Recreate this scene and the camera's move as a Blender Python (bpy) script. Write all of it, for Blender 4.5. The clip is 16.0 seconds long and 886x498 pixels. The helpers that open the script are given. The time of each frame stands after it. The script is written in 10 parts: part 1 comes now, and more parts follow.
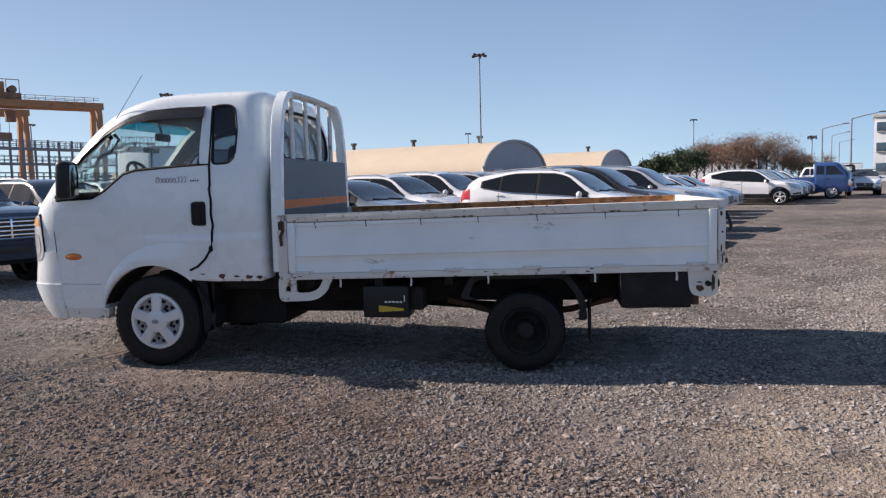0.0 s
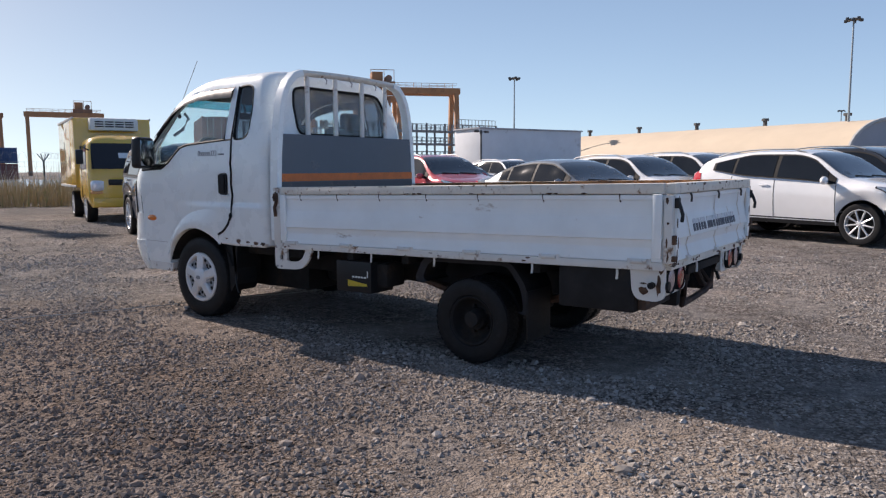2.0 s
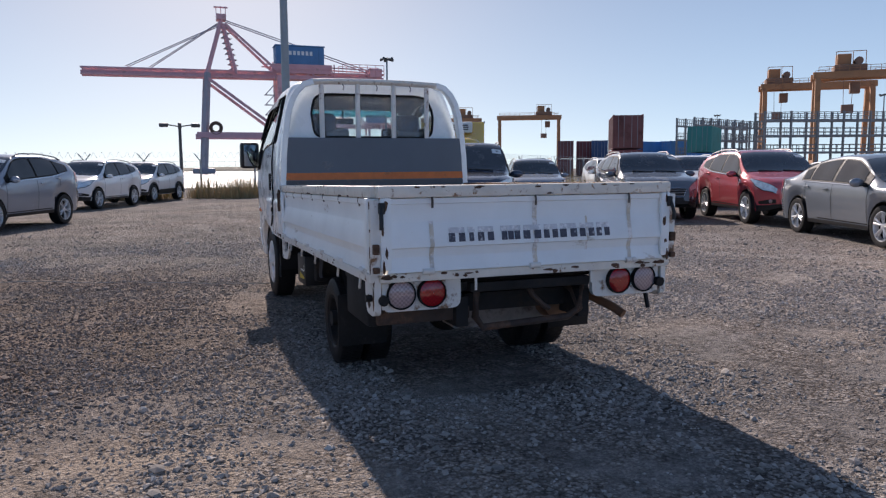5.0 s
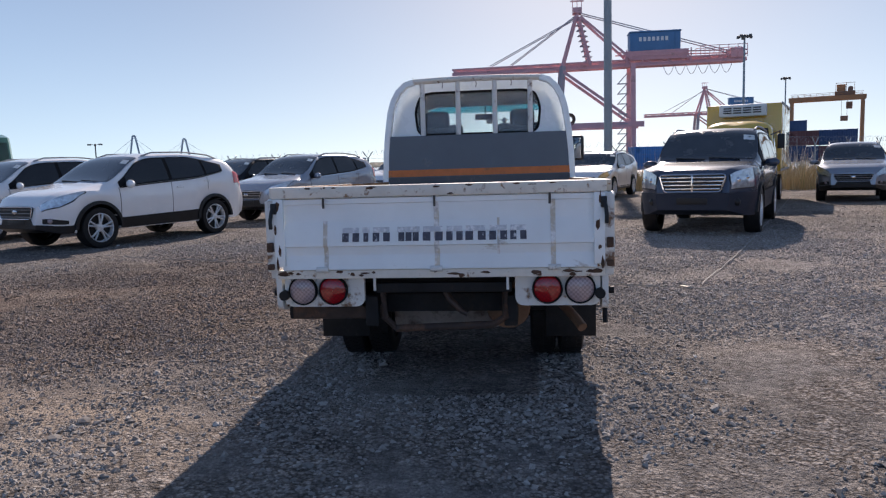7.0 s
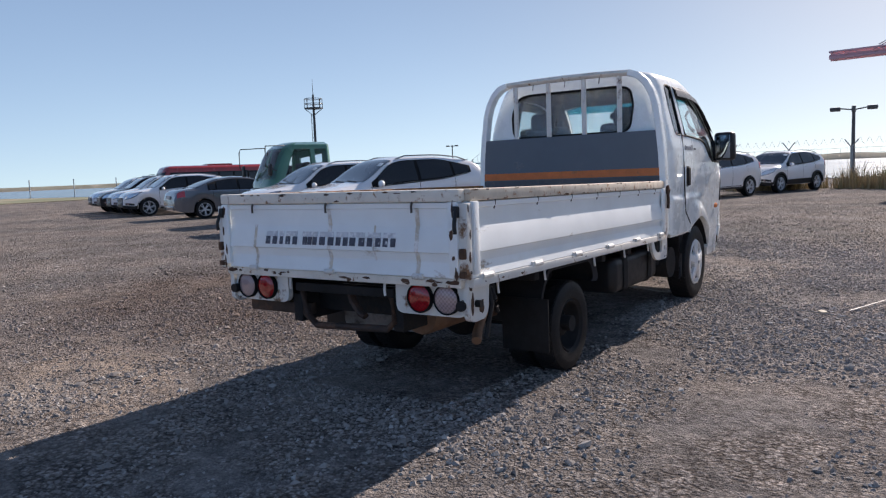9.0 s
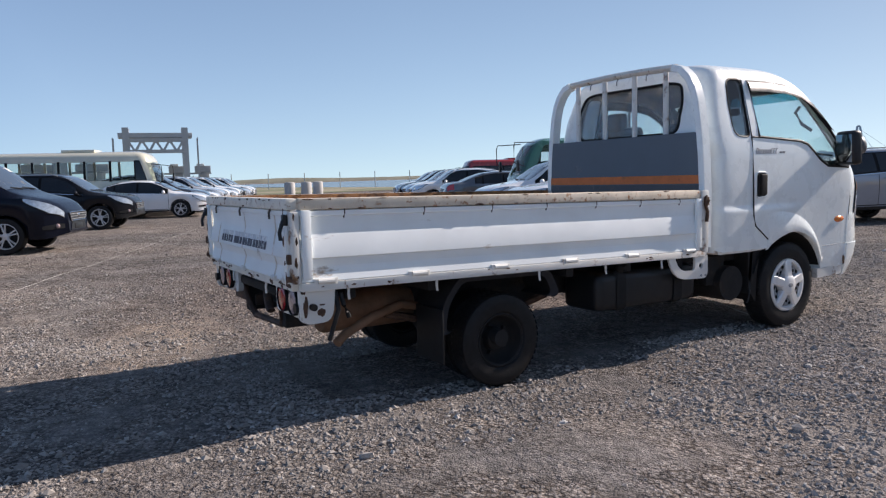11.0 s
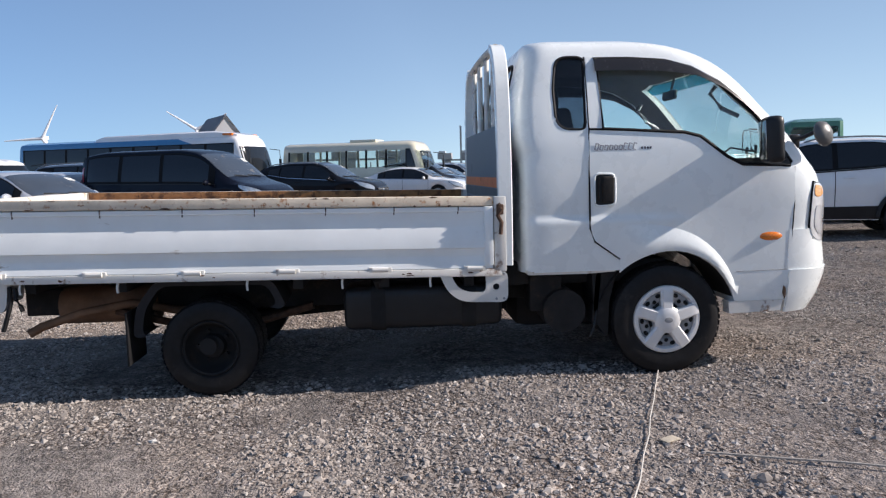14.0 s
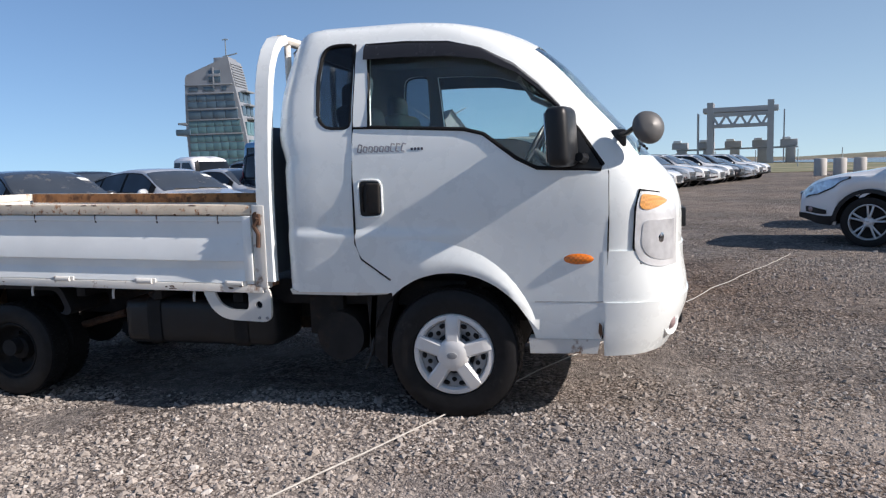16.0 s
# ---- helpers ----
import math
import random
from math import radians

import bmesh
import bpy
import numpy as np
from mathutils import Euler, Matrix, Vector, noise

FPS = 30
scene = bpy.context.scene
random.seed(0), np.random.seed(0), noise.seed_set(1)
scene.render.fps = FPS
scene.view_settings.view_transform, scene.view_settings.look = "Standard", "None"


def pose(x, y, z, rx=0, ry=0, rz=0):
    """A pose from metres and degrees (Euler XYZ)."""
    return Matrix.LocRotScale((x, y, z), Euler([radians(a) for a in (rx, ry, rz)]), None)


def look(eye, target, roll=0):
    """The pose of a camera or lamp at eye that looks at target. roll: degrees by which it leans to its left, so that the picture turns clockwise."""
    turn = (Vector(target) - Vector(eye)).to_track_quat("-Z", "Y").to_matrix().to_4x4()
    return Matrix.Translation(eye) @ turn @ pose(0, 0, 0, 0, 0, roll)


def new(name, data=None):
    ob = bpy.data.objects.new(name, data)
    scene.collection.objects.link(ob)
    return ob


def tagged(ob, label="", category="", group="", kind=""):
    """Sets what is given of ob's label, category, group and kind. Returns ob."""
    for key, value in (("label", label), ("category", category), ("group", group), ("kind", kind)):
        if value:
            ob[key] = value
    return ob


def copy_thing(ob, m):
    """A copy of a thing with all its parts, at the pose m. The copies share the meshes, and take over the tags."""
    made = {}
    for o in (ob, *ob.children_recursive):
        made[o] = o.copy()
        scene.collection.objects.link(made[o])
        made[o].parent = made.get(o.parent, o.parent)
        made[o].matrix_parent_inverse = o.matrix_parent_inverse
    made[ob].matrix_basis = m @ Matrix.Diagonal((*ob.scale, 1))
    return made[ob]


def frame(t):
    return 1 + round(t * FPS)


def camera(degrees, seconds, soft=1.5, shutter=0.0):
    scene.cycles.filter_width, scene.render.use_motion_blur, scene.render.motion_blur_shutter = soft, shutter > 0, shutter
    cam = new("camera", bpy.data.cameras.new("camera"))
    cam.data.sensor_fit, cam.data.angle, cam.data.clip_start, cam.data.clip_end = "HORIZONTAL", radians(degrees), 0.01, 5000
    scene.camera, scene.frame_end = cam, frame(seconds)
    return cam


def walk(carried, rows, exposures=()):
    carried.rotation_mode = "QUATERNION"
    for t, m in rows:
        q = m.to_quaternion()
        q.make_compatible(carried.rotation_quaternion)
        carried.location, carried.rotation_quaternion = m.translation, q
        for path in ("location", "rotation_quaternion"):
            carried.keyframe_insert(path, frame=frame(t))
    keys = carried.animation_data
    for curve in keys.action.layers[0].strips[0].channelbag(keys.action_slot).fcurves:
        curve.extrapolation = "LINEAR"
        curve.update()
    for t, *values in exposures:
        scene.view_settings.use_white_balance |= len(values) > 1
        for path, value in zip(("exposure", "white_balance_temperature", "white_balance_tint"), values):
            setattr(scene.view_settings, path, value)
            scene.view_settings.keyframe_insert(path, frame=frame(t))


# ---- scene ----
cam = camera(62.5, 16.0, 1.25)
PATH = [
    (0, (2.93, -5.82, 1.297), (2.63, -3.851, 1.12), -1.4),
    (0.5, (3.563, -5.665, 1.279), (3.111, -3.727, 1.086), 0.6),
    (1, (4.183, -5.452, 1.274), (3.427, -3.611, 1.079), -0.0),
    (1.5, (4.727, -5.098, 1.248), (3.79, -3.344, 1.038), 0.5),
    (2, (5.256, -4.676, 1.23), (4.109, -3.052, 1.015), -0.3),
    (2.5, (5.692, -4.237, 1.226), (4.417, -2.713, 0.996), -1.7),
    (3, (6.142, -3.804, 1.229), (4.724, -2.407, 1.036), -1.8),
    (5.5, (7.494, -1.189, 1.234), (5.565, -0.714, 1.001), -0.8),
    (6, (7.564, -0.637, 1.243), (5.589, -0.426, 1.008), -1.5),
    (6.5, (7.634, -0.076, 1.256), (5.651, -0.191, 1.019), -1.9),
    (7, (7.591, 0.472, 1.245), (5.619, 0.23, 1.017), -1.7),
    (7.5, (7.539, 1.085, 1.248), (5.623, 0.553, 1.032), -2.1),
    (8, (7.353, 1.62, 1.227), (5.469, 0.985, 1.008), -0.2),
    (8.5, (7.141, 2.139, 1.227), (5.352, 1.271, 1.011), -1.1),
    (11, (5.223, 4.322, 1.239), (4.205, 2.611, 1.045), -1.5),
    (11.5, (4.702, 4.581, 1.276), (3.855, 2.781, 1.07), -1.2),
    (12, (4.143, 4.816, 1.277), (3.578, 2.907, 1.079), -1.4),
    (12.5, (3.535, 4.946, 1.27), (3.062, 3.013, 1.069), -0.8),
    (13, (2.946, 5.053, 1.271), (2.578, 3.098, 1.065), -0.9),
    (13.5, (2.321, 5.057, 1.261), (2.015, 3.093, 1.044), -1.0),
    (14, (1.674, 5.061, 1.262), (1.523, 3.078, 1.048), -1.4),
    (14.5, (1.021, 4.974, 1.268), (1.031, 2.988, 1.031), -2.0),
    (15, (0.403, 4.846, 1.273), (0.562, 2.866, 1.041), -2.8),
    (15.5, (-0.224, 4.621, 1.267), (0.066, 2.655, 1.04), -2.4),
    (16, (-0.835, 4.33, 1.266), (-0.355, 2.401, 1.047), -1.7),
]
walk(cam, [(t, look(eye, target, roll)) for t, eye, target, roll in PATH], [(0, 0.54, 6640, 19), (1.5, 0.66, 6680, 19), (3, 0.50, 6720, 20), (5.5, 0.54, 6600, 21), (7, 0.58, 6650, 21), (8.5, 0.56, 6620, 20), (11, 0.54, 6560, 18), (12.5, 0.50, 6500, 17), (14.5, 0.56, 6440, 17), (16, 0.42, 6460, 16)])

# ---- world, sun, exposure ----
SUN_EL, SUN_AZ = 31.0, 175.2          # degrees; azimuth from +x towards +y
sun_dir = Vector((math.cos(radians(SUN_EL)) * math.cos(radians(SUN_AZ)), math.cos(radians(SUN_EL)) * math.sin(radians(SUN_AZ)), math.sin(radians(SUN_EL))))
world = bpy.data.worlds.new("world")
scene.world = world
world.use_nodes = True
wn, wl = world.node_tree.nodes, world.node_tree.links
sky = wn.new("ShaderNodeTexSky")
sky.sky_type, sky.sun_disc = "NISHITA", False
sky.sun_elevation, sky.sun_rotation = radians(SUN_EL), radians(90.0 - SUN_AZ)
sky.altitude, sky.air_density, sky.dust_density, sky.ozone_density = 0.0, 1.05, 0.36, 1.2
# sea air: milky and warm towards the sun, clear and deep blue away from it
way = wn.new("ShaderNodeTexCoord").outputs["Generated"]
facing = wn.new("ShaderNodeVectorMath")
facing.operation, facing.inputs[1].default_value = "DOT_PRODUCT", sun_dir
wl.new(way, facing.inputs[0])
span = wn.new("ShaderNodeMapRange")
span.inputs[1].default_value, span.inputs[2].default_value = -1.0, 1.0
wl.new(facing.outputs["Value"], span.inputs[0])
air = wn.new("ShaderNodeValToRGB")
AIR = ((0.30, (0.57, 0.675, 0.755)), (0.52, (0.83, 0.855, 0.84)), (0.72, (0.72, 0.735, 0.70)), (0.86, (0.585, 0.60, 0.57)), (0.95, (0.47, 0.48, 0.455)))
air.color_ramp.elements[0].color, air.color_ramp.elements[1].color = (0.48, 0.60, 0.71, 1), (0.36, 0.365, 0.35, 1)
for p, c in AIR:
    air.color_ramp.elements.new(p).color = (*c, 1)
wl.new(span.outputs[0], air.inputs[0])
haze = wn.new("ShaderNodeMix")
haze.data_type, haze.blend_type = "RGBA", "MULTIPLY"
haze.inputs[0].default_value = 1.0
wl.new(sky.outputs[0], haze.inputs[6])
wl.new(air.outputs[0], haze.inputs[7])
wl.new(haze.outputs[2], wn["Background"].inputs[0])
# sea haze: the clear sky begins a little above the horizon
tilt = wn.new("ShaderNodeMapping")
tilt.inputs["Location"].default_value = (0.0, 0.0, 0.115)
wl.new(way, tilt.inputs[0])
wl.new(tilt.outputs[0], sky.inputs[0])
wn["Background"].inputs[1].default_value = 0.138
sun = new("sun", bpy.data.lights.new("sun", "SUN"))
sun.data.energy, sun.data.angle, sun.data.color = 4.7, radians(0.55), (1.0, 0.93, 0.83)
sun.matrix_world = look(sun_dir * 60, (0, 0, 0))


# ---- materials ----
def nodes_of(name):
    m = bpy.data.materials.new(name)
    m.use_nodes = True
    return m, m.node_tree.nodes, m.node_tree.links, m.node_tree.nodes["Principled BSDF"]


def ramp(nd, lk, fac, stops):
    r = nd.new("ShaderNodeValToRGB")
    el = r.color_ramp.elements
    while len(el) < len(stops):
        el.new(0.5)
    for e, (p, c) in zip(el, stops):
        e.position = p
        e.color = (*c, 1) if len(c) == 3 else c
    lk.new(fac, r.inputs[0])
    return r.outputs[0]


def blend(nd, lk, fac, a, b):
    mx = nd.new("ShaderNodeMix")
    mx.data_type = "RGBA"
    for sock, v in ((mx.inputs[0], fac), (mx.inputs[6], a), (mx.inputs[7], b)):
        if isinstance(v, (tuple, list)):
            sock.default_value = (*v, 1)
        elif isinstance(v, (int, float)):
            sock.default_value = v
        else:
            lk.new(v, sock)
    return mx.outputs[2]


def fractal(nd, lk, scale, detail=5.0, rough=0.6, stretch=None, world_space=True):
    src = nd.new("ShaderNodeNewGeometry").outputs["Position"] if world_space else nd.new("ShaderNodeTexCoord").outputs["Object"]
    if stretch:
        mp = nd.new("ShaderNodeMapping")
        mp.inputs["Scale"].default_value = stretch
        lk.new(src, mp.inputs[0])
        src = mp.outputs[0]
    n = nd.new("ShaderNodeTexNoise")
    n.inputs["Scale"].default_value, n.inputs["Detail"].default_value, n.inputs["Roughness"].default_value = scale, detail, rough
    lk.new(src, n.inputs["Vector"])
    return n.outputs[0]


def relief(nd, lk, bsdf, height, strength, distance):
    b = nd.new("ShaderNodeBump")
    b.inputs["Strength"].default_value, b.inputs["Distance"].default_value = strength, distance
    lk.new(height, b.inputs["Height"])
    lk.new(b.outputs[0], bsdf.inputs["Normal"])


def surface(name, base, vary=0.12, scale=6.0, rough=0.5, metal=0.0, bump=0.0, bscale=60.0, coat=0.0, dirt=None, dirt_amount=0.5, dirt_scale=3.0, dirt_stretch=None, spec=0.5):
    """A surface with fine and coarse colour variation, fine relief and patches of dirt or rust."""
    m, nd, lk, b = nodes_of(name)
    lo = tuple(c * (1 - vary) for c in base)
    hi = tuple(min(1.0, c * (1 + vary)) for c in base)
    col = ramp(nd, lk, fractal(nd, lk, scale), [(0.3, lo), (0.7, hi)])
    if dirt:
        mask = ramp(nd, lk, fractal(nd, lk, dirt_scale, 7.0, 0.68, dirt_stretch), [(1.0 - dirt_amount - 0.03, (0, 0, 0)), (1.0 - dirt_amount + 0.05, (1, 1, 1))])
        shade = ramp(nd, lk, fractal(nd, lk, 40.0), [(0.3, tuple(c * 0.6 for c in dirt)), (0.7, tuple(min(1, c * 1.5) for c in dirt))])
        col = blend(nd, lk, mask, col, shade)
        lk.new(ramp(nd, lk, mask, [(0.0, (rough,) * 3), (1.0, (0.85,) * 3)]), b.inputs["Roughness"])
    else:
        lk.new(ramp(nd, lk, fractal(nd, lk, scale * 3), [(0.3, (rough * 0.85,) * 3), (0.7, (min(1, rough * 1.15),) * 3)]), b.inputs["Roughness"])
    lk.new(col, b.inputs["Base Color"])
    b.inputs["Metallic"].default_value, b.inputs["Coat Weight"].default_value, b.inputs["Coat Roughness"].default_value = metal, coat, 0.06
    b.inputs["Specular IOR Level"].default_value = spec
    if bump:
        relief(nd, lk, b, fractal(nd, lk, bscale, 4.0), bump, 0.01)
    return m


def clear_glass(name, tint, rough=0.0):
    m, nd, lk, b = nodes_of(name)
    b.inputs["Base Color"].default_value = (*tint, 1)
    b.inputs["Transmission Weight"].default_value, b.inputs["Roughness"].default_value, b.inputs["IOR"].default_value = 1.0, rough, 1.45
    return m


def veiled_glass(name, tint, film):
    """Clear glass with a pale diffuse veil that stands in for reflected sky."""
    m = clear_glass(name, tint)
    nd, lk = m.node_tree.nodes, m.node_tree.links
    mix, veil = nd.new("ShaderNodeMixShader"), nd.new("ShaderNodeBsdfDiffuse")
    veil.inputs[0].default_value = (0.62, 0.62, 0.60, 1)
    fac = nd.new("ShaderNodeMath")
    fac.operation, fac.inputs[1].default_value = "MULTIPLY", film * 2
    lk.new(fractal(nd, lk, 6.0, 5.0, 0.7), fac.inputs[0])
    lk.new(fac.outputs[0], mix.inputs[0])
    lk.new(nd["Principled BSDF"].outputs[0], mix.inputs[1])
    lk.new(veil.outputs[0], mix.inputs[2])
    lk.new(mix.outputs[0], nd["Material Output"].inputs[0])
    return m


def lens(name, col, rough=0.12):
    """Moulded lamp plastic with a ribbed inside."""
    m, nd, lk, b = nodes_of(name)
    ch = nd.new("ShaderNodeTexChecker")
    ch.inputs["Scale"].default_value = 90.0
    ch.inputs["Color1"].default_value, ch.inputs["Color2"].default_value = (*col, 1), (*[c * 0.72 for c in col], 1)
    lk.new(nd.new("ShaderNodeNewGeometry").outputs["Position"], ch.inputs["Vector"])
    lk.new(ch.outputs[0], b.inputs["Base Color"])
    b.inputs["Roughness"].default_value, b.inputs["Coat Weight"].default_value = rough, 0.6
    return m


DUST = (0.30, 0.26, 0.21)
truck_white = surface("truck_white", (0.84, 0.885, 0.88), 0.02, 2.0, 0.28, coat=0.5, bump=0.02, bscale=5.0)
bed_white = surface("bed_white", (0.85, 0.885, 0.88), 0.05, 3.0, 0.42, bump=0.05, bscale=8.0, dirt=(0.34, 0.27, 0.2), dirt_amount=0.34, dirt_scale=2.2, dirt_stretch=(1, 1, 3))
rail_rusty = surface("rail_rusty", (0.74, 0.70, 0.62), 0.12, 7.0, 0.6, bump=0.15, bscale=60, dirt=(0.26, 0.15, 0.08), dirt_amount=0.385, dirt_scale=22.0)
rail_orange = surface("rail_orange", (0.70, 0.61, 0.49), 0.18, 7.0, 0.65, bump=0.2, bscale=60, dirt=(0.36, 0.17, 0.07), dirt_amount=0.415, dirt_scale=24.0)
rust_orange = surface("rust_orange", (0.40, 0.185, 0.07), 0.35, 11.0, 0.8, bump=0.2, bscale=80, dirt=(0.16, 0.075, 0.035), dirt_amount=0.47, dirt_scale=14.0)
bracket_white = surface("bracket_white", (0.72, 0.71, 0.67), 0.06, 4.0, 0.45, bump=0.08, dirt=(0.20, 0.11, 0.06), dirt_amount=0.40, dirt_scale=7.0)
hook_iron = surface("hook_iron", (0.07, 0.06, 0.055), 0.3, 30.0, 0.7)
rusty_iron = surface("rusty_iron", (0.10, 0.055, 0.035), 0.5, 18.0, 0.8, 0.2, 0.3, 90)
bed_floor_rust = surface("bed_floor_rust", (0.17, 0.10, 0.07), 0.35, 4.0, 0.8, bump=0.2, dirt=(0.34, 0.16, 0.07), dirt_amount=0.5)
panel_grey = surface("panel_grey", (0.105, 0.135, 0.165), 0.06, 3.0, 0.5, bump=0.03, dirt=(0.16, 0.17, 0.18), dirt_amount=0.36)
stripe_orange = surface("stripe_orange", (0.66, 0.175, 0.04), 0.14, 9.0, 0.5, dirt=(0.40, 0.16, 0.07), dirt_amount=0.4, dirt_scale=6.0)
band_grey = surface("band_grey", (0.085, 0.092, 0.10), 0.12, 6.0, 0.6, dirt=(0.14, 0.13, 0.12), dirt_amount=0.4, dirt_scale=5.0)
rubber = surface("rubber", (0.014, 0.014, 0.015), 0.25, 20.0, 0.55, bump=0.15, bscale=120, spec=0.22, dirt=(0.030, 0.029, 0.028), dirt_amount=0.38, dirt_scale=9.0)
black_plastic = surface("black_plastic", (0.014, 0.015, 0.017), 0.15, 8.0, 0.42, bump=0.04, spec=0.35)
seal_black = surface("seal_black", (0.010, 0.010, 0.011), 0.1, 8.0, 0.6, spec=0.15)
chassis_black = surface("chassis_black", (0.022, 0.0215, 0.022), 0.3, 6.0, 0.75, bump=0.15, spec=0.2, dirt=(0.035, 0.028, 0.023), dirt_amount=0.42)
muffler_brown = surface("muffler_brown", (0.22, 0.125, 0.075), 0.3, 7.0, 0.7, 0.3, 0.15)
bar_brown = surface("bar_brown", (0.055, 0.036, 0.028), 0.3, 9.0, 0.8, bump=0.2, dirt=(0.10, 0.055, 0.035), dirt_amount=0.45)
mudguard_grey = surface("mudguard_grey", (0.030, 0.030, 0.033), 0.2, 8.0, 0.75, dirt=(0.045, 0.04, 0.037), dirt_amount=0.35, spec=0.2)
steel_grey = surface("steel_grey", (0.30, 0.31, 0.32), 0.12, 5.0, 0.55, 0.2, 0.05)
hubcap_silver = surface("hubcap_silver", (0.74, 0.745, 0.74), 0.05, 12.0, 0.38, 0.15, 0.03, dirt=(0.42, 0.38, 0.33), dirt_amount=0.3, dirt_scale=14)
alloy = surface("alloy", (0.66, 0.67, 0.68), 0.06, 10.0, 0.3, 0.35)
tail_red = surface("tail_red", (0.48, 0.03, 0.04), 0.2, 20.0, 0.12, coat=0.6)
mirror_glass = surface("mirror_glass", (0.34, 0.36, 0.38), 0.01, 3.0, 0.03, 1.0)
mirror_back = surface("mirror_back", (0.11, 0.11, 0.11), 0.15, 6.0, 0.45)
visor_smoke = surface("visor_smoke", (0.02, 0.02, 0.023), 0.08, 4.0, 0.25)
lamp_red = lens("lamp_red", (0.36, 0.005, 0.010))
lamp_clear = lens("lamp_clear", (0.42, 0.31, 0.31))
lamp_pale_amber = lens("lamp_pale_amber", (0.86, 0.42, 0.14))
lamp_amber = lens("lamp_amber", (0.85, 0.22, 0.02))
headlamp = surface("headlamp", (0.80, 0.82, 0.84), 0.12, 16.0, 0.1, 0.25, coat=1.0)
car_lamp = surface("car_lamp", (0.50, 0.53, 0.56), 0.35, 16.0, 0.1, 0.55, coat=1.0)
chrome = surface("chrome", (0.62, 0.63, 0.65), 0.04, 6.0, 0.12, 1.0)
tray_brown = surface("tray_brown", (0.23, 0.215, 0.205), 0.3, 6.0, 0.8, bump=0.1, dirt=(0.09, 0.075, 0.065), dirt_amount=0.47)
lamp_inside = surface("lamp_inside", (0.74, 0.76, 0.79), 0.22, 9.0, 0.1, 0.4, coat=1.0)
liner_dark = surface("liner_dark", (0.09, 0.09, 0.095), 0.1, 6.0, 0.85)
seat_cloth = surface("seat_cloth", (0.055, 0.055, 0.06), 0.2, 30.0, 0.9, bump=0.1, bscale=200)
trim_grey = surface("trim_grey", (0.17, 0.17, 0.18), 0.1, 8.0, 0.7)
truck_glass = clear_glass("truck_glass", (0.80, 0.90, 0.90))
# the pale veil paints the sky's reflection into this pane
rear_glass = veiled_glass("rear_glass", (0.90, 0.95, 0.96), 0.16)
shade_glass = clear_glass("shade_glass", (0.14, 0.17, 0.21))
# paler than car_glass: part of the sky's reflection is put into the colour
windshield_glass = surface("windshield_glass", (0.04, 0.047, 0.056), 0.2, 2.0, 0.05, coat=0.6, spec=0.6, dirt=(0.085, 0.087, 0.09), dirt_amount=0.4)
car_glass = surface("car_glass", (0.010, 0.012, 0.015), 0.2, 2.0, 0.04, coat=0.15, spec=0.45)
letter_grey = surface("letter_grey", (0.066, 0.066, 0.090), 0.3, 30.0, 0.5, dirt=(0.6, 0.6, 0.6), dirt_amount=0.4, dirt_scale=25)
letter_worn = surface("letter_worn", (0.34, 0.345, 0.38), 0.3, 30.0, 0.5, dirt=(0.6, 0.6, 0.6), dirt_amount=0.42, dirt_scale=25)
letter_faded = surface("letter_faded", (0.60, 0.615, 0.64), 0.15, 30.0, 0.5, dirt=(0.74, 0.74, 0.74), dirt_amount=0.5, dirt_scale=25)
yellow_sign = surface("yellow_sign", (0.62, 0.45, 0.04), 0.15, 20.0, 0.6, dirt=(0.1, 0.08, 0.05), dirt_amount=0.36, dirt_scale=30)
paper_white = surface("paper_white", (0.72, 0.74, 0.72), 0.04, 12.0, 0.6)
plate_white = surface("plate_white", (0.6, 0.61, 0.6), 0.06, 12.0, 0.5)
rope_dark = surface("rope_dark", (0.36, 0.33, 0.295), 0.3, 40.0, 0.6)
leaf_tan = surface("leaf_tan", (0.45, 0.40, 0.32), 0.2, 40.0, 0.8)
string_white = surface("string_white", (0.50, 0.48, 0.44), 0.12, 20.0, 0.8)


def paint(name, col, metal=0.0):
    film = 0.18 if max(col) > 0.2 else 0.03
    return surface("paint_" + name, col, 0.05, 1.2, 0.24, metal, 0.0, coat=0.9, dirt=tuple((1 - film) * c + film * d for c, d in zip(col, DUST)), dirt_amount=0.34, dirt_scale=1.3)


PAINT = {"white": paint("white", (0.83, 0.835, 0.835)), "silver": paint("silver", (0.54, 0.57, 0.61), 0.3), "charcoal": paint("charcoal", (0.038, 0.053, 0.086), 0.1), "grey": paint("grey", (0.21, 0.235, 0.265), 0.2),
         "steel": paint("steel", (0.12, 0.135, 0.16), 0.2), "slate": paint("slate", (0.30, 0.335, 0.39), 0.25), "dark": paint("dark", (0.045, 0.05, 0.06), 0.3), "black": paint("black", (0.012, 0.013, 0.017)), "navy": paint("navy", (0.006, 0.008, 0.016)),
         "red": paint("red", (0.52, 0.085, 0.10), 0.2), "blue": paint("blue", (0.03, 0.075, 0.22)), "green": paint("green", (0.065, 0.20, 0.125)),
         "yellow": paint("yellow", (0.74, 0.46, 0.065)), "cream": paint("cream", (0.66, 0.63, 0.50)), "busred": paint("busred", (0.33, 0.03, 0.03)), "busblue": paint("busblue", (0.04, 0.21, 0.42))}
for tone in ("navy", "black"):
    shade = PAINT[tone].node_tree.nodes["Principled BSDF"]
    shade.inputs["Specular IOR Level"].default_value, shade.inputs["Coat Weight"].default_value = 0.15, 0.15



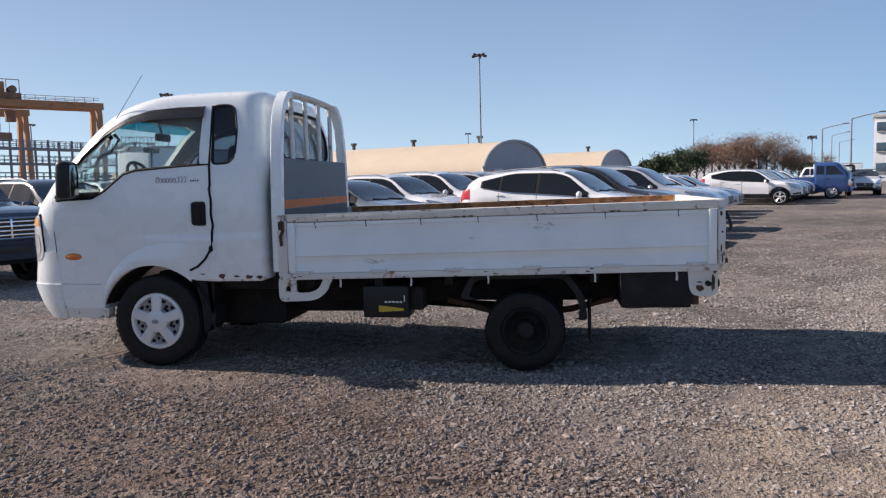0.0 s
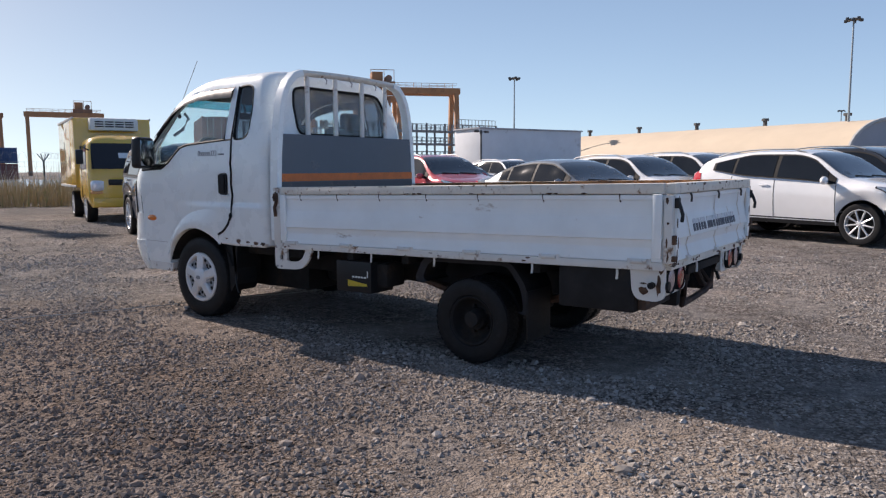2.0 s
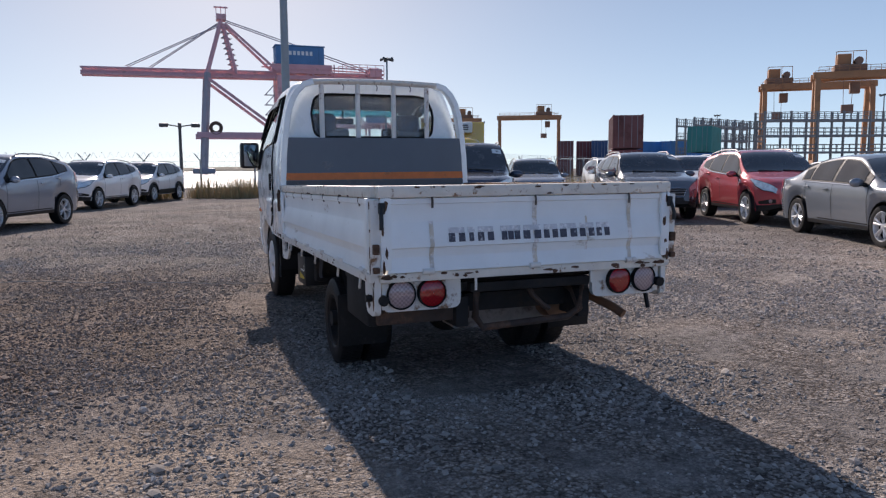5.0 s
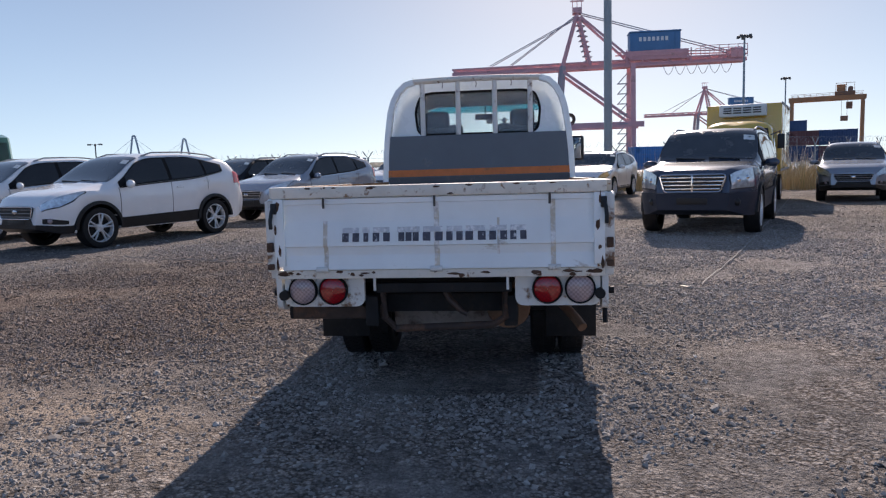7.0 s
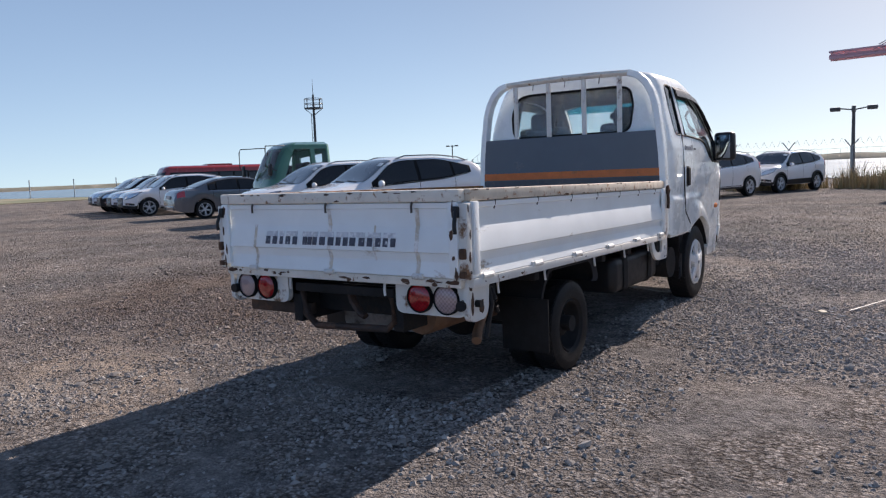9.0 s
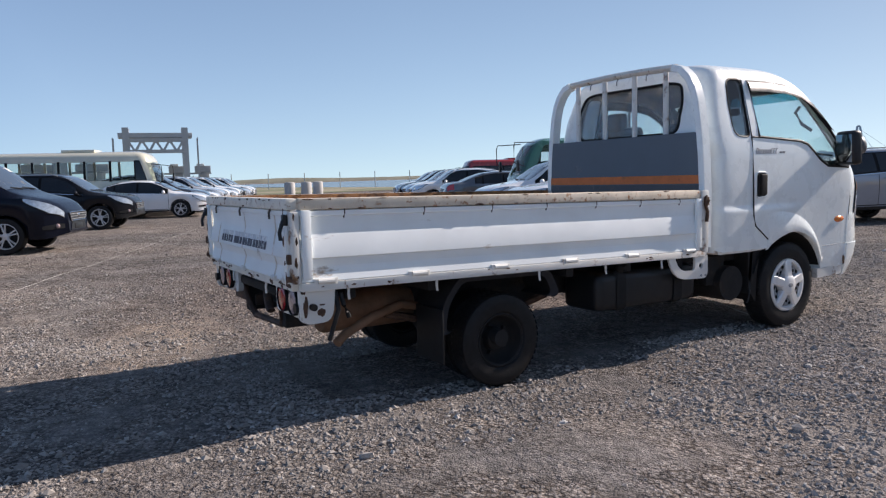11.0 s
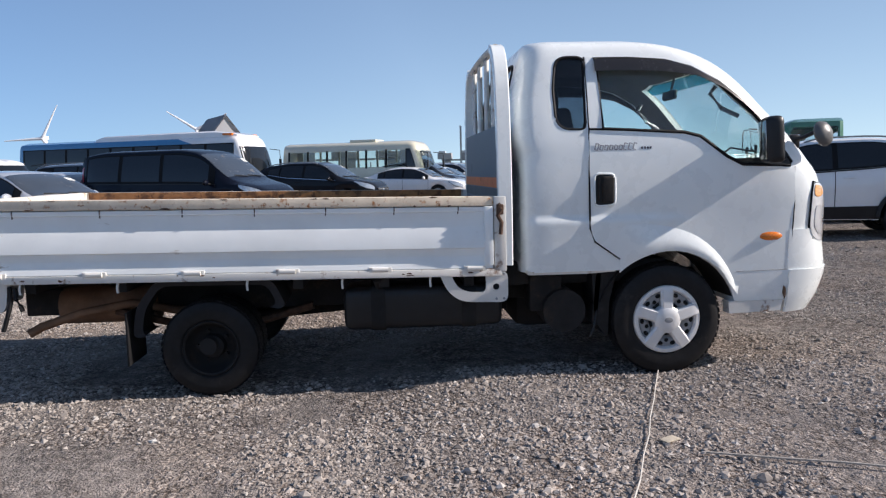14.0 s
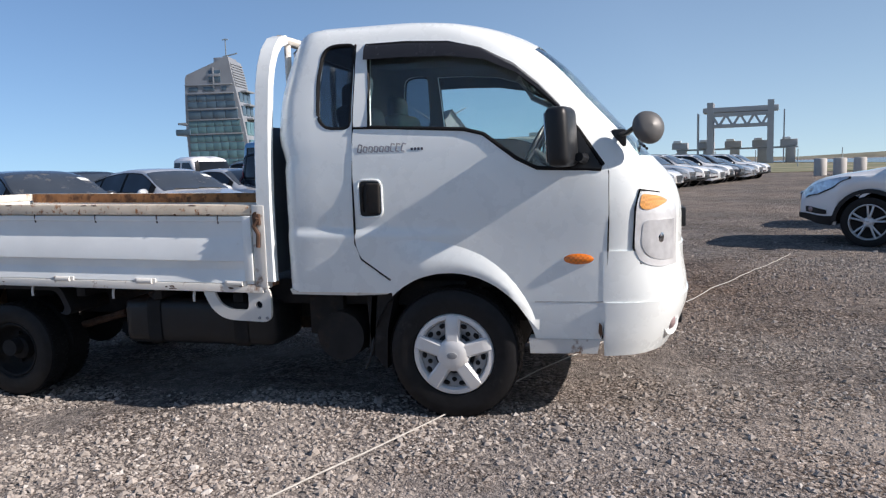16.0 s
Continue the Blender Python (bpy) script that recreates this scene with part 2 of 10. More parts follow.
def lot_tone(nd, lk, col, pale=1.4):
    """A darker, browner and earthy stretch of the lot, and a paler one opposite."""
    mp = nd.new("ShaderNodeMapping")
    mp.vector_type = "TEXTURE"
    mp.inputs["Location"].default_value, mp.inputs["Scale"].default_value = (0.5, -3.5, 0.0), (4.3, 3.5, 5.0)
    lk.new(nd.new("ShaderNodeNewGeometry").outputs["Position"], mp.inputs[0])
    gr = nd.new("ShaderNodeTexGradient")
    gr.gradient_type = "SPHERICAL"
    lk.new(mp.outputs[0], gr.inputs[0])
    dark_part = nd.new("ShaderNodeMath")
    dark_part.operation = "MULTIPLY"
    lk.new(ramp(nd, lk, gr.outputs[1], [(0.0, (0, 0, 0)), (0.5, (1, 1, 1))]), dark_part.inputs[0])
    lk.new(ramp(nd, lk, fractal(nd, lk, 0.9, 6.0, 0.7), [(0.3, (0.45,) * 3), (0.6, (1, 1, 1))]), dark_part.inputs[1])
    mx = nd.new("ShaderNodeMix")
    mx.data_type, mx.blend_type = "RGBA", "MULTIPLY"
    lk.new(dark_part.outputs[0], mx.inputs[0])
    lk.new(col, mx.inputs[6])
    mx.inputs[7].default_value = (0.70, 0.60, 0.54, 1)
    # paler crushed stone on the other side
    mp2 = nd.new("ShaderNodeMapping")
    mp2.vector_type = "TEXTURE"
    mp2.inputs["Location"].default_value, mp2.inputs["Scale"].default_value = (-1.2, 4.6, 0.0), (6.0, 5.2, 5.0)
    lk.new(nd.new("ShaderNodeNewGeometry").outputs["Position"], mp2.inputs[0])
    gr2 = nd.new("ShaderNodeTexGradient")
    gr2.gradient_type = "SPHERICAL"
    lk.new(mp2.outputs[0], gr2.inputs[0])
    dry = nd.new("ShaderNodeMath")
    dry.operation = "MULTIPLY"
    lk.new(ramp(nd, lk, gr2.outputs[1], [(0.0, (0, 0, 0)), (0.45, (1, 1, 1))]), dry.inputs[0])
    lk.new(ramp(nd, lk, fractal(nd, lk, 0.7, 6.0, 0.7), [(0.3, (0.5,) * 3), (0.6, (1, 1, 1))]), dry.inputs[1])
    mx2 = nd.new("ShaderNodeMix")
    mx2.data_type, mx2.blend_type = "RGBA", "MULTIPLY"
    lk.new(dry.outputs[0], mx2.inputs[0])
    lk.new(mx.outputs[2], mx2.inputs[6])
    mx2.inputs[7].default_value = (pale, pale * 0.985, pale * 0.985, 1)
    return mx2.outputs[2]


def scaled(nd, lk, a, k, op="MULTIPLY"):
    """One value times, plus or otherwise joined with a number or another value."""
    q = nd.new("ShaderNodeMath")
    q.operation = op
    for sock, v in zip(q.inputs, (a, k)):
        if isinstance(v, (int, float)):
            sock.default_value = v
        else:
            lk.new(v, sock)
    return q.outputs[0]


def tinted(nd, lk, a, b, fac=1.0):
    """One colour multiplied by another."""
    mx = nd.new("ShaderNodeMix")
    mx.data_type, mx.blend_type = "RGBA", "MULTIPLY"
    if isinstance(fac, (int, float)):
        mx.inputs[0].default_value = fac
    else:
        lk.new(fac, mx.inputs[0])
    lk.new(a, mx.inputs[6])
    lk.new(b, mx.inputs[7])
    return mx.outputs[2]


def pebbles(nd, lk, scale, wobble):
    """Cells the size of small stones: a tone for each, and a rounded height."""
    pos = nd.new("ShaderNodeNewGeometry").outputs["Position"]
    shake = nd.new("ShaderNodeTexNoise")
    shake.inputs["Scale"].default_value, shake.inputs["Detail"].default_value = scale * 0.9, 2.0
    lk.new(pos, shake.inputs["Vector"])
    warp = nd.new("ShaderNodeVectorMath")
    warp.operation, warp.inputs[2].default_value = "MULTIPLY_ADD", (0, 0, 0)
    warp.inputs[1].default_value = (wobble / scale,) * 3
    lk.new(shake.outputs["Color"], warp.inputs[0])
    lk.new(pos, warp.inputs[2])
    vor = nd.new("ShaderNodeTexVoronoi")
    vor.inputs["Scale"].default_value = scale
    lk.new(warp.outputs[0], vor.inputs["Vector"])
    bw = nd.new("ShaderNodeRGBToBW")
    lk.new(vor.outputs["Color"], bw.inputs[0])
    dome = scaled(nd, lk, 1.0, scaled(nd, lk, vor.outputs["Distance"], vor.outputs["Distance"]), "SUBTRACT")
    return bw.outputs[0], dome, vor.outputs["Distance"]


def gravel_ground():
    m, nd, lk, b = nodes_of("gravel_ground")
    col = ramp(nd, lk, fractal(nd, lk, 0.22, 6.0, 0.62), [(0.30, (0.185, 0.175, 0.168)), (0.45, (0.242, 0.222, 0.207)), (0.55, (0.292, 0.261, 0.234)), (0.70, (0.385, 0.342, 0.304))])
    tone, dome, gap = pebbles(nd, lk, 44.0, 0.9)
    tone2, dome2, _ = pebbles(nd, lk, 105.0, 0.9)
    # where the stones lie close, and where trodden earth covers them
    cover = ramp(nd, lk, fractal(nd, lk, 1.3, 8.0, 0.72), [(0.42, (0.12,) * 3), (0.54, (1, 1, 1))])
    grains = ramp(nd, lk, tone, [(0.15, (0.66, 0.65, 0.65)), (0.42, (0.92, 0.91, 0.91)), (0.62, (1.12, 1.10, 1.09)), (0.88, (1.45, 1.43, 1.41))])
    fine = ramp(nd, lk, tone2, [(0.15, (0.72, 0.71, 0.71)), (0.5, (1.0, 1.0, 1.0)), (0.85, (1.32, 1.31, 1.29))])
    # dark gaps between pebbles: crevice shade put into the ground's colour
    crevice_shade = ramp(nd, lk, gap, [(0.40, (1, 1, 1)), (0.62, (0.50, 0.47, 0.45))])
    col = tinted(nd, lk, col, grains, cover)
    col = tinted(nd, lk, col, crevice_shade, cover)
    col = tinted(nd, lk, col, fine, 0.8)
    coarse = ramp(nd, lk, fractal(nd, lk, 2.6, 7.0, 0.72), [(0.3, (0.66, 0.65, 0.65)), (0.5, (1.0, 1.0, 1.0)), (0.7, (1.30, 1.28, 1.24))])
    col = tinted(nd, lk, col, coarse, 0.9)
    clods = ramp(nd, lk, fractal(nd, lk, 9.0, 4.0, 0.75), [(0.34, (0.58, 0.57, 0.57)), (0.5, (1.0, 1.0, 1.0)), (0.66, (1.5, 1.48, 1.45))])
    col = tinted(nd, lk, col, clods, 0.85)
    # bare sandy streak where a wheel has spun
    mp = nd.new("ShaderNodeMapping")
    mp.vector_type = "TEXTURE"
    mp.inputs["Location"].default_value, mp.inputs["Rotation"].default_value, mp.inputs["Scale"].default_value = (4.2, -2.0, 0.0), (0, 0, radians(-20)), (0.62, 1.25, 2.0)
    lk.new(nd.new("ShaderNodeNewGeometry").outputs["Position"], mp.inputs[0])
    gr = nd.new("ShaderNodeTexGradient")
    gr.gradient_type = "SPHERICAL"
    lk.new(mp.outputs[0], gr.inputs[0])
    sand = scaled(nd, lk, ramp(nd, lk, gr.outputs[1], [(0.0, (0, 0, 0)), (0.6, (1, 1, 1))]), ramp(nd, lk, fractal(nd, lk, 2.4, 6.0, 0.7), [(0.36, (0, 0, 0)), (0.56, (1, 1, 1))]))
    # and pale trodden patches over the rest
    bare = scaled(nd, lk, ramp(nd, lk, fractal(nd, lk, 0.85, 5.0, 0.62), [(0.53, (0, 0, 0)), (0.66, (1, 1, 1))]), 0.30)
    col = lot_tone(nd, lk, col)
    col = blend(nd, lk, bare, col, tinted(nd, lk, ramp(nd, lk, fractal(nd, lk, 34.0, 5.0, 0.7), [(0.3, (0.30, 0.268, 0.24)), (0.7, (0.45, 0.402, 0.36))]), fine, 0.4))
    col = blend(nd, lk, scaled(nd, lk, sand, 0.85), col, ramp(nd, lk, fractal(nd, lk, 40.0, 5.0, 0.7), [(0.3, (0.36, 0.285, 0.22)), (0.7, (0.52, 0.42, 0.33))]))
    lk.new(col, b.inputs["Base Color"])
    b.inputs["Roughness"].default_value = 0.95
    b.inputs["Diffuse Roughness"].default_value, b.inputs["Specular IOR Level"].default_value = 0.32, 0.06
    lumps = scaled(nd, lk, scaled(nd, lk, scaled(nd, lk, dome, 0.55), scaled(nd, lk, tone, 0.5), "ADD"), cover)
    height = scaled(nd, lk, scaled(nd, lk, lumps, scaled(nd, lk, dome2, 0.26), "ADD"), scaled(nd, lk, fractal(nd, lk, 26.0, 4.0, 0.65), 0.9), "ADD")
    relief(nd, lk, b, height, 1.0, 0.026)
    return m


def stone_mix(name, stops):
    """Loose stones, each with its own tone."""
    m, nd, lk, b = nodes_of(name)
    col = ramp(nd, lk, nd.new("ShaderNodeNewGeometry").outputs["Random Per Island"], stops)
    lk.new(lot_tone(nd, lk, blend(nd, lk, 0.35, col, ramp(nd, lk, fractal(nd, lk, 70.0), [(0.3, (0.08, 0.075, 0.07)), (0.7, (0.27, 0.245, 0.22))])), 1.15), b.inputs["Base Color"])
    b.inputs["Roughness"].default_value = 0.9
    b.inputs["Diffuse Roughness"].default_value, b.inputs["Specular IOR Level"].default_value = 0.32, 0.10
    return m


def leaf_mix(name, stops):
    m, nd, lk, b = nodes_of(name)
    lk.new(ramp(nd, lk, nd.new("ShaderNodeNewGeometry").outputs["Random Per Island"], stops), b.inputs["Base Color"])
    b.inputs["Roughness"].default_value = 0.75
    return m


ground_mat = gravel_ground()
stones_mat = stone_mix("stones", [(0.0, (0.27, 0.245, 0.222)), (0.3, (0.37, 0.333, 0.30)), (0.70, (0.48, 0.432, 0.39)), (0.96, (0.58, 0.535, 0.49)), (1.0, (0.76, 0.73, 0.69))])
grass_dry = leaf_mix("grass_dry", [(0.0, (0.34, 0.26, 0.14)), (0.5, (0.46, 0.36, 0.20)), (0.8, (0.38, 0.28, 0.15)), (1.0, (0.20, 0.22, 0.09))])
plume_pale = leaf_mix("plume_pale", [(0.0, (0.50, 0.43, 0.34)), (1.0, (0.62, 0.56, 0.48))])
leaf_green = leaf_mix("leaf_green", [(0.0, (0.02, 0.04, 0.014)), (0.5, (0.035, 0.065, 0.022)), (1.0, (0.06, 0.085, 0.03))])
leaf_brown = leaf_mix("leaf_brown", [(0.0, (0.17, 0.085, 0.06)), (0.5, (0.23, 0.13, 0.09)), (1.0, (0.15, 0.12, 0.07))])
bark = surface("bark", (0.09, 0.07, 0.055), 0.3, 9.0, 0.9, bump=0.3)
# red paint paled to pink: the haze in front is put into it
crane_red_hazed = surface("crane_red_hazed", (0.68, 0.37, 0.39), 0.12, 0.2, 0.6, dirt=(0.50, 0.29, 0.28), dirt_amount=0.4, dirt_scale=0.2)
crane_blue = surface("crane_blue", (0.07, 0.20, 0.38), 0.1, 0.2, 0.6)
crane_grey = surface("crane_grey", (0.36, 0.33, 0.36), 0.1, 0.2, 0.6)
gantry_orange = surface("gantry_orange", (0.37, 0.185, 0.085), 0.15, 0.3, 0.65, dirt=(0.25, 0.13, 0.07), dirt_amount=0.4, dirt_scale=0.4)
gantry_dark = surface("gantry_dark", (0.22, 0.13, 0.09), 0.2, 0.4, 0.7)
rack_steel = surface("rack_steel", (0.22, 0.225, 0.225), 0.15, 0.5, 0.6, 0.2)
tent_cloth = surface("tent_cloth", (0.60, 0.49, 0.36), 0.05, 0.2, 0.75, bump=0.05, bscale=0.6, dirt=(0.48, 0.38, 0.28), dirt_amount=0.36, dirt_scale=0.12)
tent_end = surface("tent_end", (0.36, 0.37, 0.40), 0.05, 0.3, 0.7)
shed_wall = surface("shed_wall", (0.66, 0.68, 0.70), 0.06, 0.5, 0.6, 0.0, dirt=(0.5, 0.5, 0.5), dirt_amount=0.36, dirt_scale=0.4)
pole_grey = surface("pole_grey", (0.27, 0.31, 0.33), 0.1, 1.0, 0.5, 0.3)
pole_dark = surface("pole_dark", (0.09, 0.09, 0.09), 0.2, 1.0, 0.6, 0.2)
concrete = surface("concrete", (0.44, 0.43, 0.41), 0.1, 0.6, 0.85, bump=0.1)
gate_grey = surface("gate_grey", (0.40, 0.41, 0.43), 0.08, 0.2, 0.6)
tower_glass = surface("tower_glass", (0.085, 0.17, 0.195), 0.3, 0.25, 0.15, spec=0.8)
tower_glass_dark = surface("tower_glass_dark", (0.06, 0.10, 0.14), 0.3, 0.3, 0.15, spec=0.8)
tower_panel = surface("tower_panel", (0.26, 0.28, 0.31), 0.08, 0.3, 0.5, 0.2)
roof_slate = surface("roof_slate", (0.36, 0.38, 0.40), 0.15, 0.8, 0.6)
far_land = surface("far_land", (0.17, 0.165, 0.12), 0.3, 0.02, 0.95, dirt=(0.3, 0.26, 0.2), dirt_amount=0.4, dirt_scale=0.03)
field_green = surface("field_green", (0.16, 0.17, 0.09), 0.3, 0.05, 0.95, dirt=(0.28, 0.24, 0.16), dirt_amount=0.5, dirt_scale=0.08)
bridge_pale = surface("bridge_pale", (0.42, 0.45, 0.50), 0.05, 0.02, 0.8)
turbine_white = surface("turbine_white", (0.8, 0.82, 0.84), 0.03, 0.1, 0.4)
sea = surface("sea", (0.10, 0.13, 0.15), 0.15, 0.05, 0.22, bump=0.5, bscale=0.7)
box_mats = {k: surface("container_" + k, c, 0.15, 0.5, 0.6, bump=0.05, dirt=tuple(x * 0.6 for x in c), dirt_amount=0.4, dirt_scale=0.6)
            for k, c in {"brown": (0.17, 0.06, 0.055), "teal": (0.03, 0.22, 0.20), "blue": (0.045, 0.20, 0.46), "deepblue": (0.03, 0.07, 0.16), "red": (0.20, 0.05, 0.05)}.items()}


# ---- building helpers ----
def link_mesh(name, bm, mats, parent=None, label="", smooth=38):
    me = bpy.data.meshes.new(name)
    bm.normal_update()
    bm.to_mesh(me)
    bm.free()
    for m in mats if isinstance(mats, (list, tuple)) else [mats]:
        me.materials.append(m)
    if smooth:
        me.polygons.foreach_set("use_smooth", [True] * len(me.polygons))
        me.set_sharp_from_angle(angle=radians(smooth))
    ob = new(name, me)
    if parent:
        ob.parent = parent
    return tagged(ob, label) if label else ob


def part(name, bm, material, parent, label="", smooth=38):
    return link_mesh(name, bm, material, parent, label, smooth)


def thing(name, label, category, m=None, group="", kind=""):
    ob = new(name)
    ob.empty_display_size = 0.2
    if m is not None:
        ob.matrix_basis = m
    return tagged(ob, label, category, group, kind)


def again(ob, parent, m):
    """Another object on the same mesh, with its own parts, under parent."""
    c = copy_thing(ob, m)
    c.parent = parent
    return c


def box(bm, c, s, bevel=0.0, m=None, seg=2):
    r = bmesh.ops.create_cube(bm, size=1.0, matrix=(m or Matrix()) @ Matrix.Translation(c) @ Matrix.Diagonal((*s, 1)))
    if bevel:
        es = list({e for v in r["verts"] for e in v.link_edges})
        bmesh.ops.bevel(bm, geom=es, offset=bevel, segments=seg, profile=0.6, affect="EDGES")
    return bm


def frame_to(p0, p1):
    p0, p1 = Vector(p0), Vector(p1)
    d = p1 - p0
    return Matrix.Translation((p0 + p1) / 2) @ d.to_track_quat("Z", "Y").to_matrix().to_4x4(), d.length


def rod(bm, p0, p1, r, r1=None, seg=10):
    m, n = frame_to(p0, p1)
    bmesh.ops.create_cone(bm, cap_ends=True, segments=seg, radius1=r, radius2=r if r1 is None else r1, depth=n, matrix=m)
    return bm


def beam(bm, p0, p1, w, h):
    m, n = frame_to(p0, p1)
    bmesh.ops.create_cube(bm, size=1.0, matrix=m @ Matrix.Diagonal((w, h, n, 1)))
    return bm


def tube(bm, pts, r, seg=8, closed=False, flat=1.0, up=None):
    """A tube of round (or flattened) section along points."""
    pts = [Vector(p) for p in pts]
    n, rings = len(pts), []
    for i, p in enumerate(pts):
        a = pts[(i - 1) % n] if closed or i else p
        b = pts[(i + 1) % n] if closed or i < n - 1 else p
        t = (b - a).normalized()
        ref = Vector(up) if up else (Vector((0, 0, 1)) if abs(t.z) < 0.95 else Vector((1, 0, 0)))
        u = t.cross(ref).normalized()
        v = u.cross(t).normalized()
        rings.append([bm.verts.new(p + u * (r * math.cos(k)) + v * (r * flat * math.sin(k))) for k in (2 * math.pi * j / seg for j in range(seg))])
    for i in range(n if closed else n - 1):
        a, b = rings[i], rings[(i + 1) % n]
        for j in range(seg):
            bm.faces.new((a[j], a[(j + 1) % seg], b[(j + 1) % seg], b[j]))
    if not closed:
        bm.faces.new(rings[0][::-1])
        bm.faces.new(rings[-1])
    return bm


def lathe(bm, prof, seg=32, m=None, cap=False):
    """Turn (radius, offset) pairs round the y axis."""
    rings = []
    for r, o in prof:
        ring = []
        for j in range(seg):
            k = 2 * math.pi * j / seg
            v = Vector((r * math.cos(k), o, r * math.sin(k)))
            ring.append(bm.verts.new(m @ v if m else v))
        rings.append(ring)
    for a, b in zip(rings, rings[1:]):
        for j in range(seg):
            bm.faces.new((a[j], a[(j + 1) % seg], b[(j + 1) % seg], b[j]))
    if cap:
        bm.faces.new(rings[0][::-1])
        bm.faces.new(rings[-1])
    return bm


def skin(bm, rings, close_ring=True, cap=True):
    vs = [[bm.verts.new(p) for p in r] for r in rings]
    n = len(vs[0])
    for a, b in zip(vs, vs[1:]):
        for j in range(n if close_ring else n - 1):
            bm.faces.new((a[j], a[(j + 1) % n], b[(j + 1) % n], b[j]))
    if cap:
        bm.faces.new(vs[0][::-1])
        bm.faces.new(vs[-1])
    bmesh.ops.recalc_face_normals(bm, faces=bm.faces[:])
    return bm


def prism(bm, poly, axis, a, b):
    """A polygon of (x, z), (y, z) or (x, y) pairs drawn out along y, x or z."""
    def at(p, t):
        return {"y": (p[0], t, p[1]), "x": (t, p[0], p[1]), "z": (p[0], p[1], t)}[axis]
    lo, hi = [bm.verts.new(at(p, a)) for p in poly], [bm.verts.new(at(p, b)) for p in poly]
    n = len(poly)
    fs = [bm.faces.new(lo[::-1]), bm.faces.new(hi)]
    fs += [bm.faces.new((lo[i], lo[(i + 1) % n], hi[(i + 1) % n], hi[i])) for i in range(n)]
    bmesh.ops.recalc_face_normals(bm, faces=fs)
    return bm


def rounded(poly, r=0.03, n=4):
    """Round off the corners of a polygon."""
    out = []
    k = len(poly)
    for i in range(k):
        a, p, b = Vector(poly[i - 1]), Vector(poly[i]), Vector(poly[(i + 1) % k])
        da, db = (a - p), (b - p)
        ra, rb = min(r, da.length * 0.45), min(r, db.length * 0.45)
        s, e = p + da.normalized() * ra, p + db.normalized() * rb
        for j in range(n + 1):
            t = j / n
            out.append(tuple((1 - t) ** 2 * s + 2 * t * (1 - t) * p + t * t * e))
    return out


def carve(base, steps):
    """Cut or keep closed forms: steps are (operation, bmesh)."""
    obs = []
    for bm in [base] + [s[1] for s in steps]:
        me = bpy.data.meshes.new("form")
        bm.to_mesh(me)
        bm.free()
        obs.append(new("form", me))
    for (op, _), ob in zip(steps, obs[1:]):
        md = obs[0].modifiers.new("cut", "BOOLEAN")
        md.operation, md.solver, md.object = op, "EXACT", ob
    bpy.context.view_layer.update()
    ev = obs[0].evaluated_get(bpy.context.evaluated_depsgraph_get())
    bm = bmesh.new()
    bm.from_mesh(ev.data)
    for ob in obs:
        me = ob.data
        bpy.data.objects.remove(ob)
        bpy.data.meshes.remove(me)
    return bm


def curve1(pts):
    """A smooth function through (x, y) pairs that does not overshoot."""
    xs, ys = [p[0] for p in pts], [p[1] for p in pts]
    h = [b - a for a, b in zip(xs, xs[1:])]
    d = [(b - a) / q for a, b, q in zip(ys, ys[1:], h)]
    m = [d[0]] + [0 if p * q <= 0 else 2 * p * q / (p + q) for p, q in zip(d, d[1:])] + [d[-1]]

    def f(x):
        if x <= xs[0]:
            return ys[0]
        if x >= xs[-1]:
            return ys[-1]
        i = next(k for k in range(len(h)) if x <= xs[k + 1])
        t = (x - xs[i]) / h[i]
        return ((1 + 2 * t) * (1 - t) ** 2 * ys[i] + t * (1 - t) ** 2 * h[i] * m[i] + t * t * (3 - 2 * t) * ys[i + 1] + t * t * (t - 1) * h[i] * m[i + 1])
    return f


# ---- ground, water, far land ----
def tail_fall(x):
    """The lot dips by a few centimetres towards the truck's tail."""
    t = min(1.0, max(0.0, (x - 0.4) / 2.2))
    return 0.026 * t * t * (3 - 2 * t)


def build_ground():
    """One sheet to the horizon, finely humped round the truck, in rings of growing cells."""
    def axis(lo, hi, step):
        mid = list(np.arange(lo, hi + 1e-6, step))
        out, d, a, b = [], step, lo, hi
        left, right = [], []
        while b < 3800:
            d *= 1.32
            a, b = a - d, b + d
            left.append(a)
            right.append(b)
        return left[::-1] + mid + right
    xs, ys = axis(-6.0, 10.0, 0.11), axis(-7.0, 7.0, 0.11)
    verts = []
    for y in ys:
        for x in xs:
            near = max(0.0, 1.0 - max(0.0, math.hypot(x - 2, y) - 9.0) / 6.0)
            p = Vector((x * 0.55, y * 0.55, 0.3))
            h = 0.020 * noise.noise(p) + 0.016 * noise.noise(p * 3.1) + 0.010 * noise.noise(p * 8.0)
            verts.append((x, y, (h - tail_fall(x)) * near))
    n = len(xs)
    faces = [(j * n + i, j * n + i + 1, (j + 1) * n + i + 1, (j + 1) * n + i) for j in range(len(ys) - 1) for i in range(n - 1)]
    me = bpy.data.meshes.new("ground")
    me.from_pydata(verts, [], faces)
    me.polygons.foreach_set("use_smooth", [True] * len(me.polygons))
    me.materials.append(ground_mat)
    return tagged(new("ground", me), "grey-brown gravel lot with worn earthy patches", "gravel ground", kind="structure")


def ground_height(x, y):
    near = max(0.0, 1.0 - max(0.0, math.hypot(x - 2, y) - 9.0) / 6.0)
    p = Vector((x * 0.55, y * 0.55, 0.3))
    return (0.020 * noise.noise(p) + 0.016 * noise.noise(p * 3.1) + 0.010 * noise.noise(p * 8.0) - tail_fall(x)) * near


build_ground()

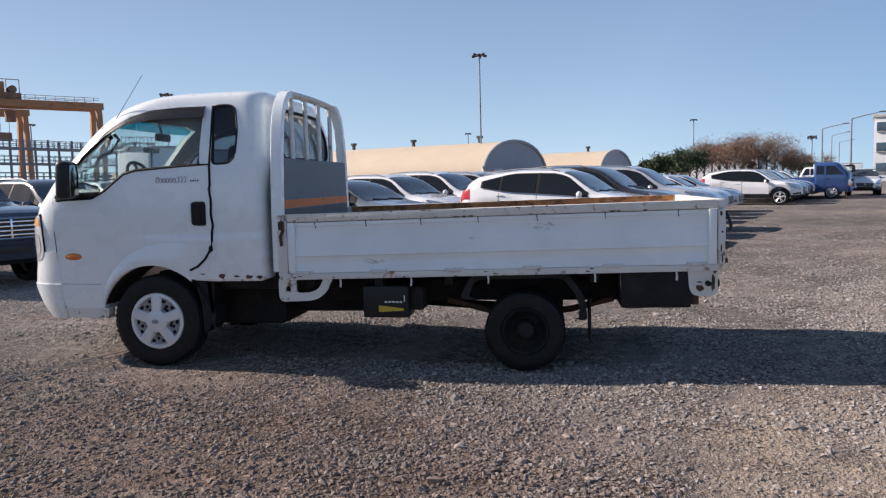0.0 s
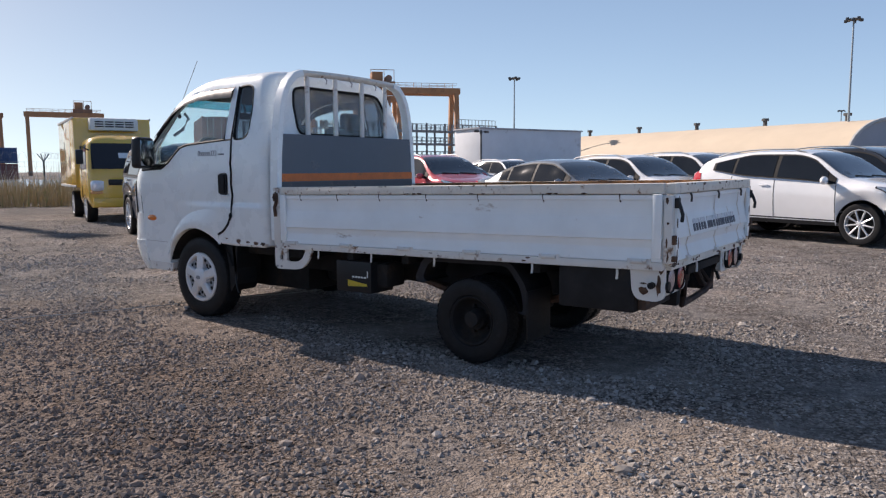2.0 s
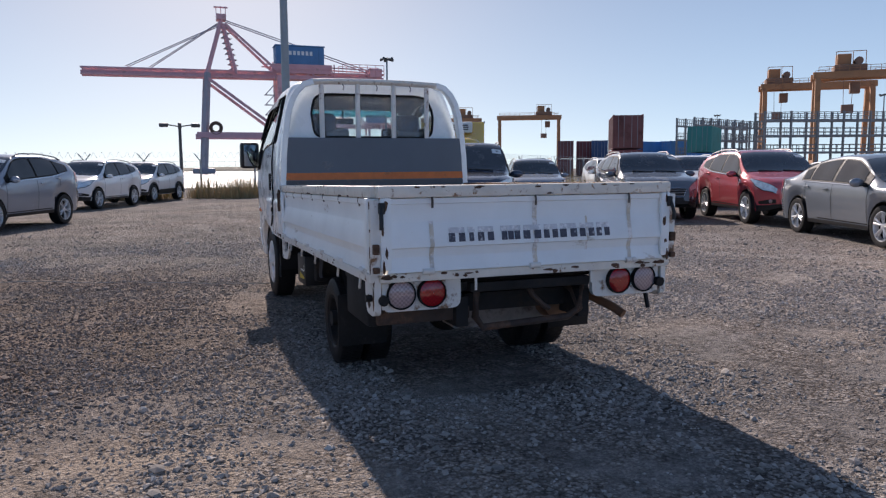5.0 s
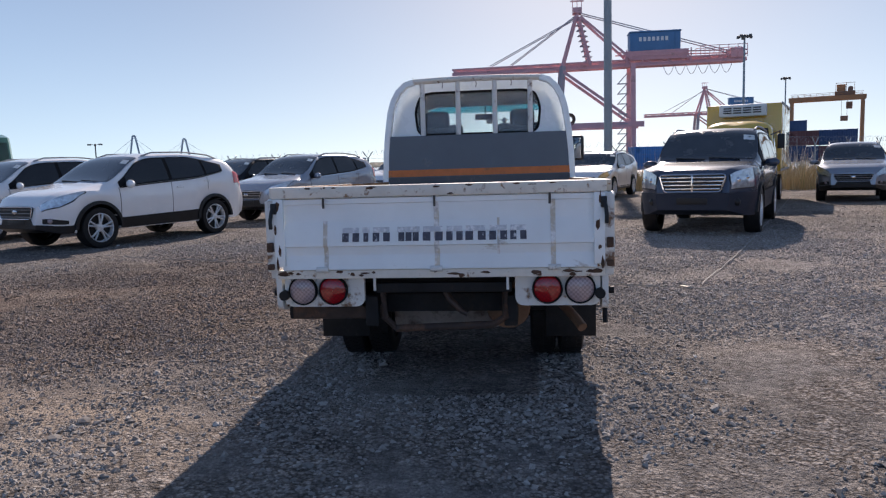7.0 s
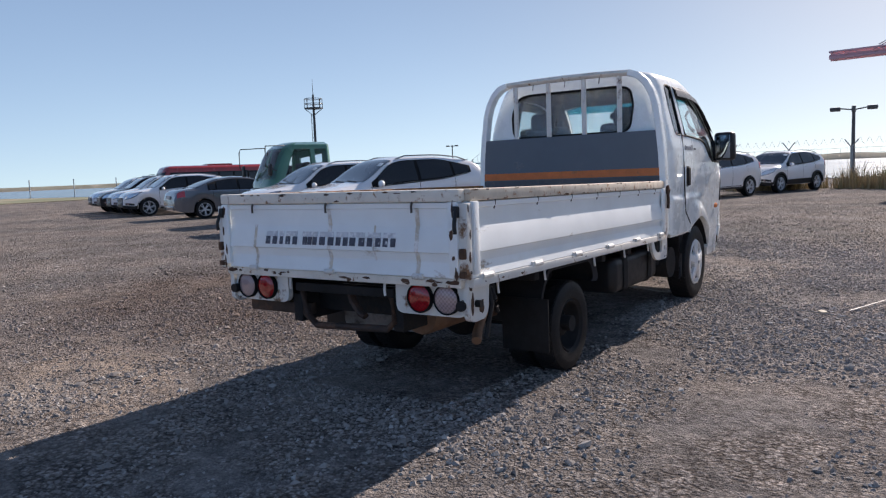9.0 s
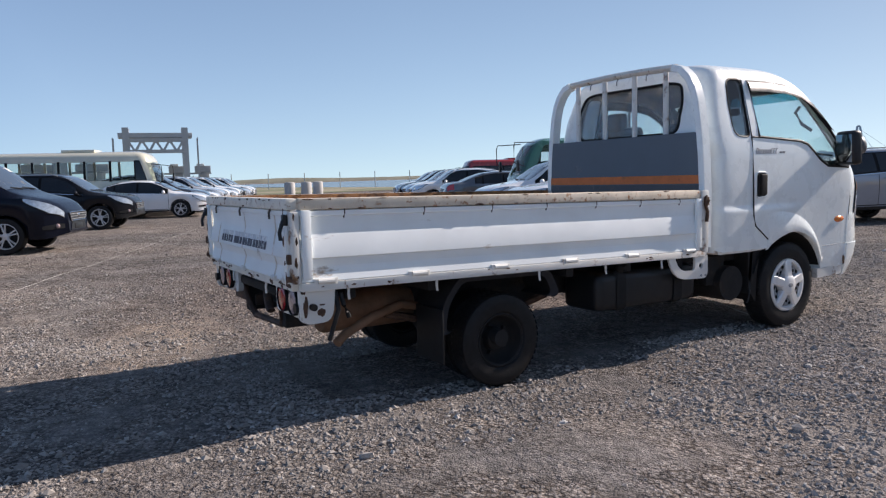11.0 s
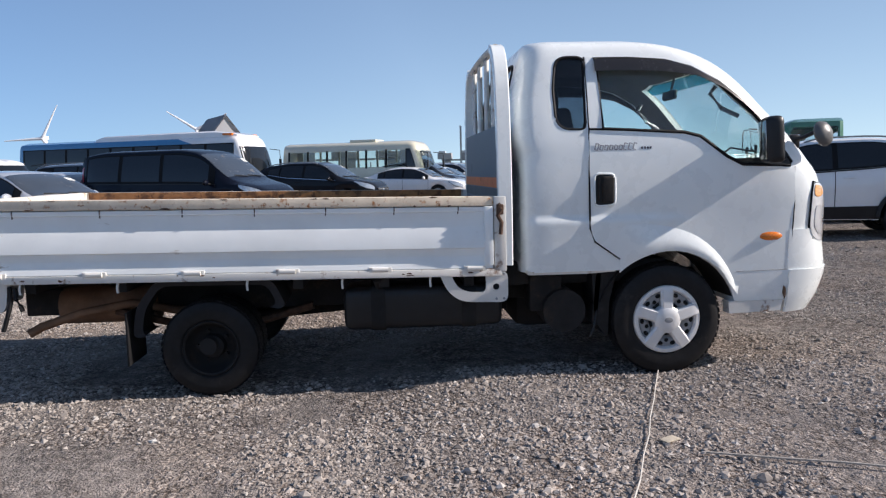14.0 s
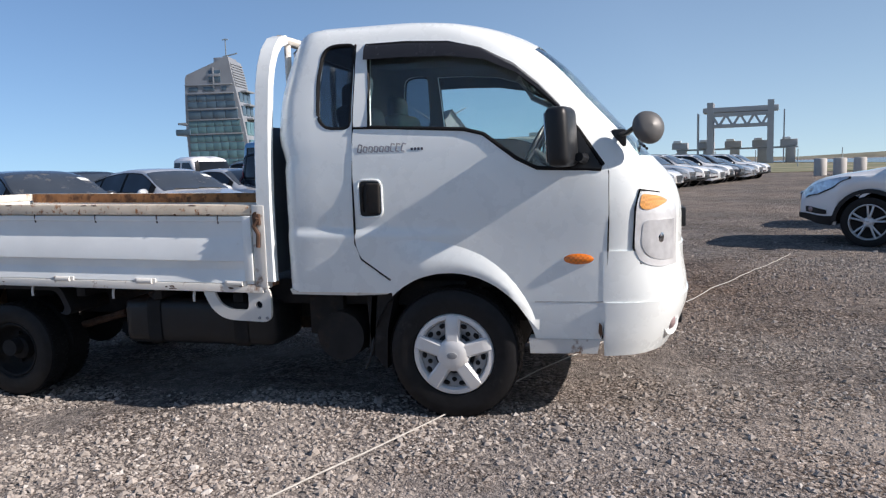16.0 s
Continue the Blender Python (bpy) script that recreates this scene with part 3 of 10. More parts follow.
bm = bmesh.new()
prism(bm, [(-46, -420), (-46, 40), (-150, 60), (-330, 60), (-3600, 300), (-3600, -3000), (-900, -1400)], "z", 0.02, 0.06)
tagged(link_mesh("water", bm, sea, smooth=0), "calm grey sea glittering beyond the fence", "sea", kind="structure")

bm = bmesh.new()
prism(bm, [(-44, -70), (-8, -66), (60, -90), (130, -180), (60, -420), (-60, -420)], "z", 0.02, 0.06)
tagged(link_mesh("field", bm, field_green, smooth=0), "dry brown and green grass field beyond the lot", "field", kind="structure")


def far_ridge(name, az0, az1, dist, h0, h1, label):
    bm = bmesh.new()
    rings = []
    for i in range(61):
        t = i / 60
        a = radians(az0 + (az1 - az0) * t)
        h = (h0 + (h1 - h0) * noise.noise(Vector((t * 7, 1.7, dist)))) * min(1, 6 * t + 0.2, 6 * (1 - t) + 0.2)
        c = Vector((math.cos(a), math.sin(a), 0))
        rings.append([c * (dist - 40) , c * dist + Vector((0, 0, max(0.5, h))), c * (dist + 60) + Vector((0, 0, max(0.4, h * 0.8))), c * (dist + 160)])
    skin(bm, rings, close_ring=False, cap=False)
    return tagged(link_mesh(name, bm, far_land), label, "hills", kind="structure")


far_ridge("backdrop", -165, -100, 1500, 9, 14, "low hazy hills along the far shore")
far_ridge("backdrop", -105, -40, 1900, 10, 16, "low hazy hills along the far shore")
far_ridge("backdrop", 168, 196, 2600, 16, 26, "pale island hills across the water")


# ---- wheels ----
def tyre_profile(r, w, rim):
    h = w / 2
    return [(rim, -h * 0.78), (rim + 0.012, -h * 0.95), ((r + rim) / 2, -h * 1.04), (r - 0.03, -h * 0.98), (r - 0.008, -h * 0.84), (r, -h * 0.6), (r, h * 0.6), (r - 0.008, h * 0.84),
            (r - 0.03, h * 0.98), ((r + rim) / 2, h * 1.04), (rim + 0.012, h * 0.95), (rim, h * 0.78)]


def tread_blocks(bm, r, w, n=54):
    for i in range(n):
        for o, s in ((-0.30, 1), (-0.10, -1), (0.10, 1), (0.30, -1)):
            k = 2 * math.pi * (i + (0.5 if s > 0 else 0)) / n
            m = Matrix.Rotation(-k, 4, "Y") @ Matrix.Translation((r + 0.001, o * w, 0)) @ Matrix.Rotation(0.25 * s, 4, "X")
            bmesh.ops.create_cube(bm, size=1.0, matrix=m @ Matrix.Diagonal((0.003, w * 0.2, 2 * math.pi * r / n * 0.72, 1)))
    return bm


def front_wheel(parent):
    """Steel wheel with a silver five-spoke plastic hubcap; the outside is +y."""
    bm = bmesh.new()
    lathe(bm, tyre_profile(0.330, 0.19, 0.20), 48)
    wheel = part("front_wheel", bm, rubber, parent, "black front tyre with a silver five-spoke hubcap")
    tagged(part("tread", tread_blocks(bmesh.new(), 0.330, 0.19), rubber, wheel), kind="stuff")
    bm = bmesh.new()
    lathe(bm, [(0.201, -0.07), (0.201, 0.03), (0.12, 0.035), (0.02, 0.04)], 32)
    part("rim", bm, chassis_black, wheel)
    bm = bmesh.new()
    lathe(bm, [(0.203, 0.062), (0.207, 0.078), (0.200, 0.092), (0.180, 0.094), (0.172, 0.082), (0.168, 0.05)], 40)
    lathe(bm, [(0.084, 0.05), (0.082, 0.100), (0.068, 0.112), (0.034, 0.116), (0.001, 0.117)], 32)
    for i in range(5):
        m = Matrix.Rotation(2 * math.pi * i / 5 - math.pi / 2, 4, "Y")
        sec = []
        for rr, wd, top in ((0.05, 0.036, 0.110), (0.10, 0.036, 0.106), (0.15, 0.038, 0.102), (0.185, 0.040, 0.099), (0.198, 0.040, 0.093)):
            sec.append([m @ Vector(p) for p in ((rr, 0.05, -wd), (rr, top - 0.012, -wd), (rr, top, -wd * 0.7), (rr, top, wd * 0.7), (rr, top - 0.012, wd), (rr, 0.05, wd))])
        skin(bm, sec)
    part("hubcap", bm, hubcap_silver, wheel, "scuffed silver hubcap with five broad spokes")
    bm = bmesh.new()
    lathe(bm, [(0.176, 0.060), (0.165, 0.076), (0.140, 0.080), (0.118, 0.072), (0.104, 0.055)], 40)
    part("slotted_ring", bm, steel_grey, wheel, "grey ring behind the spokes with dark slots")
    part("backing", lathe(bmesh.new(), [(0.176, 0.050), (0.02, 0.053)], 32), chassis_black, wheel)
    for i in range(5):
        for d in (-0.26, 0.0, 0.26):
            k = 2 * math.pi * (i + 0.5) / 5 + math.pi / 2 + d
            q = Matrix.Rotation(-k, 4, "Y") @ Matrix.Translation((0.150 if d else 0.128, 0.0795, 0))
            bm = bmesh.new()
            bmesh.ops.create_uvsphere(bm, u_segments=10, v_segments=6, radius=1, matrix=q @ Matrix.Diagonal((0.013, 0.004, 0.017 if d else 0.013, 1)))
            part("slot", bm, seal_black, wheel)
    bm = bmesh.new()
    lathe(bm, [(0.026, 0.115), (0.026, 0.1195), (0.018, 0.121), (0.001, 0.121)], 24, Matrix.Diagonal((1, 1, 0.62, 1)))
    part("badge", bm, steel_grey, wheel)
    return wheel


def rear_wheel(parent):
    """Deep-dished black steel wheel; the outside is +y."""
    bm = bmesh.new()
    lathe(bm, tyre_profile(0.283, 0.156, 0.165), 44)
    wheel = part("rear_wheel", bm, rubber, parent, "small black rear tyre on a black steel wheel")
    tagged(part("tread", tread_blocks(bmesh.new(), 0.283, 0.156, 46), rubber, wheel), kind="stuff")
    bm = bmesh.new()
    lathe(bm, [(0.168, 0.062), (0.160, 0.070), (0.150, 0.062), (0.145, 0.02), (0.125, -0.02), (0.105, -0.03), (0.075, -0.028), (0.066, 0.02), (0.05, 0.03), (0.001, 0.032)], 36)
    part("rim", bm, chassis_black, wheel)
    for i in range(5):
        k = 2 * math.pi * i / 5
        bm = rod(bmesh.new(), (0.092 * math.cos(k), -0.03, 0.092 * math.sin(k)), (0.092 * math.cos(k), -0.005, 0.092 * math.sin(k)), 0.012, seg=6)
        part("wheel_nut", bm, chassis_black, wheel)
    return wheel


# ---- the truck: front axle at x = 0, driving towards -x ----
CAB_XF = curve1([(0.34, -1.06), (0.45, -1.115), (0.62, -1.160), (0.82, -1.138), (1.0, -1.138), (1.15, -1.108), (1.305, -0.985), (1.44, -0.866), (1.59, -0.728), (1.744, -0.592), (1.864, -0.45), (1.942, -0.305), (1.990, -0.14), (2.019, 0.06), (2.036, 0.28), (2.043, 0.40)])
CAB_XR = curve1([(0.34, 0.885), (1.25, 0.885), (1.36, 0.905), (1.45, 0.93), (1.62, 0.925), (1.88, 0.865), (1.992, 0.825), (2.027, 0.77), (2.043, 0.66)])
CAB_W = curve1([(0.34, 0.80), (0.45, 0.825), (0.62, 0.838), (0.86, 0.846), (1.13, 0.858), (1.34, 0.853), (1.5, 0.832), (1.7, 0.788), (1.86, 0.748), (1.932, 0.722), (1.982, 0.69), (2.012, 0.63), (2.031, 0.52), (2.043, 0.34)])


def shoulder(x, z):
    """The soft shoulder pressed into the cab's lower side behind the wheel."""
    g = min(1.0, max(0.0, (0.985 - z) / 0.05)) * min(1.0, max(0.0, (z - 0.45) / 0.3))
    h = min(1.0, max(0.0, (x + 0.25) / 0.5))
    return 0.016 * g * g * (3 - 2 * g) * h * h * (3 - 2 * h)


def corner_power(z):
    """How square the cab's front corners are: rounder low down."""
    return 3.2 + 0.8 * min(1.0, max(0.0, (z - 1.15) / 0.25))


def cab_ring(z, off=0.0):
    """The cab's outline at a height, grown outwards by off."""
    xf, xr, w = CAB_XF(z) - off, CAB_XR(z) + off, CAB_W(z) + off
    xs = xf + min(0.5, (xr - xf) * 0.45)
    rr = 0.13 if z > 1.3 else 0.09
    e = 2 / corner_power(z)
    half = []
    for i in range(19):
        a = radians(90 * i / 18)
        half.append((xs - (xs - xf) * max(0.0, math.cos(a)) ** e, w * math.sin(a) ** e))
    for i in range(1, 13):
        half.append((xs + (xr - rr - xs) * i / 12, w))
    for i in range(1, 7):
        a = radians(90 * i / 6)
        half.append((xr - rr + rr * math.sin(a), w - rr + rr * math.cos(a)))
    for i in range(1, 5):
        half.append((xr, (w - rr) * (1 - i / 5)))
    half = [(x, y + shoulder(x, z) * (y / w) ** 4) for x, y in half]
    pts = half + [(x, -y) for x, y in half[:0:-1]]
    return [Vector((x, y, z)) for x, y in pts]


def cab_form(off=0.0, z0=0.42, z1=2.043):
    zs = sorted(list(np.arange(z0, 1.88, 0.045)) + [q for q in (0.935, 0.95, 0.965, 0.98, 0.992) if z0 < q]) + [1.885, 1.915, 1.942, 1.965, 1.984, 1.997, 2.007, 2.017, 2.025, 2.032, 2.038, 2.043]
    zs = [z for z in zs if z <= z1 + 1e-6]
    bm = bmesh.new()
    rings = []
    for z in zs:
        r = cab_ring(z, off)
        if z > 1.9:
            for p in r:
                p.z += off * (z - 1.9) / 0.126
        rings.append(r)
    return skin(bm, rings)


def cab_half_width(x, z):
    """Half the cab's width at a place on its side."""
    xf, xr, w = CAB_XF(z), CAB_XR(z), CAB_W(z)
    xs = xf + 0.5
    if x >= xs:
        return w + shoulder(x, z)
    c = min(1.0, (xs - x) / (xs - xf))
    n = corner_power(z)
    return w * max(0.0, 1 - c ** n) ** (1 / n)


WIN_DOOR = [(0.418, 1.895), (0.398, 1.482), (-0.087, 1.452), (-0.183, 1.427), (-0.343, 1.305), (-0.44, 1.256), (-0.735, 1.243), (-0.745, 1.262), (-0.629, 1.432), (-0.532, 1.545), (-0.309, 1.752), (-0.152, 1.835), (0.006, 1.876), (0.22, 1.893)]
WIN_QUARTER = [(0.662, 1.88), (0.684, 1.72), (0.676, 1.53), (0.63, 1.482), (0.500, 1.478), (0.490, 1.905), (0.61, 1.908)]
WIN_REAR = [(-0.565, 1.74), (-0.52, 1.880), (-0.42, 1.902), (0.42, 1.902), (0.52, 1.880), (0.565, 1.74), (0.545, 1.56), (0.50, 1.522), (-0.50, 1.522), (-0.545, 1.56)]
WIN_FRONT = [(-0.70, 1.30), (0.70, 1.30), (0.62, 1.84), (0.5, 1.87), (-0.5, 1.87), (-0.62, 1.84)]
DOOR = [(0.478, 1.905), (0.482, 1.478), (0.487, 1.2), (0.484, 0.90), (0.455, 0.822), (0.305, 0.715), (0.30, 0.60), (-0.30, 0.55), (-0.36, 0.432), (-0.735, 0.432), (-0.762, 0.78), (-0.768, 1.0), (-0.768, 1.235), (-0.755, 1.275),
        (-0.645, 1.43), (-0.548, 1.55), (-0.322, 1.765), (-0.16, 1.852), (0.0, 1.893), (0.22, 1.908)]
HEADLAMP = [(-0.912, 1.14), (-0.893, 1.06), (-0.884, 0.87), (-0.915, 0.80), (-1.0, 0.772), (-1.3, 0.79), (-1.3, 1.10), (-1.02, 1.12)]


def wheel_cut():
    bm = bmesh.new()
    lathe(bm, [(0.432, -1.2), (0.432, 1.2)], 64, Matrix.Translation((0.0, 0, 0.322)), cap=True)
    bmesh.ops.recalc_face_normals(bm, faces=bm.faces[:])
    return bm


def block(x0, x1, y0, y1, z0, z1):
    return box(bmesh.new(), ((x0 + x1) / 2, (y0 + y1) / 2, (z0 + z1) / 2), (x1 - x0, y1 - y0, z1 - z0))


def build_truck():
    truck = thing("flatbed_truck", "worn white cab-over flatbed truck with rusty drop sides", "truck")
    pr = lambda poly, axis, a, b: prism(bmesh.new(), poly, axis, a, b)

    # cab shell, hollow, with its openings
    win_cuts = [("DIFFERENCE", pr(WIN_DOOR, "y", -1.2, 1.2)), ("DIFFERENCE", pr(rounded(WIN_QUARTER, 0.04), "y", -1.2, 1.2)), ("DIFFERENCE", pr(rounded(WIN_REAR, 0.05), "x", 0.5, 1.3)),
                ("DIFFERENCE", pr(WIN_FRONT, "x", -1.5, -0.05))]
    inner = cab_form(-0.04, 0.72, 1.985)
    for f in inner.faces:
        f.material_index = 1
    shell = carve(cab_form(0.0, 0.42), [("DIFFERENCE", inner), ("DIFFERENCE", wheel_cut()), ("DIFFERENCE", block(0.2, 1.2, -1.2, 1.2, 0.2, 0.647))] + win_cuts)
    cab = part("cab", shell, [truck_white, liner_dark], truck, "white rounded cab with rust along its lower edge", 32)

    for s in (1, -1):
        # door skin, proud of the shell
        lo, hi = (0.3, 1.2) if s > 0 else (-1.2, -0.3)
        skin_bm = carve(cab_form(0.005, 0.425), [("DIFFERENCE", cab_form(-0.012, 0.41)), ("INTERSECT", pr(DOOR, "y", lo, hi)), ("DIFFERENCE", wheel_cut()), ("DIFFERENCE", pr(WIN_DOOR, "y", -1.2, 1.2))])
        door = part("door", skin_bm, truck_white, cab, "white cab door with a dark handle and side marker lamp", 32)
        def on_side(poly, off, close=True):
            return [(x, s * (cab_half_width(x, z) + off), z) for x, z in poly]
        if s > 0:
            part("door_seam", tube(bmesh.new(), on_side([(0.486, 1.905)] + DOOR[1:6], 0.002), 0.0055, 6), seal_black, door)
        else:
            hang = [(0.486, 1.905), (0.482, 1.478), (0.488, 1.33), (0.480, 1.30), (0.492, 1.22), (0.487, 1.12), (0.498, 1.04), (0.486, 0.99), (0.490, 0.93), (0.480, 0.885), (0.462, 0.85), (0.43, 0.80), (0.37, 0.745), (0.305, 0.715)]
            part("door_seam", tube(bmesh.new(), on_side(hang, 0.004), 0.0085, 6), seal_black, door, "loose wavy black door seal")
            bm = bmesh.new()
            bmesh.ops.create_uvsphere(bm, u_segments=10, v_segments=6, radius=1, matrix=Matrix.Translation((0.478, -cab_half_width(0.478, 0.875) - 0.010, 0.872)) @ Matrix.Diagonal((0.016, 0.012, 0.024, 1)))
            part("seal_knot", bm, seal_black, door)
        part("door_seam", tube(bmesh.new(), on_side(DOOR[9:13], 0.003), 0.004, 6), seal_black, door)
        part("lower_seam", tube(bmesh.new(), on_side([(-0.418, 0.612), (-0.58, 0.614), (-0.742, 0.616)], 0.0035), 0.0028, 6), steel_grey, door)
        tube_bm = tube(bmesh.new(), on_side(WIN_DOOR, 0.004), 0.011, 6, True)
        part("window_seal", tube_bm, seal_black, door)
        part("belt_seal", tube(bmesh.new(), on_side([(0.478, 1.480), (0.40, 1.478), (0.15, 1.466)], 0.005), 0.007, 6), seal_black, door)
        tube_bm = tube(bmesh.new(), on_side(rounded(WIN_QUARTER, 0.04), -0.006), 0.010, 6, True)
        part("window_seal", tube_bm, seal_black, cab)
        glass = carve(cab_form(-0.010, 0.7), [("DIFFERENCE", cab_form(-0.015, 0.69, 1.99)), ("INTERSECT", pr(WIN_DOOR, "y", lo, hi))])
        g = part("door_window", glass, truck_glass, door, "clear door window glass", 30)
        g.visible_shadow = False
        glass = carve(cab_form(-0.008, 0.7), [("DIFFERENCE", cab_form(-0.013, 0.69, 1.99)), ("INTERSECT", pr(rounded(WIN_QUARTER, 0.04), "y", lo, hi))])
        g = part("quarter_window", glass, shade_glass, cab, "dark-tinted quarter window", 30)
        g.visible_shadow = False
        # black corner behind the mirror
        tri = [(-0.74, 1.246), (-0.60, 1.25), (-0.575, 1.34), (-0.60, 1.45), (-0.632, 1.425)]
        corner = carve(cab_form(0.012, 0.7), [("DIFFERENCE", cab_form(-0.02, 0.69, 1.99)), ("INTERSECT", pr(tri, "y", lo, hi))])
        part("mirror_corner", corner, black_plastic, door)
        # rain visor above the door window
        ins = [(0.432, 1.905), (0.22, 1.905), (0.0, 1.89), (-0.16, 1.848), (-0.322, 1.762), (-0.44, 1.662), (-0.545, 1.552)]
        drop = [0.085, 0.085, 0.078, 0.068, 0.055, 0.045, 0.03]
        rings = []
        for (x, z), d in zip(ins, drop):
            n = Vector((-0.35, 0, -0.94)) if x < -0.1 else Vector((0, 0, -1))
            a, b = Vector((x, s * (cab_half_width(x, z) + 0.006), z)), Vector((x, 0, z)) + n * d
            b.y = s * (cab_half_width(b.x, b.z) + 0.03)
            rings.append([a, a.lerp(b, 0.35) + Vector((0, s * 0.014, 0)), b, b - Vector((0, s * 0.004, 0)), a.lerp(b, 0.35) + Vector((0, s * 0.009, 0)), a - Vector((0, s * 0.004, 0))])
        part("rain_visor", skin(bmesh.new(), rings), visor_smoke, door, "smoked plastic rain visor")
        # handle
        hp = rounded([(0.458, 1.222), (0.335, 1.218), (0.333, 1.036), (0.456, 1.03)], 0.035, 5)
        bm = tube(bmesh.new(), [(x, s * 0.862, z) for x, z in hp], 0.007, 6, True)
        part("handle_surround", bm, truck_white, door)
        bm = prism(bmesh.new(), hp, "y", s * 0.852, s * 0.864)
        hd = part("door_handle", bm, black_plastic, door, "recessed black door handle")
        bm = bmesh.new()
        box(bm, (0.378, s * 0.868, 1.127), (0.072, 0.022, 0.155), 0.011, None, 3)
        tube(bm, [(0.432, s * 0.864, 1.195), (0.437, s * 0.870, 1.16), (0.437, s * 0.870, 1.09), (0.432, s * 0.864, 1.06)], 0.006, 8)
        part("grip", bm, chassis_black, hd)
        # amber side marker
        bm = bmesh.new()
        bmesh.ops.create_uvsphere(bm, u_segments=20, v_segments=10, radius=1.0, matrix=Matrix.Translation((-0.628, s * 0.838, 0.822)) @ Matrix.Diagonal((0.078, 0.028, 0.029, 1)))
        part("side_marker", bm, lamp_amber, door, "orange side marker lamp")
        # faded model script: slanted strokes, not lettered
        bm = bmesh.new()
        for i in range(9):
            x = 0.442 - 0.0285 * i if s > 0 else 0.085 + 0.0265 * i
            y = s * (cab_half_width(x, 1.37) + 0.0065)
            hgt = 0.032 if i in (0, 6, 7, 8) else 0.022
            m = Matrix.Translation((x, y, 1.352 + hgt / 2 + 0.008)) @ Matrix.Rotation(radians(-14 * s), 4, "Y") @ Matrix.Diagonal((1.45, 1, 1.15, 1))
            box(bm, (0, 0, hgt / 2), (0.013, 0.002, 0.005), 0, m)
            box(bm, (0, 0, -hgt / 2), (0.013, 0.002, 0.005), 0, m)
            box(bm, (0.006, 0, 0), (0.0045, 0.002, hgt), 0, m)
            if i not in (6, 7, 8):
                box(bm, (-0.006, 0, 0), (0.0045, 0.002, hgt), 0, m)
        part("model_script", bm, letter_worn, door, "grey outlined model script as plain strokes", 0)
        bm = bmesh.new()
        for i in range(4):
            x = 0.172 - 0.017 * i if s > 0 else 0.345 + 0.018 * i
            box(bm, (x, s * (cab_half_width(x, 1.37) + 0.0065), 1.366), (0.011, 0.002, 0.013))
        part("load_rating", bm, letter_grey, door, "tiny grey strokes", 0)
        # flare round the wheel arch
        inner_arc = [(0.432 * math.cos(a), 0.322 + 0.432 * math.sin(a)) for a in (radians(i) for i in range(50, 167, 6))]
        outer = curve1([(-0.455, 0.42), (-0.41, 0.564), (-0.30, 0.735), (-0.19, 0.83), (-0.07, 0.885), (0.06, 0.915), (0.19, 0.928), (0.40, 0.95)])
        rings = []
        for i, (x, z) in enumerate(inner_arc):
            ox = x * 1.34 + (0.02 if x > 0 else 0.10 * (-x))
            ox = max(ox, -0.452)
            oz = outer(ox) if ox > -0.452 else z
            ring = []
            fade = min(1.0, (i + 0.3) / 4, (len(inner_arc) - 0.7 - i) / 5)
            for t, o in ((0.0, -0.03), (0.0, 0.022), (0.12, 0.030), (0.45, 0.026), (0.8, 0.012), (1.0, 0.003), (1.0, -0.03)):
                px, pz = x + (ox - x) * t, z + (oz - z) * t
                ring.append(Vector((px, s * (cab_half_width(px, max(0.43, pz)) + (o * fade if o > 0 else o)), pz)))
            rings.append(ring)
        part("wheel_arch", skin(bmesh.new(), rings), truck_white, cab, "flared white front wheel arch", 50)
        # headlamp
        lamp = carve(cab_form(0.010, 0.43), [("DIFFERENCE", cab_form(-0.03, 0.42, 1.99)), ("INTERSECT", pr(rounded(HEADLAMP, 0.04), "y", *((0.62, 1.2) if s > 0 else (-1.2, -0.62))))])
        hl = part("headlight", lamp, headlamp, cab, "clear wraparound headlight with an amber indicator on top", 30)
        amber = carve(cab_form(0.013, 0.43), [("DIFFERENCE", cab_form(-0.02, 0.42, 1.99)), ("INTERSECT", pr(rounded([(-0.917, 1.125), (-0.908, 1.06), (-0.945, 1.045), (-1.00, 1.062), (-1.045, 1.085), (-1.0, 1.11)], 0.02), "y", *((0.65, 1.2) if s > 0 else (-1.2, -0.65))))])
        part("indicator", amber, lamp_pale_amber, hl, "pale orange indicator")
        inset = carve(cab_form(0.0125, 0.43), [("DIFFERENCE", cab_form(-0.02, 0.42, 1.99)), ("INTERSECT", pr(rounded([(-0.925, 1.0), (-0.915, 0.88), (-0.95, 0.825), (-1.02, 0.805), (-1.3, 0.81), (-1.3, 0.99)], 0.03), "y", *((0.66, 1.2) if s > 0 else (-1.2, -0.66))))])
        part("reflector", inset, lamp_inside, hl, "ribbed chrome reflector", 30)
        bowl = bmesh.new()
        bmesh.ops.create_uvsphere(bowl, u_segments=18, v_segments=10, radius=1, matrix=Matrix.Translation((-0.985, s * 0.72, 0.915)) @ Matrix.Diagonal((0.04, 0.05, 0.062, 1)))
        part("lamp_bowl", bowl, chrome, hl)
        tube_bm = tube(bmesh.new(), on_side([(-1.0, 1.125), (-0.91, 1.142), (-0.889, 1.06), (-0.880, 0.87), (-0.912, 0.796), (-1.0, 0.768)], 0.006), 0.005, 6)
        part("lamp_seal", tube_bm, seal_black, hl)
        # big black mirror
        bm = bmesh.new()
        m = Matrix.Translation((-0.565, s * 0.955, 1.392)) @ Matrix.Rotation(radians(-14 * s), 4, "Z") @ Matrix.Rotation(radians(3), 4, "Y")
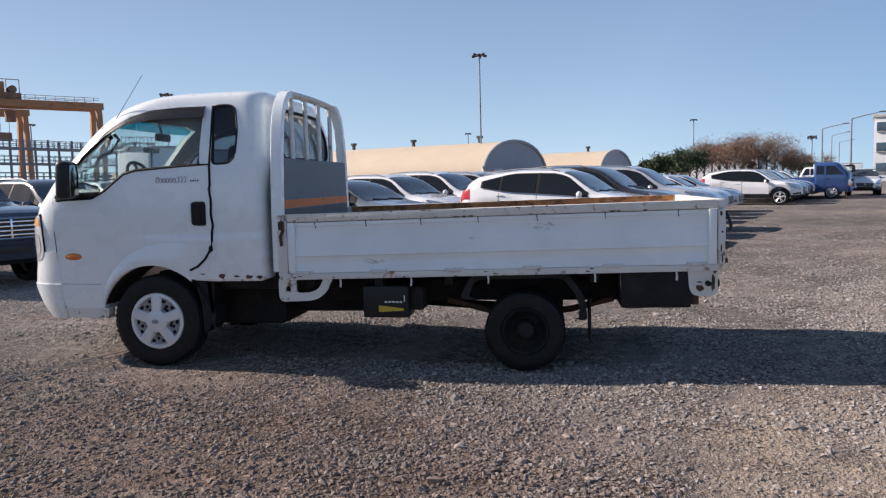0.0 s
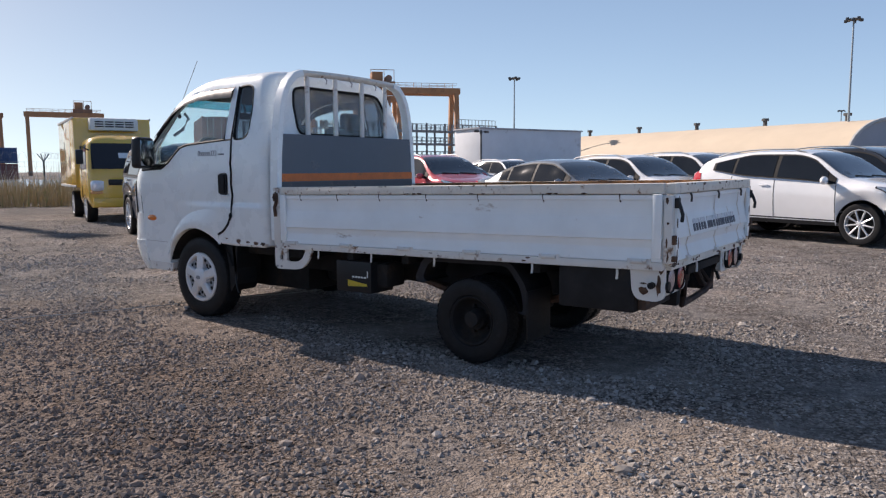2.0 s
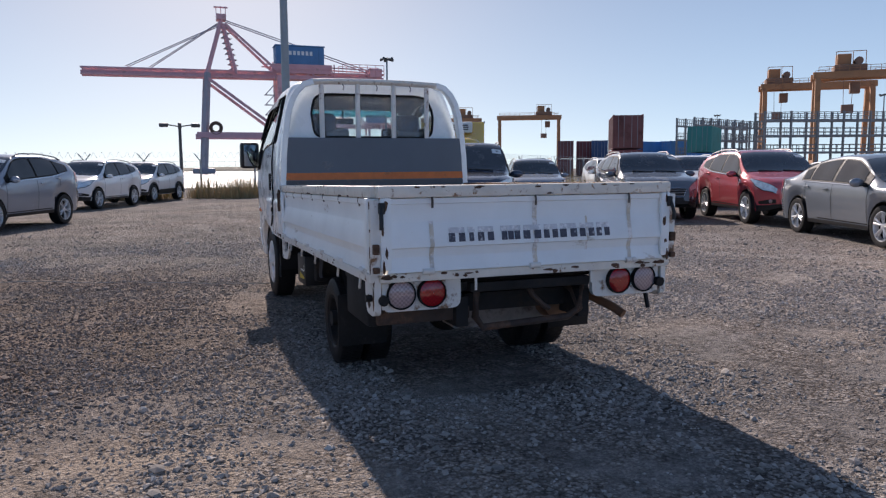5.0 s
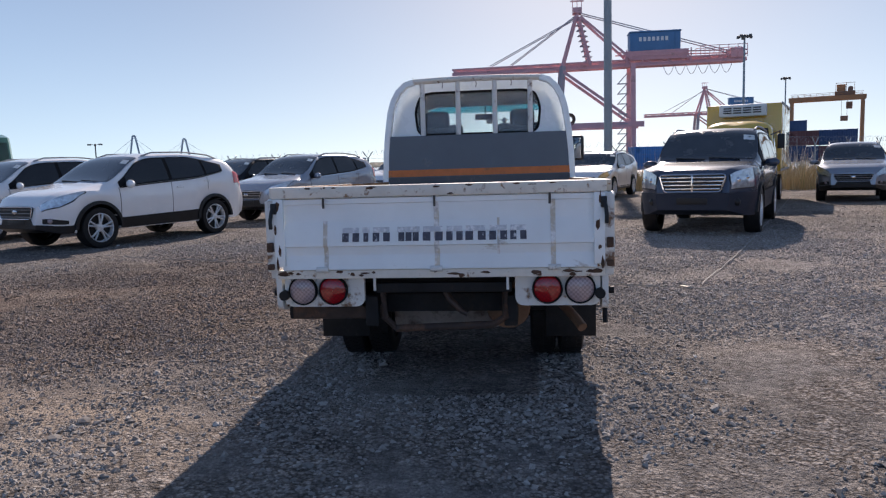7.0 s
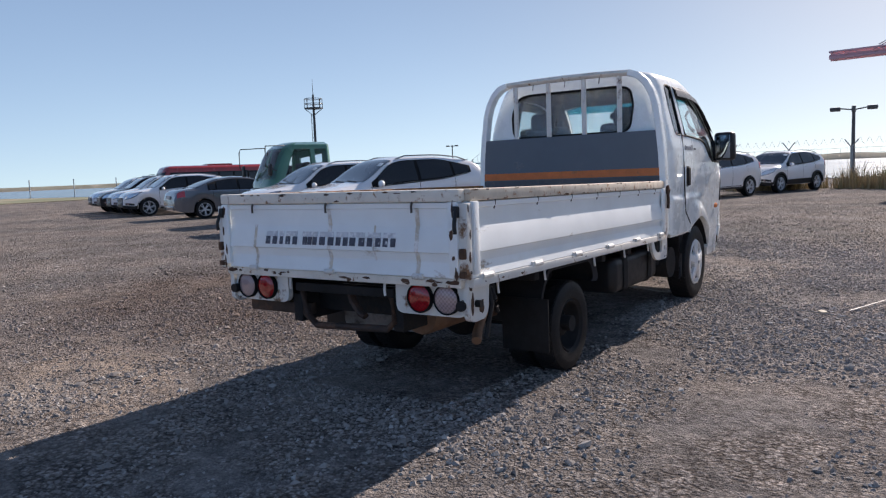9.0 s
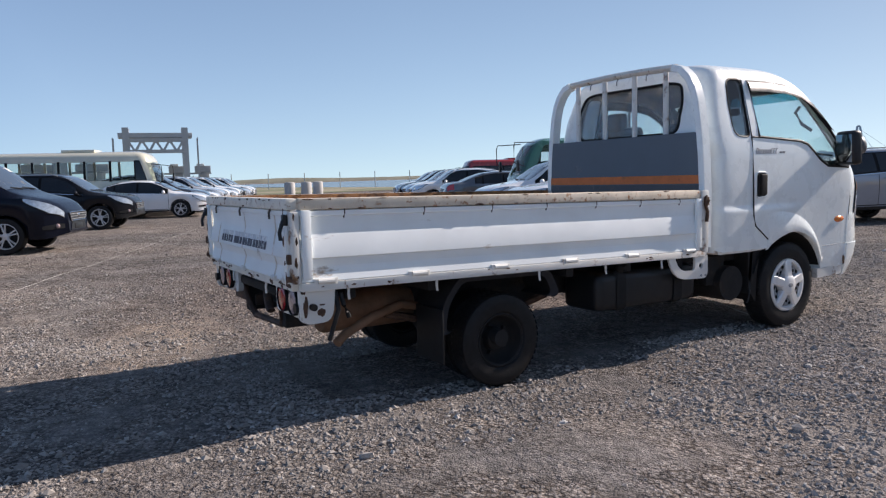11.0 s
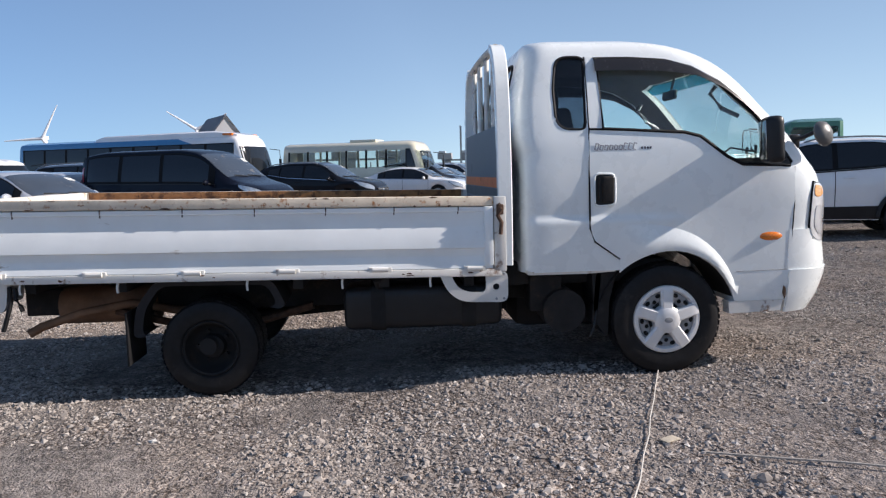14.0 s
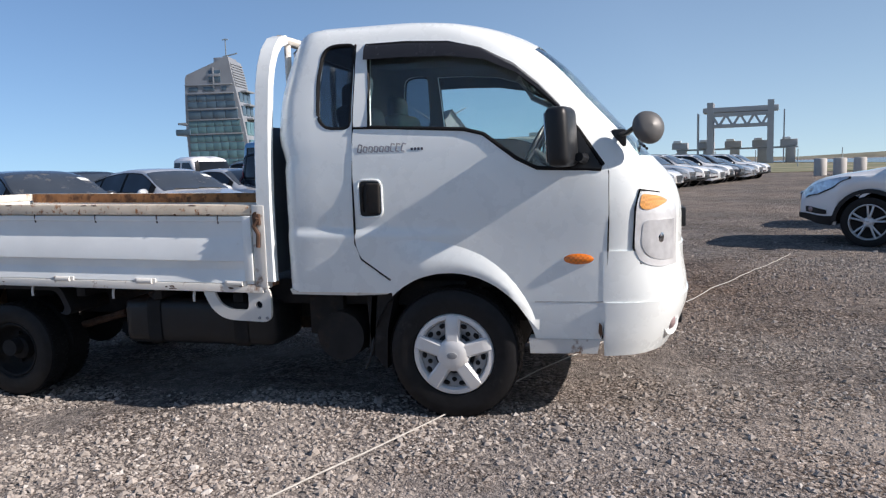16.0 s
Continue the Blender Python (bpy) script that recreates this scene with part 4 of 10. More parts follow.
        box(bm, (0, 0, 0), (0.10, 0.19, 0.27), 0.04, m, 3)
        mir = part("door_mirror", bm, black_plastic, door, "large black door mirror")
        bm = bmesh.new()
        box(bm, (0.052, 0, 0.0), (0.006, 0.15, 0.22), 0.002, m)
        part("mirror_glass", bm, mirror_glass, mir)
        bm = bmesh.new()
        tube(bm, [(-0.66, s * 0.84, 1.30), (-0.66, s * 0.90, 1.29), (-0.64, s * 0.95, 1.30)], 0.022, 8)
        part("mirror_arm", bm, black_plastic, mir)
        # grab handle on the front pillar, inside
        bm = bmesh.new()
        tube(bm, [(-0.36, s * 0.655, 1.735), (-0.33, s * 0.64, 1.69), (-0.40, s * 0.65, 1.60), (-0.50, s * 0.67, 1.55)], 0.014, 8)
        part("grab_handle", bm, trim_grey, cab)
        # step under the door, front of the wheel
        bm = bmesh.new()
        prism(bm, [(-0.385, 0.427), (-0.728, 0.427), (-0.712, 0.360), (-0.39, 0.352)], "y", s * 0.74, s * 0.825)
        part("step_panel", bm, bracket_white, cab, "rust-stained step panel below the door")
        # mud flap behind the front wheel, with its loose torn edge
        bm = prism(bmesh.new(), [(0.40, 0.62), (0.43, 0.62), (0.455, 0.34), (0.43, 0.30)], "y", s * 0.60, s * 0.80)
        flap = part("mud_flap", bm, black_plastic, cab, "black rubber mud flap")
        part("torn_edge", tube(bmesh.new(), [(0.425, s * 0.79, 0.42), (0.44, s * 0.805, 0.32), (0.46, s * 0.81, 0.27), (0.475, s * 0.81, 0.24)], 0.008, 6), black_plastic, flap)
        # rust-eaten lower edge behind the wheel
        bm = bmesh.new()
        prism(bm, [(0.31, 0.668), (0.50, 0.655), (0.83, 0.652), (0.865, 0.662), (0.85, 0.634), (0.50, 0.632), (0.33, 0.640)], "y", s * 0.70, s * 0.848)
        part("sill", bm, rail_rusty, cab, "rusted sill edge")
        rr = random.Random(5 if s > 0 else 9)
        if s < 0:
            for cx, cz, w, h in ((0.345, 0.728, 0.13, 0.075), (0.40, 0.70, 0.06, 0.05), (0.545, 0.672, 0.06, 0.05), (0.575, 0.70, 0.025, 0.03), (0.75, 0.664, 0.07, 0.035), (0.83, 0.662, 0.05, 0.03), (0.66, 0.668, 0.05, 0.02)):
                poly = [(cx + w / 2 * math.cos(a) * rr.uniform(0.6, 1.1), cz + h / 2 * math.sin(a) * rr.uniform(0.6, 1.1)) for a in (2 * math.pi * i / 11 for i in range(11))]
                bm = bmesh.new()
                prism(bm, poly, "y", -0.846, -0.855)
                part("rust_patch", bm, rusty_iron, cab, "flaking brown rust patch", 0)
        else:
            bm = bmesh.new()
            prism(bm, [(-0.735, 0.50), (-0.722, 0.515), (-0.718, 0.47), (-0.730, 0.44), (-0.737, 0.46)], "y", 0.833, 0.842)
            part("rust_patch", bm, rusty_iron, cab, "flaking brown rust patch", 0)

    # bumper and front face
    bump = carve(cab_form(0.007, 0.345, 0.9), [("INTERSECT", block(-1.4, -0.742, -1.2, 1.2, 0.3, 0.858)), ("DIFFERENCE", cab_form(-0.02, 0.33, 0.95)), ("DIFFERENCE", pr(rounded(HEADLAMP, 0.04), "y", 0.62, 1.2)), ("DIFFERENCE", pr(rounded(HEADLAMP, 0.04), "y", -1.2, -0.62))])
    bumper = part("bumper", bump, truck_white, truck, "white plastic front bumper", 32)
    low = carve(cab_form(0.014, 0.345, 0.7), [("INTERSECT", block(-1.4, -0.75, -1.2, 1.2, 0.3, 0.613)), ("DIFFERENCE", cab_form(-0.02, 0.33, 0.7))])
    part("bumper_apron", low, truck_white, bumper, "", 32)
    bm = bmesh.new()
    box(bm, (-1.115, 0, 0.45), (0.05, 0.62, 0.09), 0.02)
    part("air_intake", bm, black_plastic, bumper)
    bm = bmesh.new()
    box(bm, (-1.135, 0, 0.98), (0.03, 0.72, 0.10), 0.01)
    part("grille", bm, black_plastic, cab)
    for s in (1, -1):
        bm = bmesh.new()
        bmesh.ops.create_uvsphere(bm, u_segments=16, v_segments=8, radius=1, matrix=Matrix.Translation((-1.05, s * 0.615, 0.49)) @ Matrix.Diagonal((0.035, 0.04, 0.05, 1)))
        fl = part("fog_lamp", bm, lamp_clear, bumper)
        bm = lathe(bmesh.new(), [(0.050, -0.012), (0.062, 0.004), (0.070, 0.006), (0.074, -0.012)], 24, Matrix.Translation((-1.058, s * 0.63, 0.49)) @ Matrix.Rotation(radians(58 if s > 0 else 122), 4, "Z"))
        part("lamp_rim", bm, truck_white, fl)

    # front and rear glass
    glass = carve(cab_form(-0.006, 0.7), [("DIFFERENCE", cab_form(-0.012, 0.69, 1.99)), ("INTERSECT", pr(WIN_FRONT, "x", -1.5, -0.05))])
    g = part("windshield", glass, truck_glass, cab, "clear windshield with a blue-green shade band", 30)
    g.visible_shadow = False
    glass = carve(cab_form(-0.008, 0.7), [("DIFFERENCE", cab_form(-0.014, 0.69, 1.99)), ("INTERSECT", pr(rounded(WIN_REAR, 0.05), "x", 0.6, 1.3))])
    g = part("rear_window", glass, rear_glass, cab, "rear cab window with a painted sky sheen", 30)
    g.visible_shadow = False
    bm = tube(bmesh.new(), [(CAB_XR(z) - 0.001, y, z) for y, z in rounded(WIN_REAR, 0.05)], 0.011, 6, True)
    part("window_seal", bm, seal_black, cab)
    # shade band along the windshield top
    shade_mat = clear_glass("shade_band", (0.04, 0.38, 0.45))
    band = carve(cab_form(-0.014, 0.7), [("DIFFERENCE", cab_form(-0.018, 0.69, 1.985)), ("INTERSECT", pr([(-0.62, 1.805), (0.62, 1.805), (0.60, 1.87), (-0.60, 1.87)], "x", -1.5, -0.05))])
    g = part("shade_band", band, shade_mat, cab, "blue-green shade band", 30)
    g.visible_shadow = False

    # wipers, roof aerial, round kerb mirror
    for y0, y1 in ((-0.55, 0.0), (0.1, 0.6)):
        bm = bmesh.new()
        tube(bm, [(CAB_XF(1.32) + 0.05 * abs(y0), y0, 1.31), (CAB_XF(1.40) - 0.012, (y0 + y1) / 2, 1.38), (CAB_XF(1.34) - 0.01 + 0.05 * abs(y1), y1, 1.345)], 0.008, 6)
        part("wiper", bm, black_plastic, cab)
    bm = bmesh.new()
    box(bm, (-0.375, -0.715, 1.735), (0.11, 0.022, 0.03), 0.008, Matrix.Translation((-0.375, -0.715, 1.735)) @ Matrix.Rotation(radians(48), 4, "Y") @ Matrix.Translation((0.375, 0.715, -1.735)))
    ant = part("aerial", bm, black_plastic, cab, "thin whip aerial on the front pillar")
    bm = rod(bmesh.new(), (-0.36, -0.72, 1.75), (-0.055, -0.73, 2.155), 0.0035, 0.002, 6)
    part("whip", bm, steel_grey, ant)
    bm = bmesh.new()
    m = Matrix.Translation((-0.945, 0.83, 1.425)) @ Matrix.Rotation(radians(26), 4, "Z") @ Matrix.Rotation(radians(14), 4, "X")
    lathe(bm, [(0.001, 0.046), (0.042, 0.040), (0.070, 0.022), (0.078, 0.0), (0.074, -0.008), (0.001, -0.004)], 32, m)
    km = part("kerb_mirror", bm, mirror_back, cab, "round convex kerb mirror on a black arm")
    bm = bmesh.new()
    tube(bm, [(-0.80, 0.735, 1.395), (-0.85, 0.78, 1.405), (-0.93, 0.85, 1.455)], 0.013, 8)
    box(bm, (-0.815, 0.735, 1.385), (0.07, 0.05, 0.085), 0.015)
    part("mirror_arm", bm, black_plastic, km)

    # inside the cab
    bm = bmesh.new()
    box(bm, (-0.62, 0, 1.08), (0.42, 1.40, 0.28), 0.06)
    part("dashboard", bm, trim_grey, cab)
    for y in (-0.40, 0.40):
        bm = bmesh.new()
        box(bm, (0.28, y, 1.02), (0.50, 0.50, 0.16), 0.05)
        seat = part("seat", bm, seat_cloth, cab, "dark grey cloth cab seat")
        bm = bmesh.new()
        box(bm, (0, 0, 0.28), (0.13, 0.48, 0.60), 0.05, Matrix.Translation((0.50, y, 1.05)) @ Matrix.Rotation(radians(10), 4, "Y"), 3)
        part("backrest", bm, seat_cloth, seat)
        bm = bmesh.new()
        box(bm, (0.625, y, 1.665), (0.10, 0.23, 0.17), 0.06, None, 3)
        rod(bm, (0.60, y - 0.06, 1.55), (0.62, y - 0.06, 1.64), 0.007)
        rod(bm, (0.60, y + 0.06, 1.55), (0.62, y + 0.06, 1.64), 0.007)
        part("headrest", bm, seat_cloth, seat)
    bm = bmesh.new()
    lathe(bm, [(0.19 + 0.014 * math.cos(a), 0.014 * math.sin(a)) for a in (2 * math.pi * i / 8 for i in range(9))], 32, Matrix.Translation((-0.28, -0.40, 1.36)) @ Matrix.Rotation(radians(62), 4, "Y") @ Matrix.Rotation(radians(90), 4, "X"))
    rod(bm, (-0.28, -0.40, 1.36), (-0.50, -0.40, 1.16), 0.03)
    for k in (0, 2.1, 4.2):
        rod(bm, (-0.28, -0.40, 1.36), Vector((-0.28, -0.40, 1.36)) + Matrix.Rotation(radians(-28), 3, "Y") @ Vector((0.0, 0.18 * math.sin(k), 0.18 * math.cos(k))), 0.012)
    part("steering_wheel", bm, black_plastic, cab)
    bm = bmesh.new()
    box(bm, (-0.33, 0.0, 1.745), (0.03, 0.22, 0.065), 0.015)
    rod(bm, (-0.335, 0, 1.76), (-0.36, 0, 1.86), 0.01)
    part("inside_mirror", bm, black_plastic, cab)

    # frame and running gear
    frame_part = thing("chassis", "", "")
    frame_part.parent = truck
    for y in (-0.36, 0.36):
        bm = bmesh.new()
        box(bm, (1.65, y, 0.50), (4.55, 0.07, 0.16), 0.01)
        part("frame_rail", bm, chassis_black, frame_part)
    for x in (0.95, 1.6, 2.3, 3.1, 3.75):
        bm = bmesh.new()
        box(bm, (x, 0, 0.52), (0.07, 0.72, 0.10), 0.01)
        part("cross_member", bm, chassis_black, frame_part)
    bm = rod(bmesh.new(), (2.735, -0.80, 0.275), (2.735, 0.80, 0.275), 0.05, seg=12)
    bmesh.ops.create_uvsphere(bm, u_segments=16, v_segments=10, radius=0.15, matrix=Matrix.Translation((2.735, 0, 0.28)))
    rod(bm, (0.9, 0, 0.42), (2.62, 0, 0.30), 0.035, seg=12)
    part("rear_axle", bm, chassis_black, frame_part)
    for y in (-0.48, 0.48):
        bm = bmesh.new()
        tube(bm, [(2.15, y, 0.44), (2.45, y, 0.36), (2.735, y, 0.335), (3.05, y, 0.37), (3.35, y, 0.45)], 0.03, 8, flat=0.8)
        part("leaf_spring", bm, rusty_iron, frame_part)
    bm = rod(bmesh.new(), (0, -0.74, 0.30), (0, 0.74, 0.30), 0.045, seg=12)
    part("front_axle", bm, chassis_black, frame_part)
    part("engine", box(bmesh.new(), (0.28, 0, 0.42), (1.15, 0.78, 0.40), 0.08), chassis_black, frame_part)
    part("gearbox", box(bmesh.new(), (1.18, 0, 0.44), (0.65, 0.42, 0.30), 0.08), chassis_black, frame_part)
    bm = bmesh.new()
    box(bm, (0.55, 0, 0.62), (1.2, 1.36, 0.14), 0.02)
    part("cab_floor", bm, chassis_black, frame_part)
    for s in (1, -1):
        bm = bmesh.new()
        lathe(bm, [(0.43, s * 0.82), (0.425, s * 0.5)], 40, Matrix.Translation((0, 0, 0.322)))
        for v in [v for v in bm.verts if v.co.z < 0.40]:
            bm.verts.remove(v)
        part("wheel_housing", bm, chassis_black, frame_part)
        bm = bmesh.new()
        prism(bm, [(0.30, 0.66), (0.46, 0.66), (0.44, 0.33), (0.37, 0.24), (0.36, 0.24), (0.35, 0.45)], "y", s * 0.55, s * 0.80)
        part("mud_flap", bm, rubber, frame_part)

    fw = front_wheel(truck)
    fw.matrix_basis = pose(0, 0.735, 0.332) @ Matrix.Diagonal((1.015, 1, 1.015, 1))
    again(fw, truck, pose(0, -0.735, 0.332, 0, 0, 180) @ Matrix.Diagonal((1.015, 1, 1.015, 1)))
    rw = rear_wheel(truck)
    grow = Matrix.Diagonal((0.99, 1, 0.99, 1))
    rw.matrix_basis = pose(2.725, 0.715, 0.259) @ grow
    again(rw, truck, pose(2.725, 0.535, 0.259, 0, 0, 180) @ grow)
    again(rw, truck, pose(2.725, -0.715, 0.259, 0, 0, 180) @ grow)
    again(rw, truck, pose(2.725, -0.535, 0.259) @ grow)

    # rear mudguards: wide black skirts that reach up to the bed
    outline = rounded([(2.27, 0.49), (2.35, 0.655), (3.02, 0.665), (3.13, 0.52), (3.16, 0.335)], 0.05)
    inset = rounded([(2.285, 0.49), (2.36, 0.645), (3.013, 0.655), (3.12, 0.515), (3.15, 0.335)], 0.05)
    lipped = rounded([(2.325, 0.50), (2.385, 0.625), (2.99, 0.635), (3.085, 0.505), (3.11, 0.345)], 0.05)
    for s in (1, -1):
        rings = [[Vector((x, s * 0.46, z)), Vector((x, s * 0.785, z)), Vector((p, s * 0.785, q)), Vector((p, s * 0.46, q))] for (x, z), (p, q) in zip(outline, inset)]
        guard = part("mudguard", skin(bmesh.new(), rings), chassis_black, truck, "black plastic rear mudguard")
        rings = [[Vector((x, s * 0.783, z)), Vector((x, s * 0.79, z)), Vector((p, s * 0.778, q)), Vector((p, s * 0.771, q))] for (x, z), (p, q) in zip(outline, lipped)]
        part("mudguard_lip", skin(bmesh.new(), rings), mudguard_grey, guard)
        bm = bmesh.new()
        box(bm, (3.17, s * 0.70, 0.345), (0.012, 0.30, 0.31), 0.003)
        part("mud_flap", bm, rubber, truck)

    # fuel tank and air tank on the right, battery on the left, exhaust
    bm = bmesh.new()
    box(bm, (1.47, 0.60, 0.455), (0.95, 0.36, 0.26), 0.06, None, 3)
    tank = part("fuel_tank", bm, black_plastic, truck, "black fuel tank under the bed")
    for x in (1.2, 1.74):
        part("tank_strap", box(bmesh.new(), (x, 0.60, 0.455), (0.035, 0.372, 0.272), 0.06, None, 3), chassis_black, tank)
    part("filler_neck", rod(bmesh.new(), (1.72, 0.72, 0.56), (1.74, 0.79, 0.64), 0.03), chassis_black, tank)
    bm = bmesh.new()
    rod(bm, (0.62, 0.52, 0.40), (0.62, 0.78, 0.40), 0.13, seg=24)
    box(bm, (0.72, 0.62, 0.50), (0.2, 0.2, 0.22), 0.02)
    part("air_cleaner", bm, chassis_black, truck)
    bm = bmesh.new()
    box(bm, (1.75, -0.70, 0.475), (0.33, 0.25, 0.225), 0.012)
    bat = part("battery_box", bm, black_plastic, truck, "black battery in a tray under the bed")
    bm = bmesh.new()
    prism(bm, [(1.88, 0.43), (1.70, 0.452), (1.70, 0.405), (1.88, 0.415)], "y", -0.8255, -0.8285)
    part("label", bm, yellow_sign, bat, "yellow and black battery label")
    bm = bmesh.new()
    for i in range(5):
        box(bm, (1.86 - 0.027 * i, -0.827, 0.476), (0.019, 0.003, 0.012))
    box(bm, (1.885, -0.827, 0.50), (0.008, 0.003, 0.045))
    part("lettering", bm, paper_white, bat, "", 0)
    bm = bmesh.new()
    box(bm, (1.96, -0.66, 0.49), (0.10, 0.2, 0.17), 0.02)
    part("relay_box", bm, chassis_black, truck)
    bm = bmesh.new()
    lathe(bm, [(0.02, -0.30), (0.11, -0.29), (0.118, -0.27), (0.118, 0.27), (0.11, 0.29), (0.02, 0.30)], 24, Matrix.Translation((3.42, 0.34, 0.475)) @ Matrix.Rotation(radians(90), 4, "Z"))
    ex = part("muffler", bm, muffler_brown, truck, "rust-brown exhaust muffler")
    bm = tube(bmesh.new(), [(2.6, 0.42, 0.40), (3.0, 0.46, 0.44), (3.25, 0.50, 0.50), (3.5, 0.62, 0.47), (3.7, 0.70, 0.41), (3.76, 0.73, 0.375)], 0.026, 10)
    part("tailpipe", bm, muffler_brown, ex)
    bm = bmesh.new()
    box(bm, (3.60, -0.66, 0.565), (0.46, 0.36, 0.255), 0.02)
    part("tool_box", bm, chassis_black, truck, "dark box under the bed")
    bm = bmesh.new()
    prism(bm, rounded([(-0.31, 0.615), (0.335, 0.610), (0.325, 0.345), (-0.30, 0.335)], 0.05), "x", 3.44, 3.60)
    part("spare_tray", bm, tray_brown, truck, "grey spare wheel tray")
    bm = tube(bmesh.new(), [(3.95, -0.29, 0.62), (3.93, -0.29, 0.47), (3.905, -0.235, 0.405), (3.905, 0.27, 0.425), (3.92, 0.335, 0.47), (3.95, 0.335, 0.63)], 0.020, 8)
    tube(bm, [(3.92, 0.335, 0.47), (3.85, 0.33, 0.56), (3.70, 0.33, 0.60), (3.50, 0.33, 0.61)], 0.018, 8)
    part("tail_crossbar", box(bmesh.new(), (3.94, 0.02, 0.63), (0.06, 0.70, 0.05), 0.01), chassis_black, truck)
    part("hanging_bar", bm, bar_brown, truck, "bent brown-black hanging bar under the tail")
    bm = box(bmesh.new(), (3.86, -0.55, 0.487), (0.05, 0.50, 0.07), 0.012)
    part("bumper_bar", bm, bar_brown, truck, "dark rusty bumper bar")
    bm = tube(bmesh.new(), [(3.90, 0.02, 0.62), (3.915, 0.05, 0.56), (3.925, 0.11, 0.50), (3.925, 0.14, 0.485)], 0.026, 8, flat=0.6)
    part("spare_wheel_hook", bm, bar_brown, truck, "rusty spare wheel hook")
    return truck


truck = build_truck()


# ---- the truck's bed, a touch higher at its tail ----
BZ = 0.686


def raked(bm):
    for v in bm.verts:
        v.co.z += (v.co.x - 1.05) * 0.0165
    return bm


GATE = [(0.000, 0.028), (0.004, 0.030), (0.070, 0.013), (0.076, 0.012), (0.116, 0.022), (0.121, 0.034), (0.128, 0.034), (0.240, 0.010), (0.248, 0.007), (0.330, 0.013), (0.334, 0.022), (0.358, 0.022), (0.362, 0.0)]


def gate_panel(a, b, side):
    """A pressed drop side between two stations; side: 'x' runs along x on +y, 'y' runs along y at the tail."""
    rings = []
    for t in (a, b):
        sec = GATE + [(0.362, -0.018), (0.0, -0.018)]
        rings.append([Vector((t, 0.832 + o, BZ + z)) if side == "x" else Vector((4.005 + o, t, BZ + z)) for z, o in sec])
    return skin(bmesh.new(), rings)


def flip(bm):
    for v in bm.verts:
        v.co.y = -v.co.y
    bmesh.ops.reverse_faces(bm, faces=bm.faces[:])
    return bm


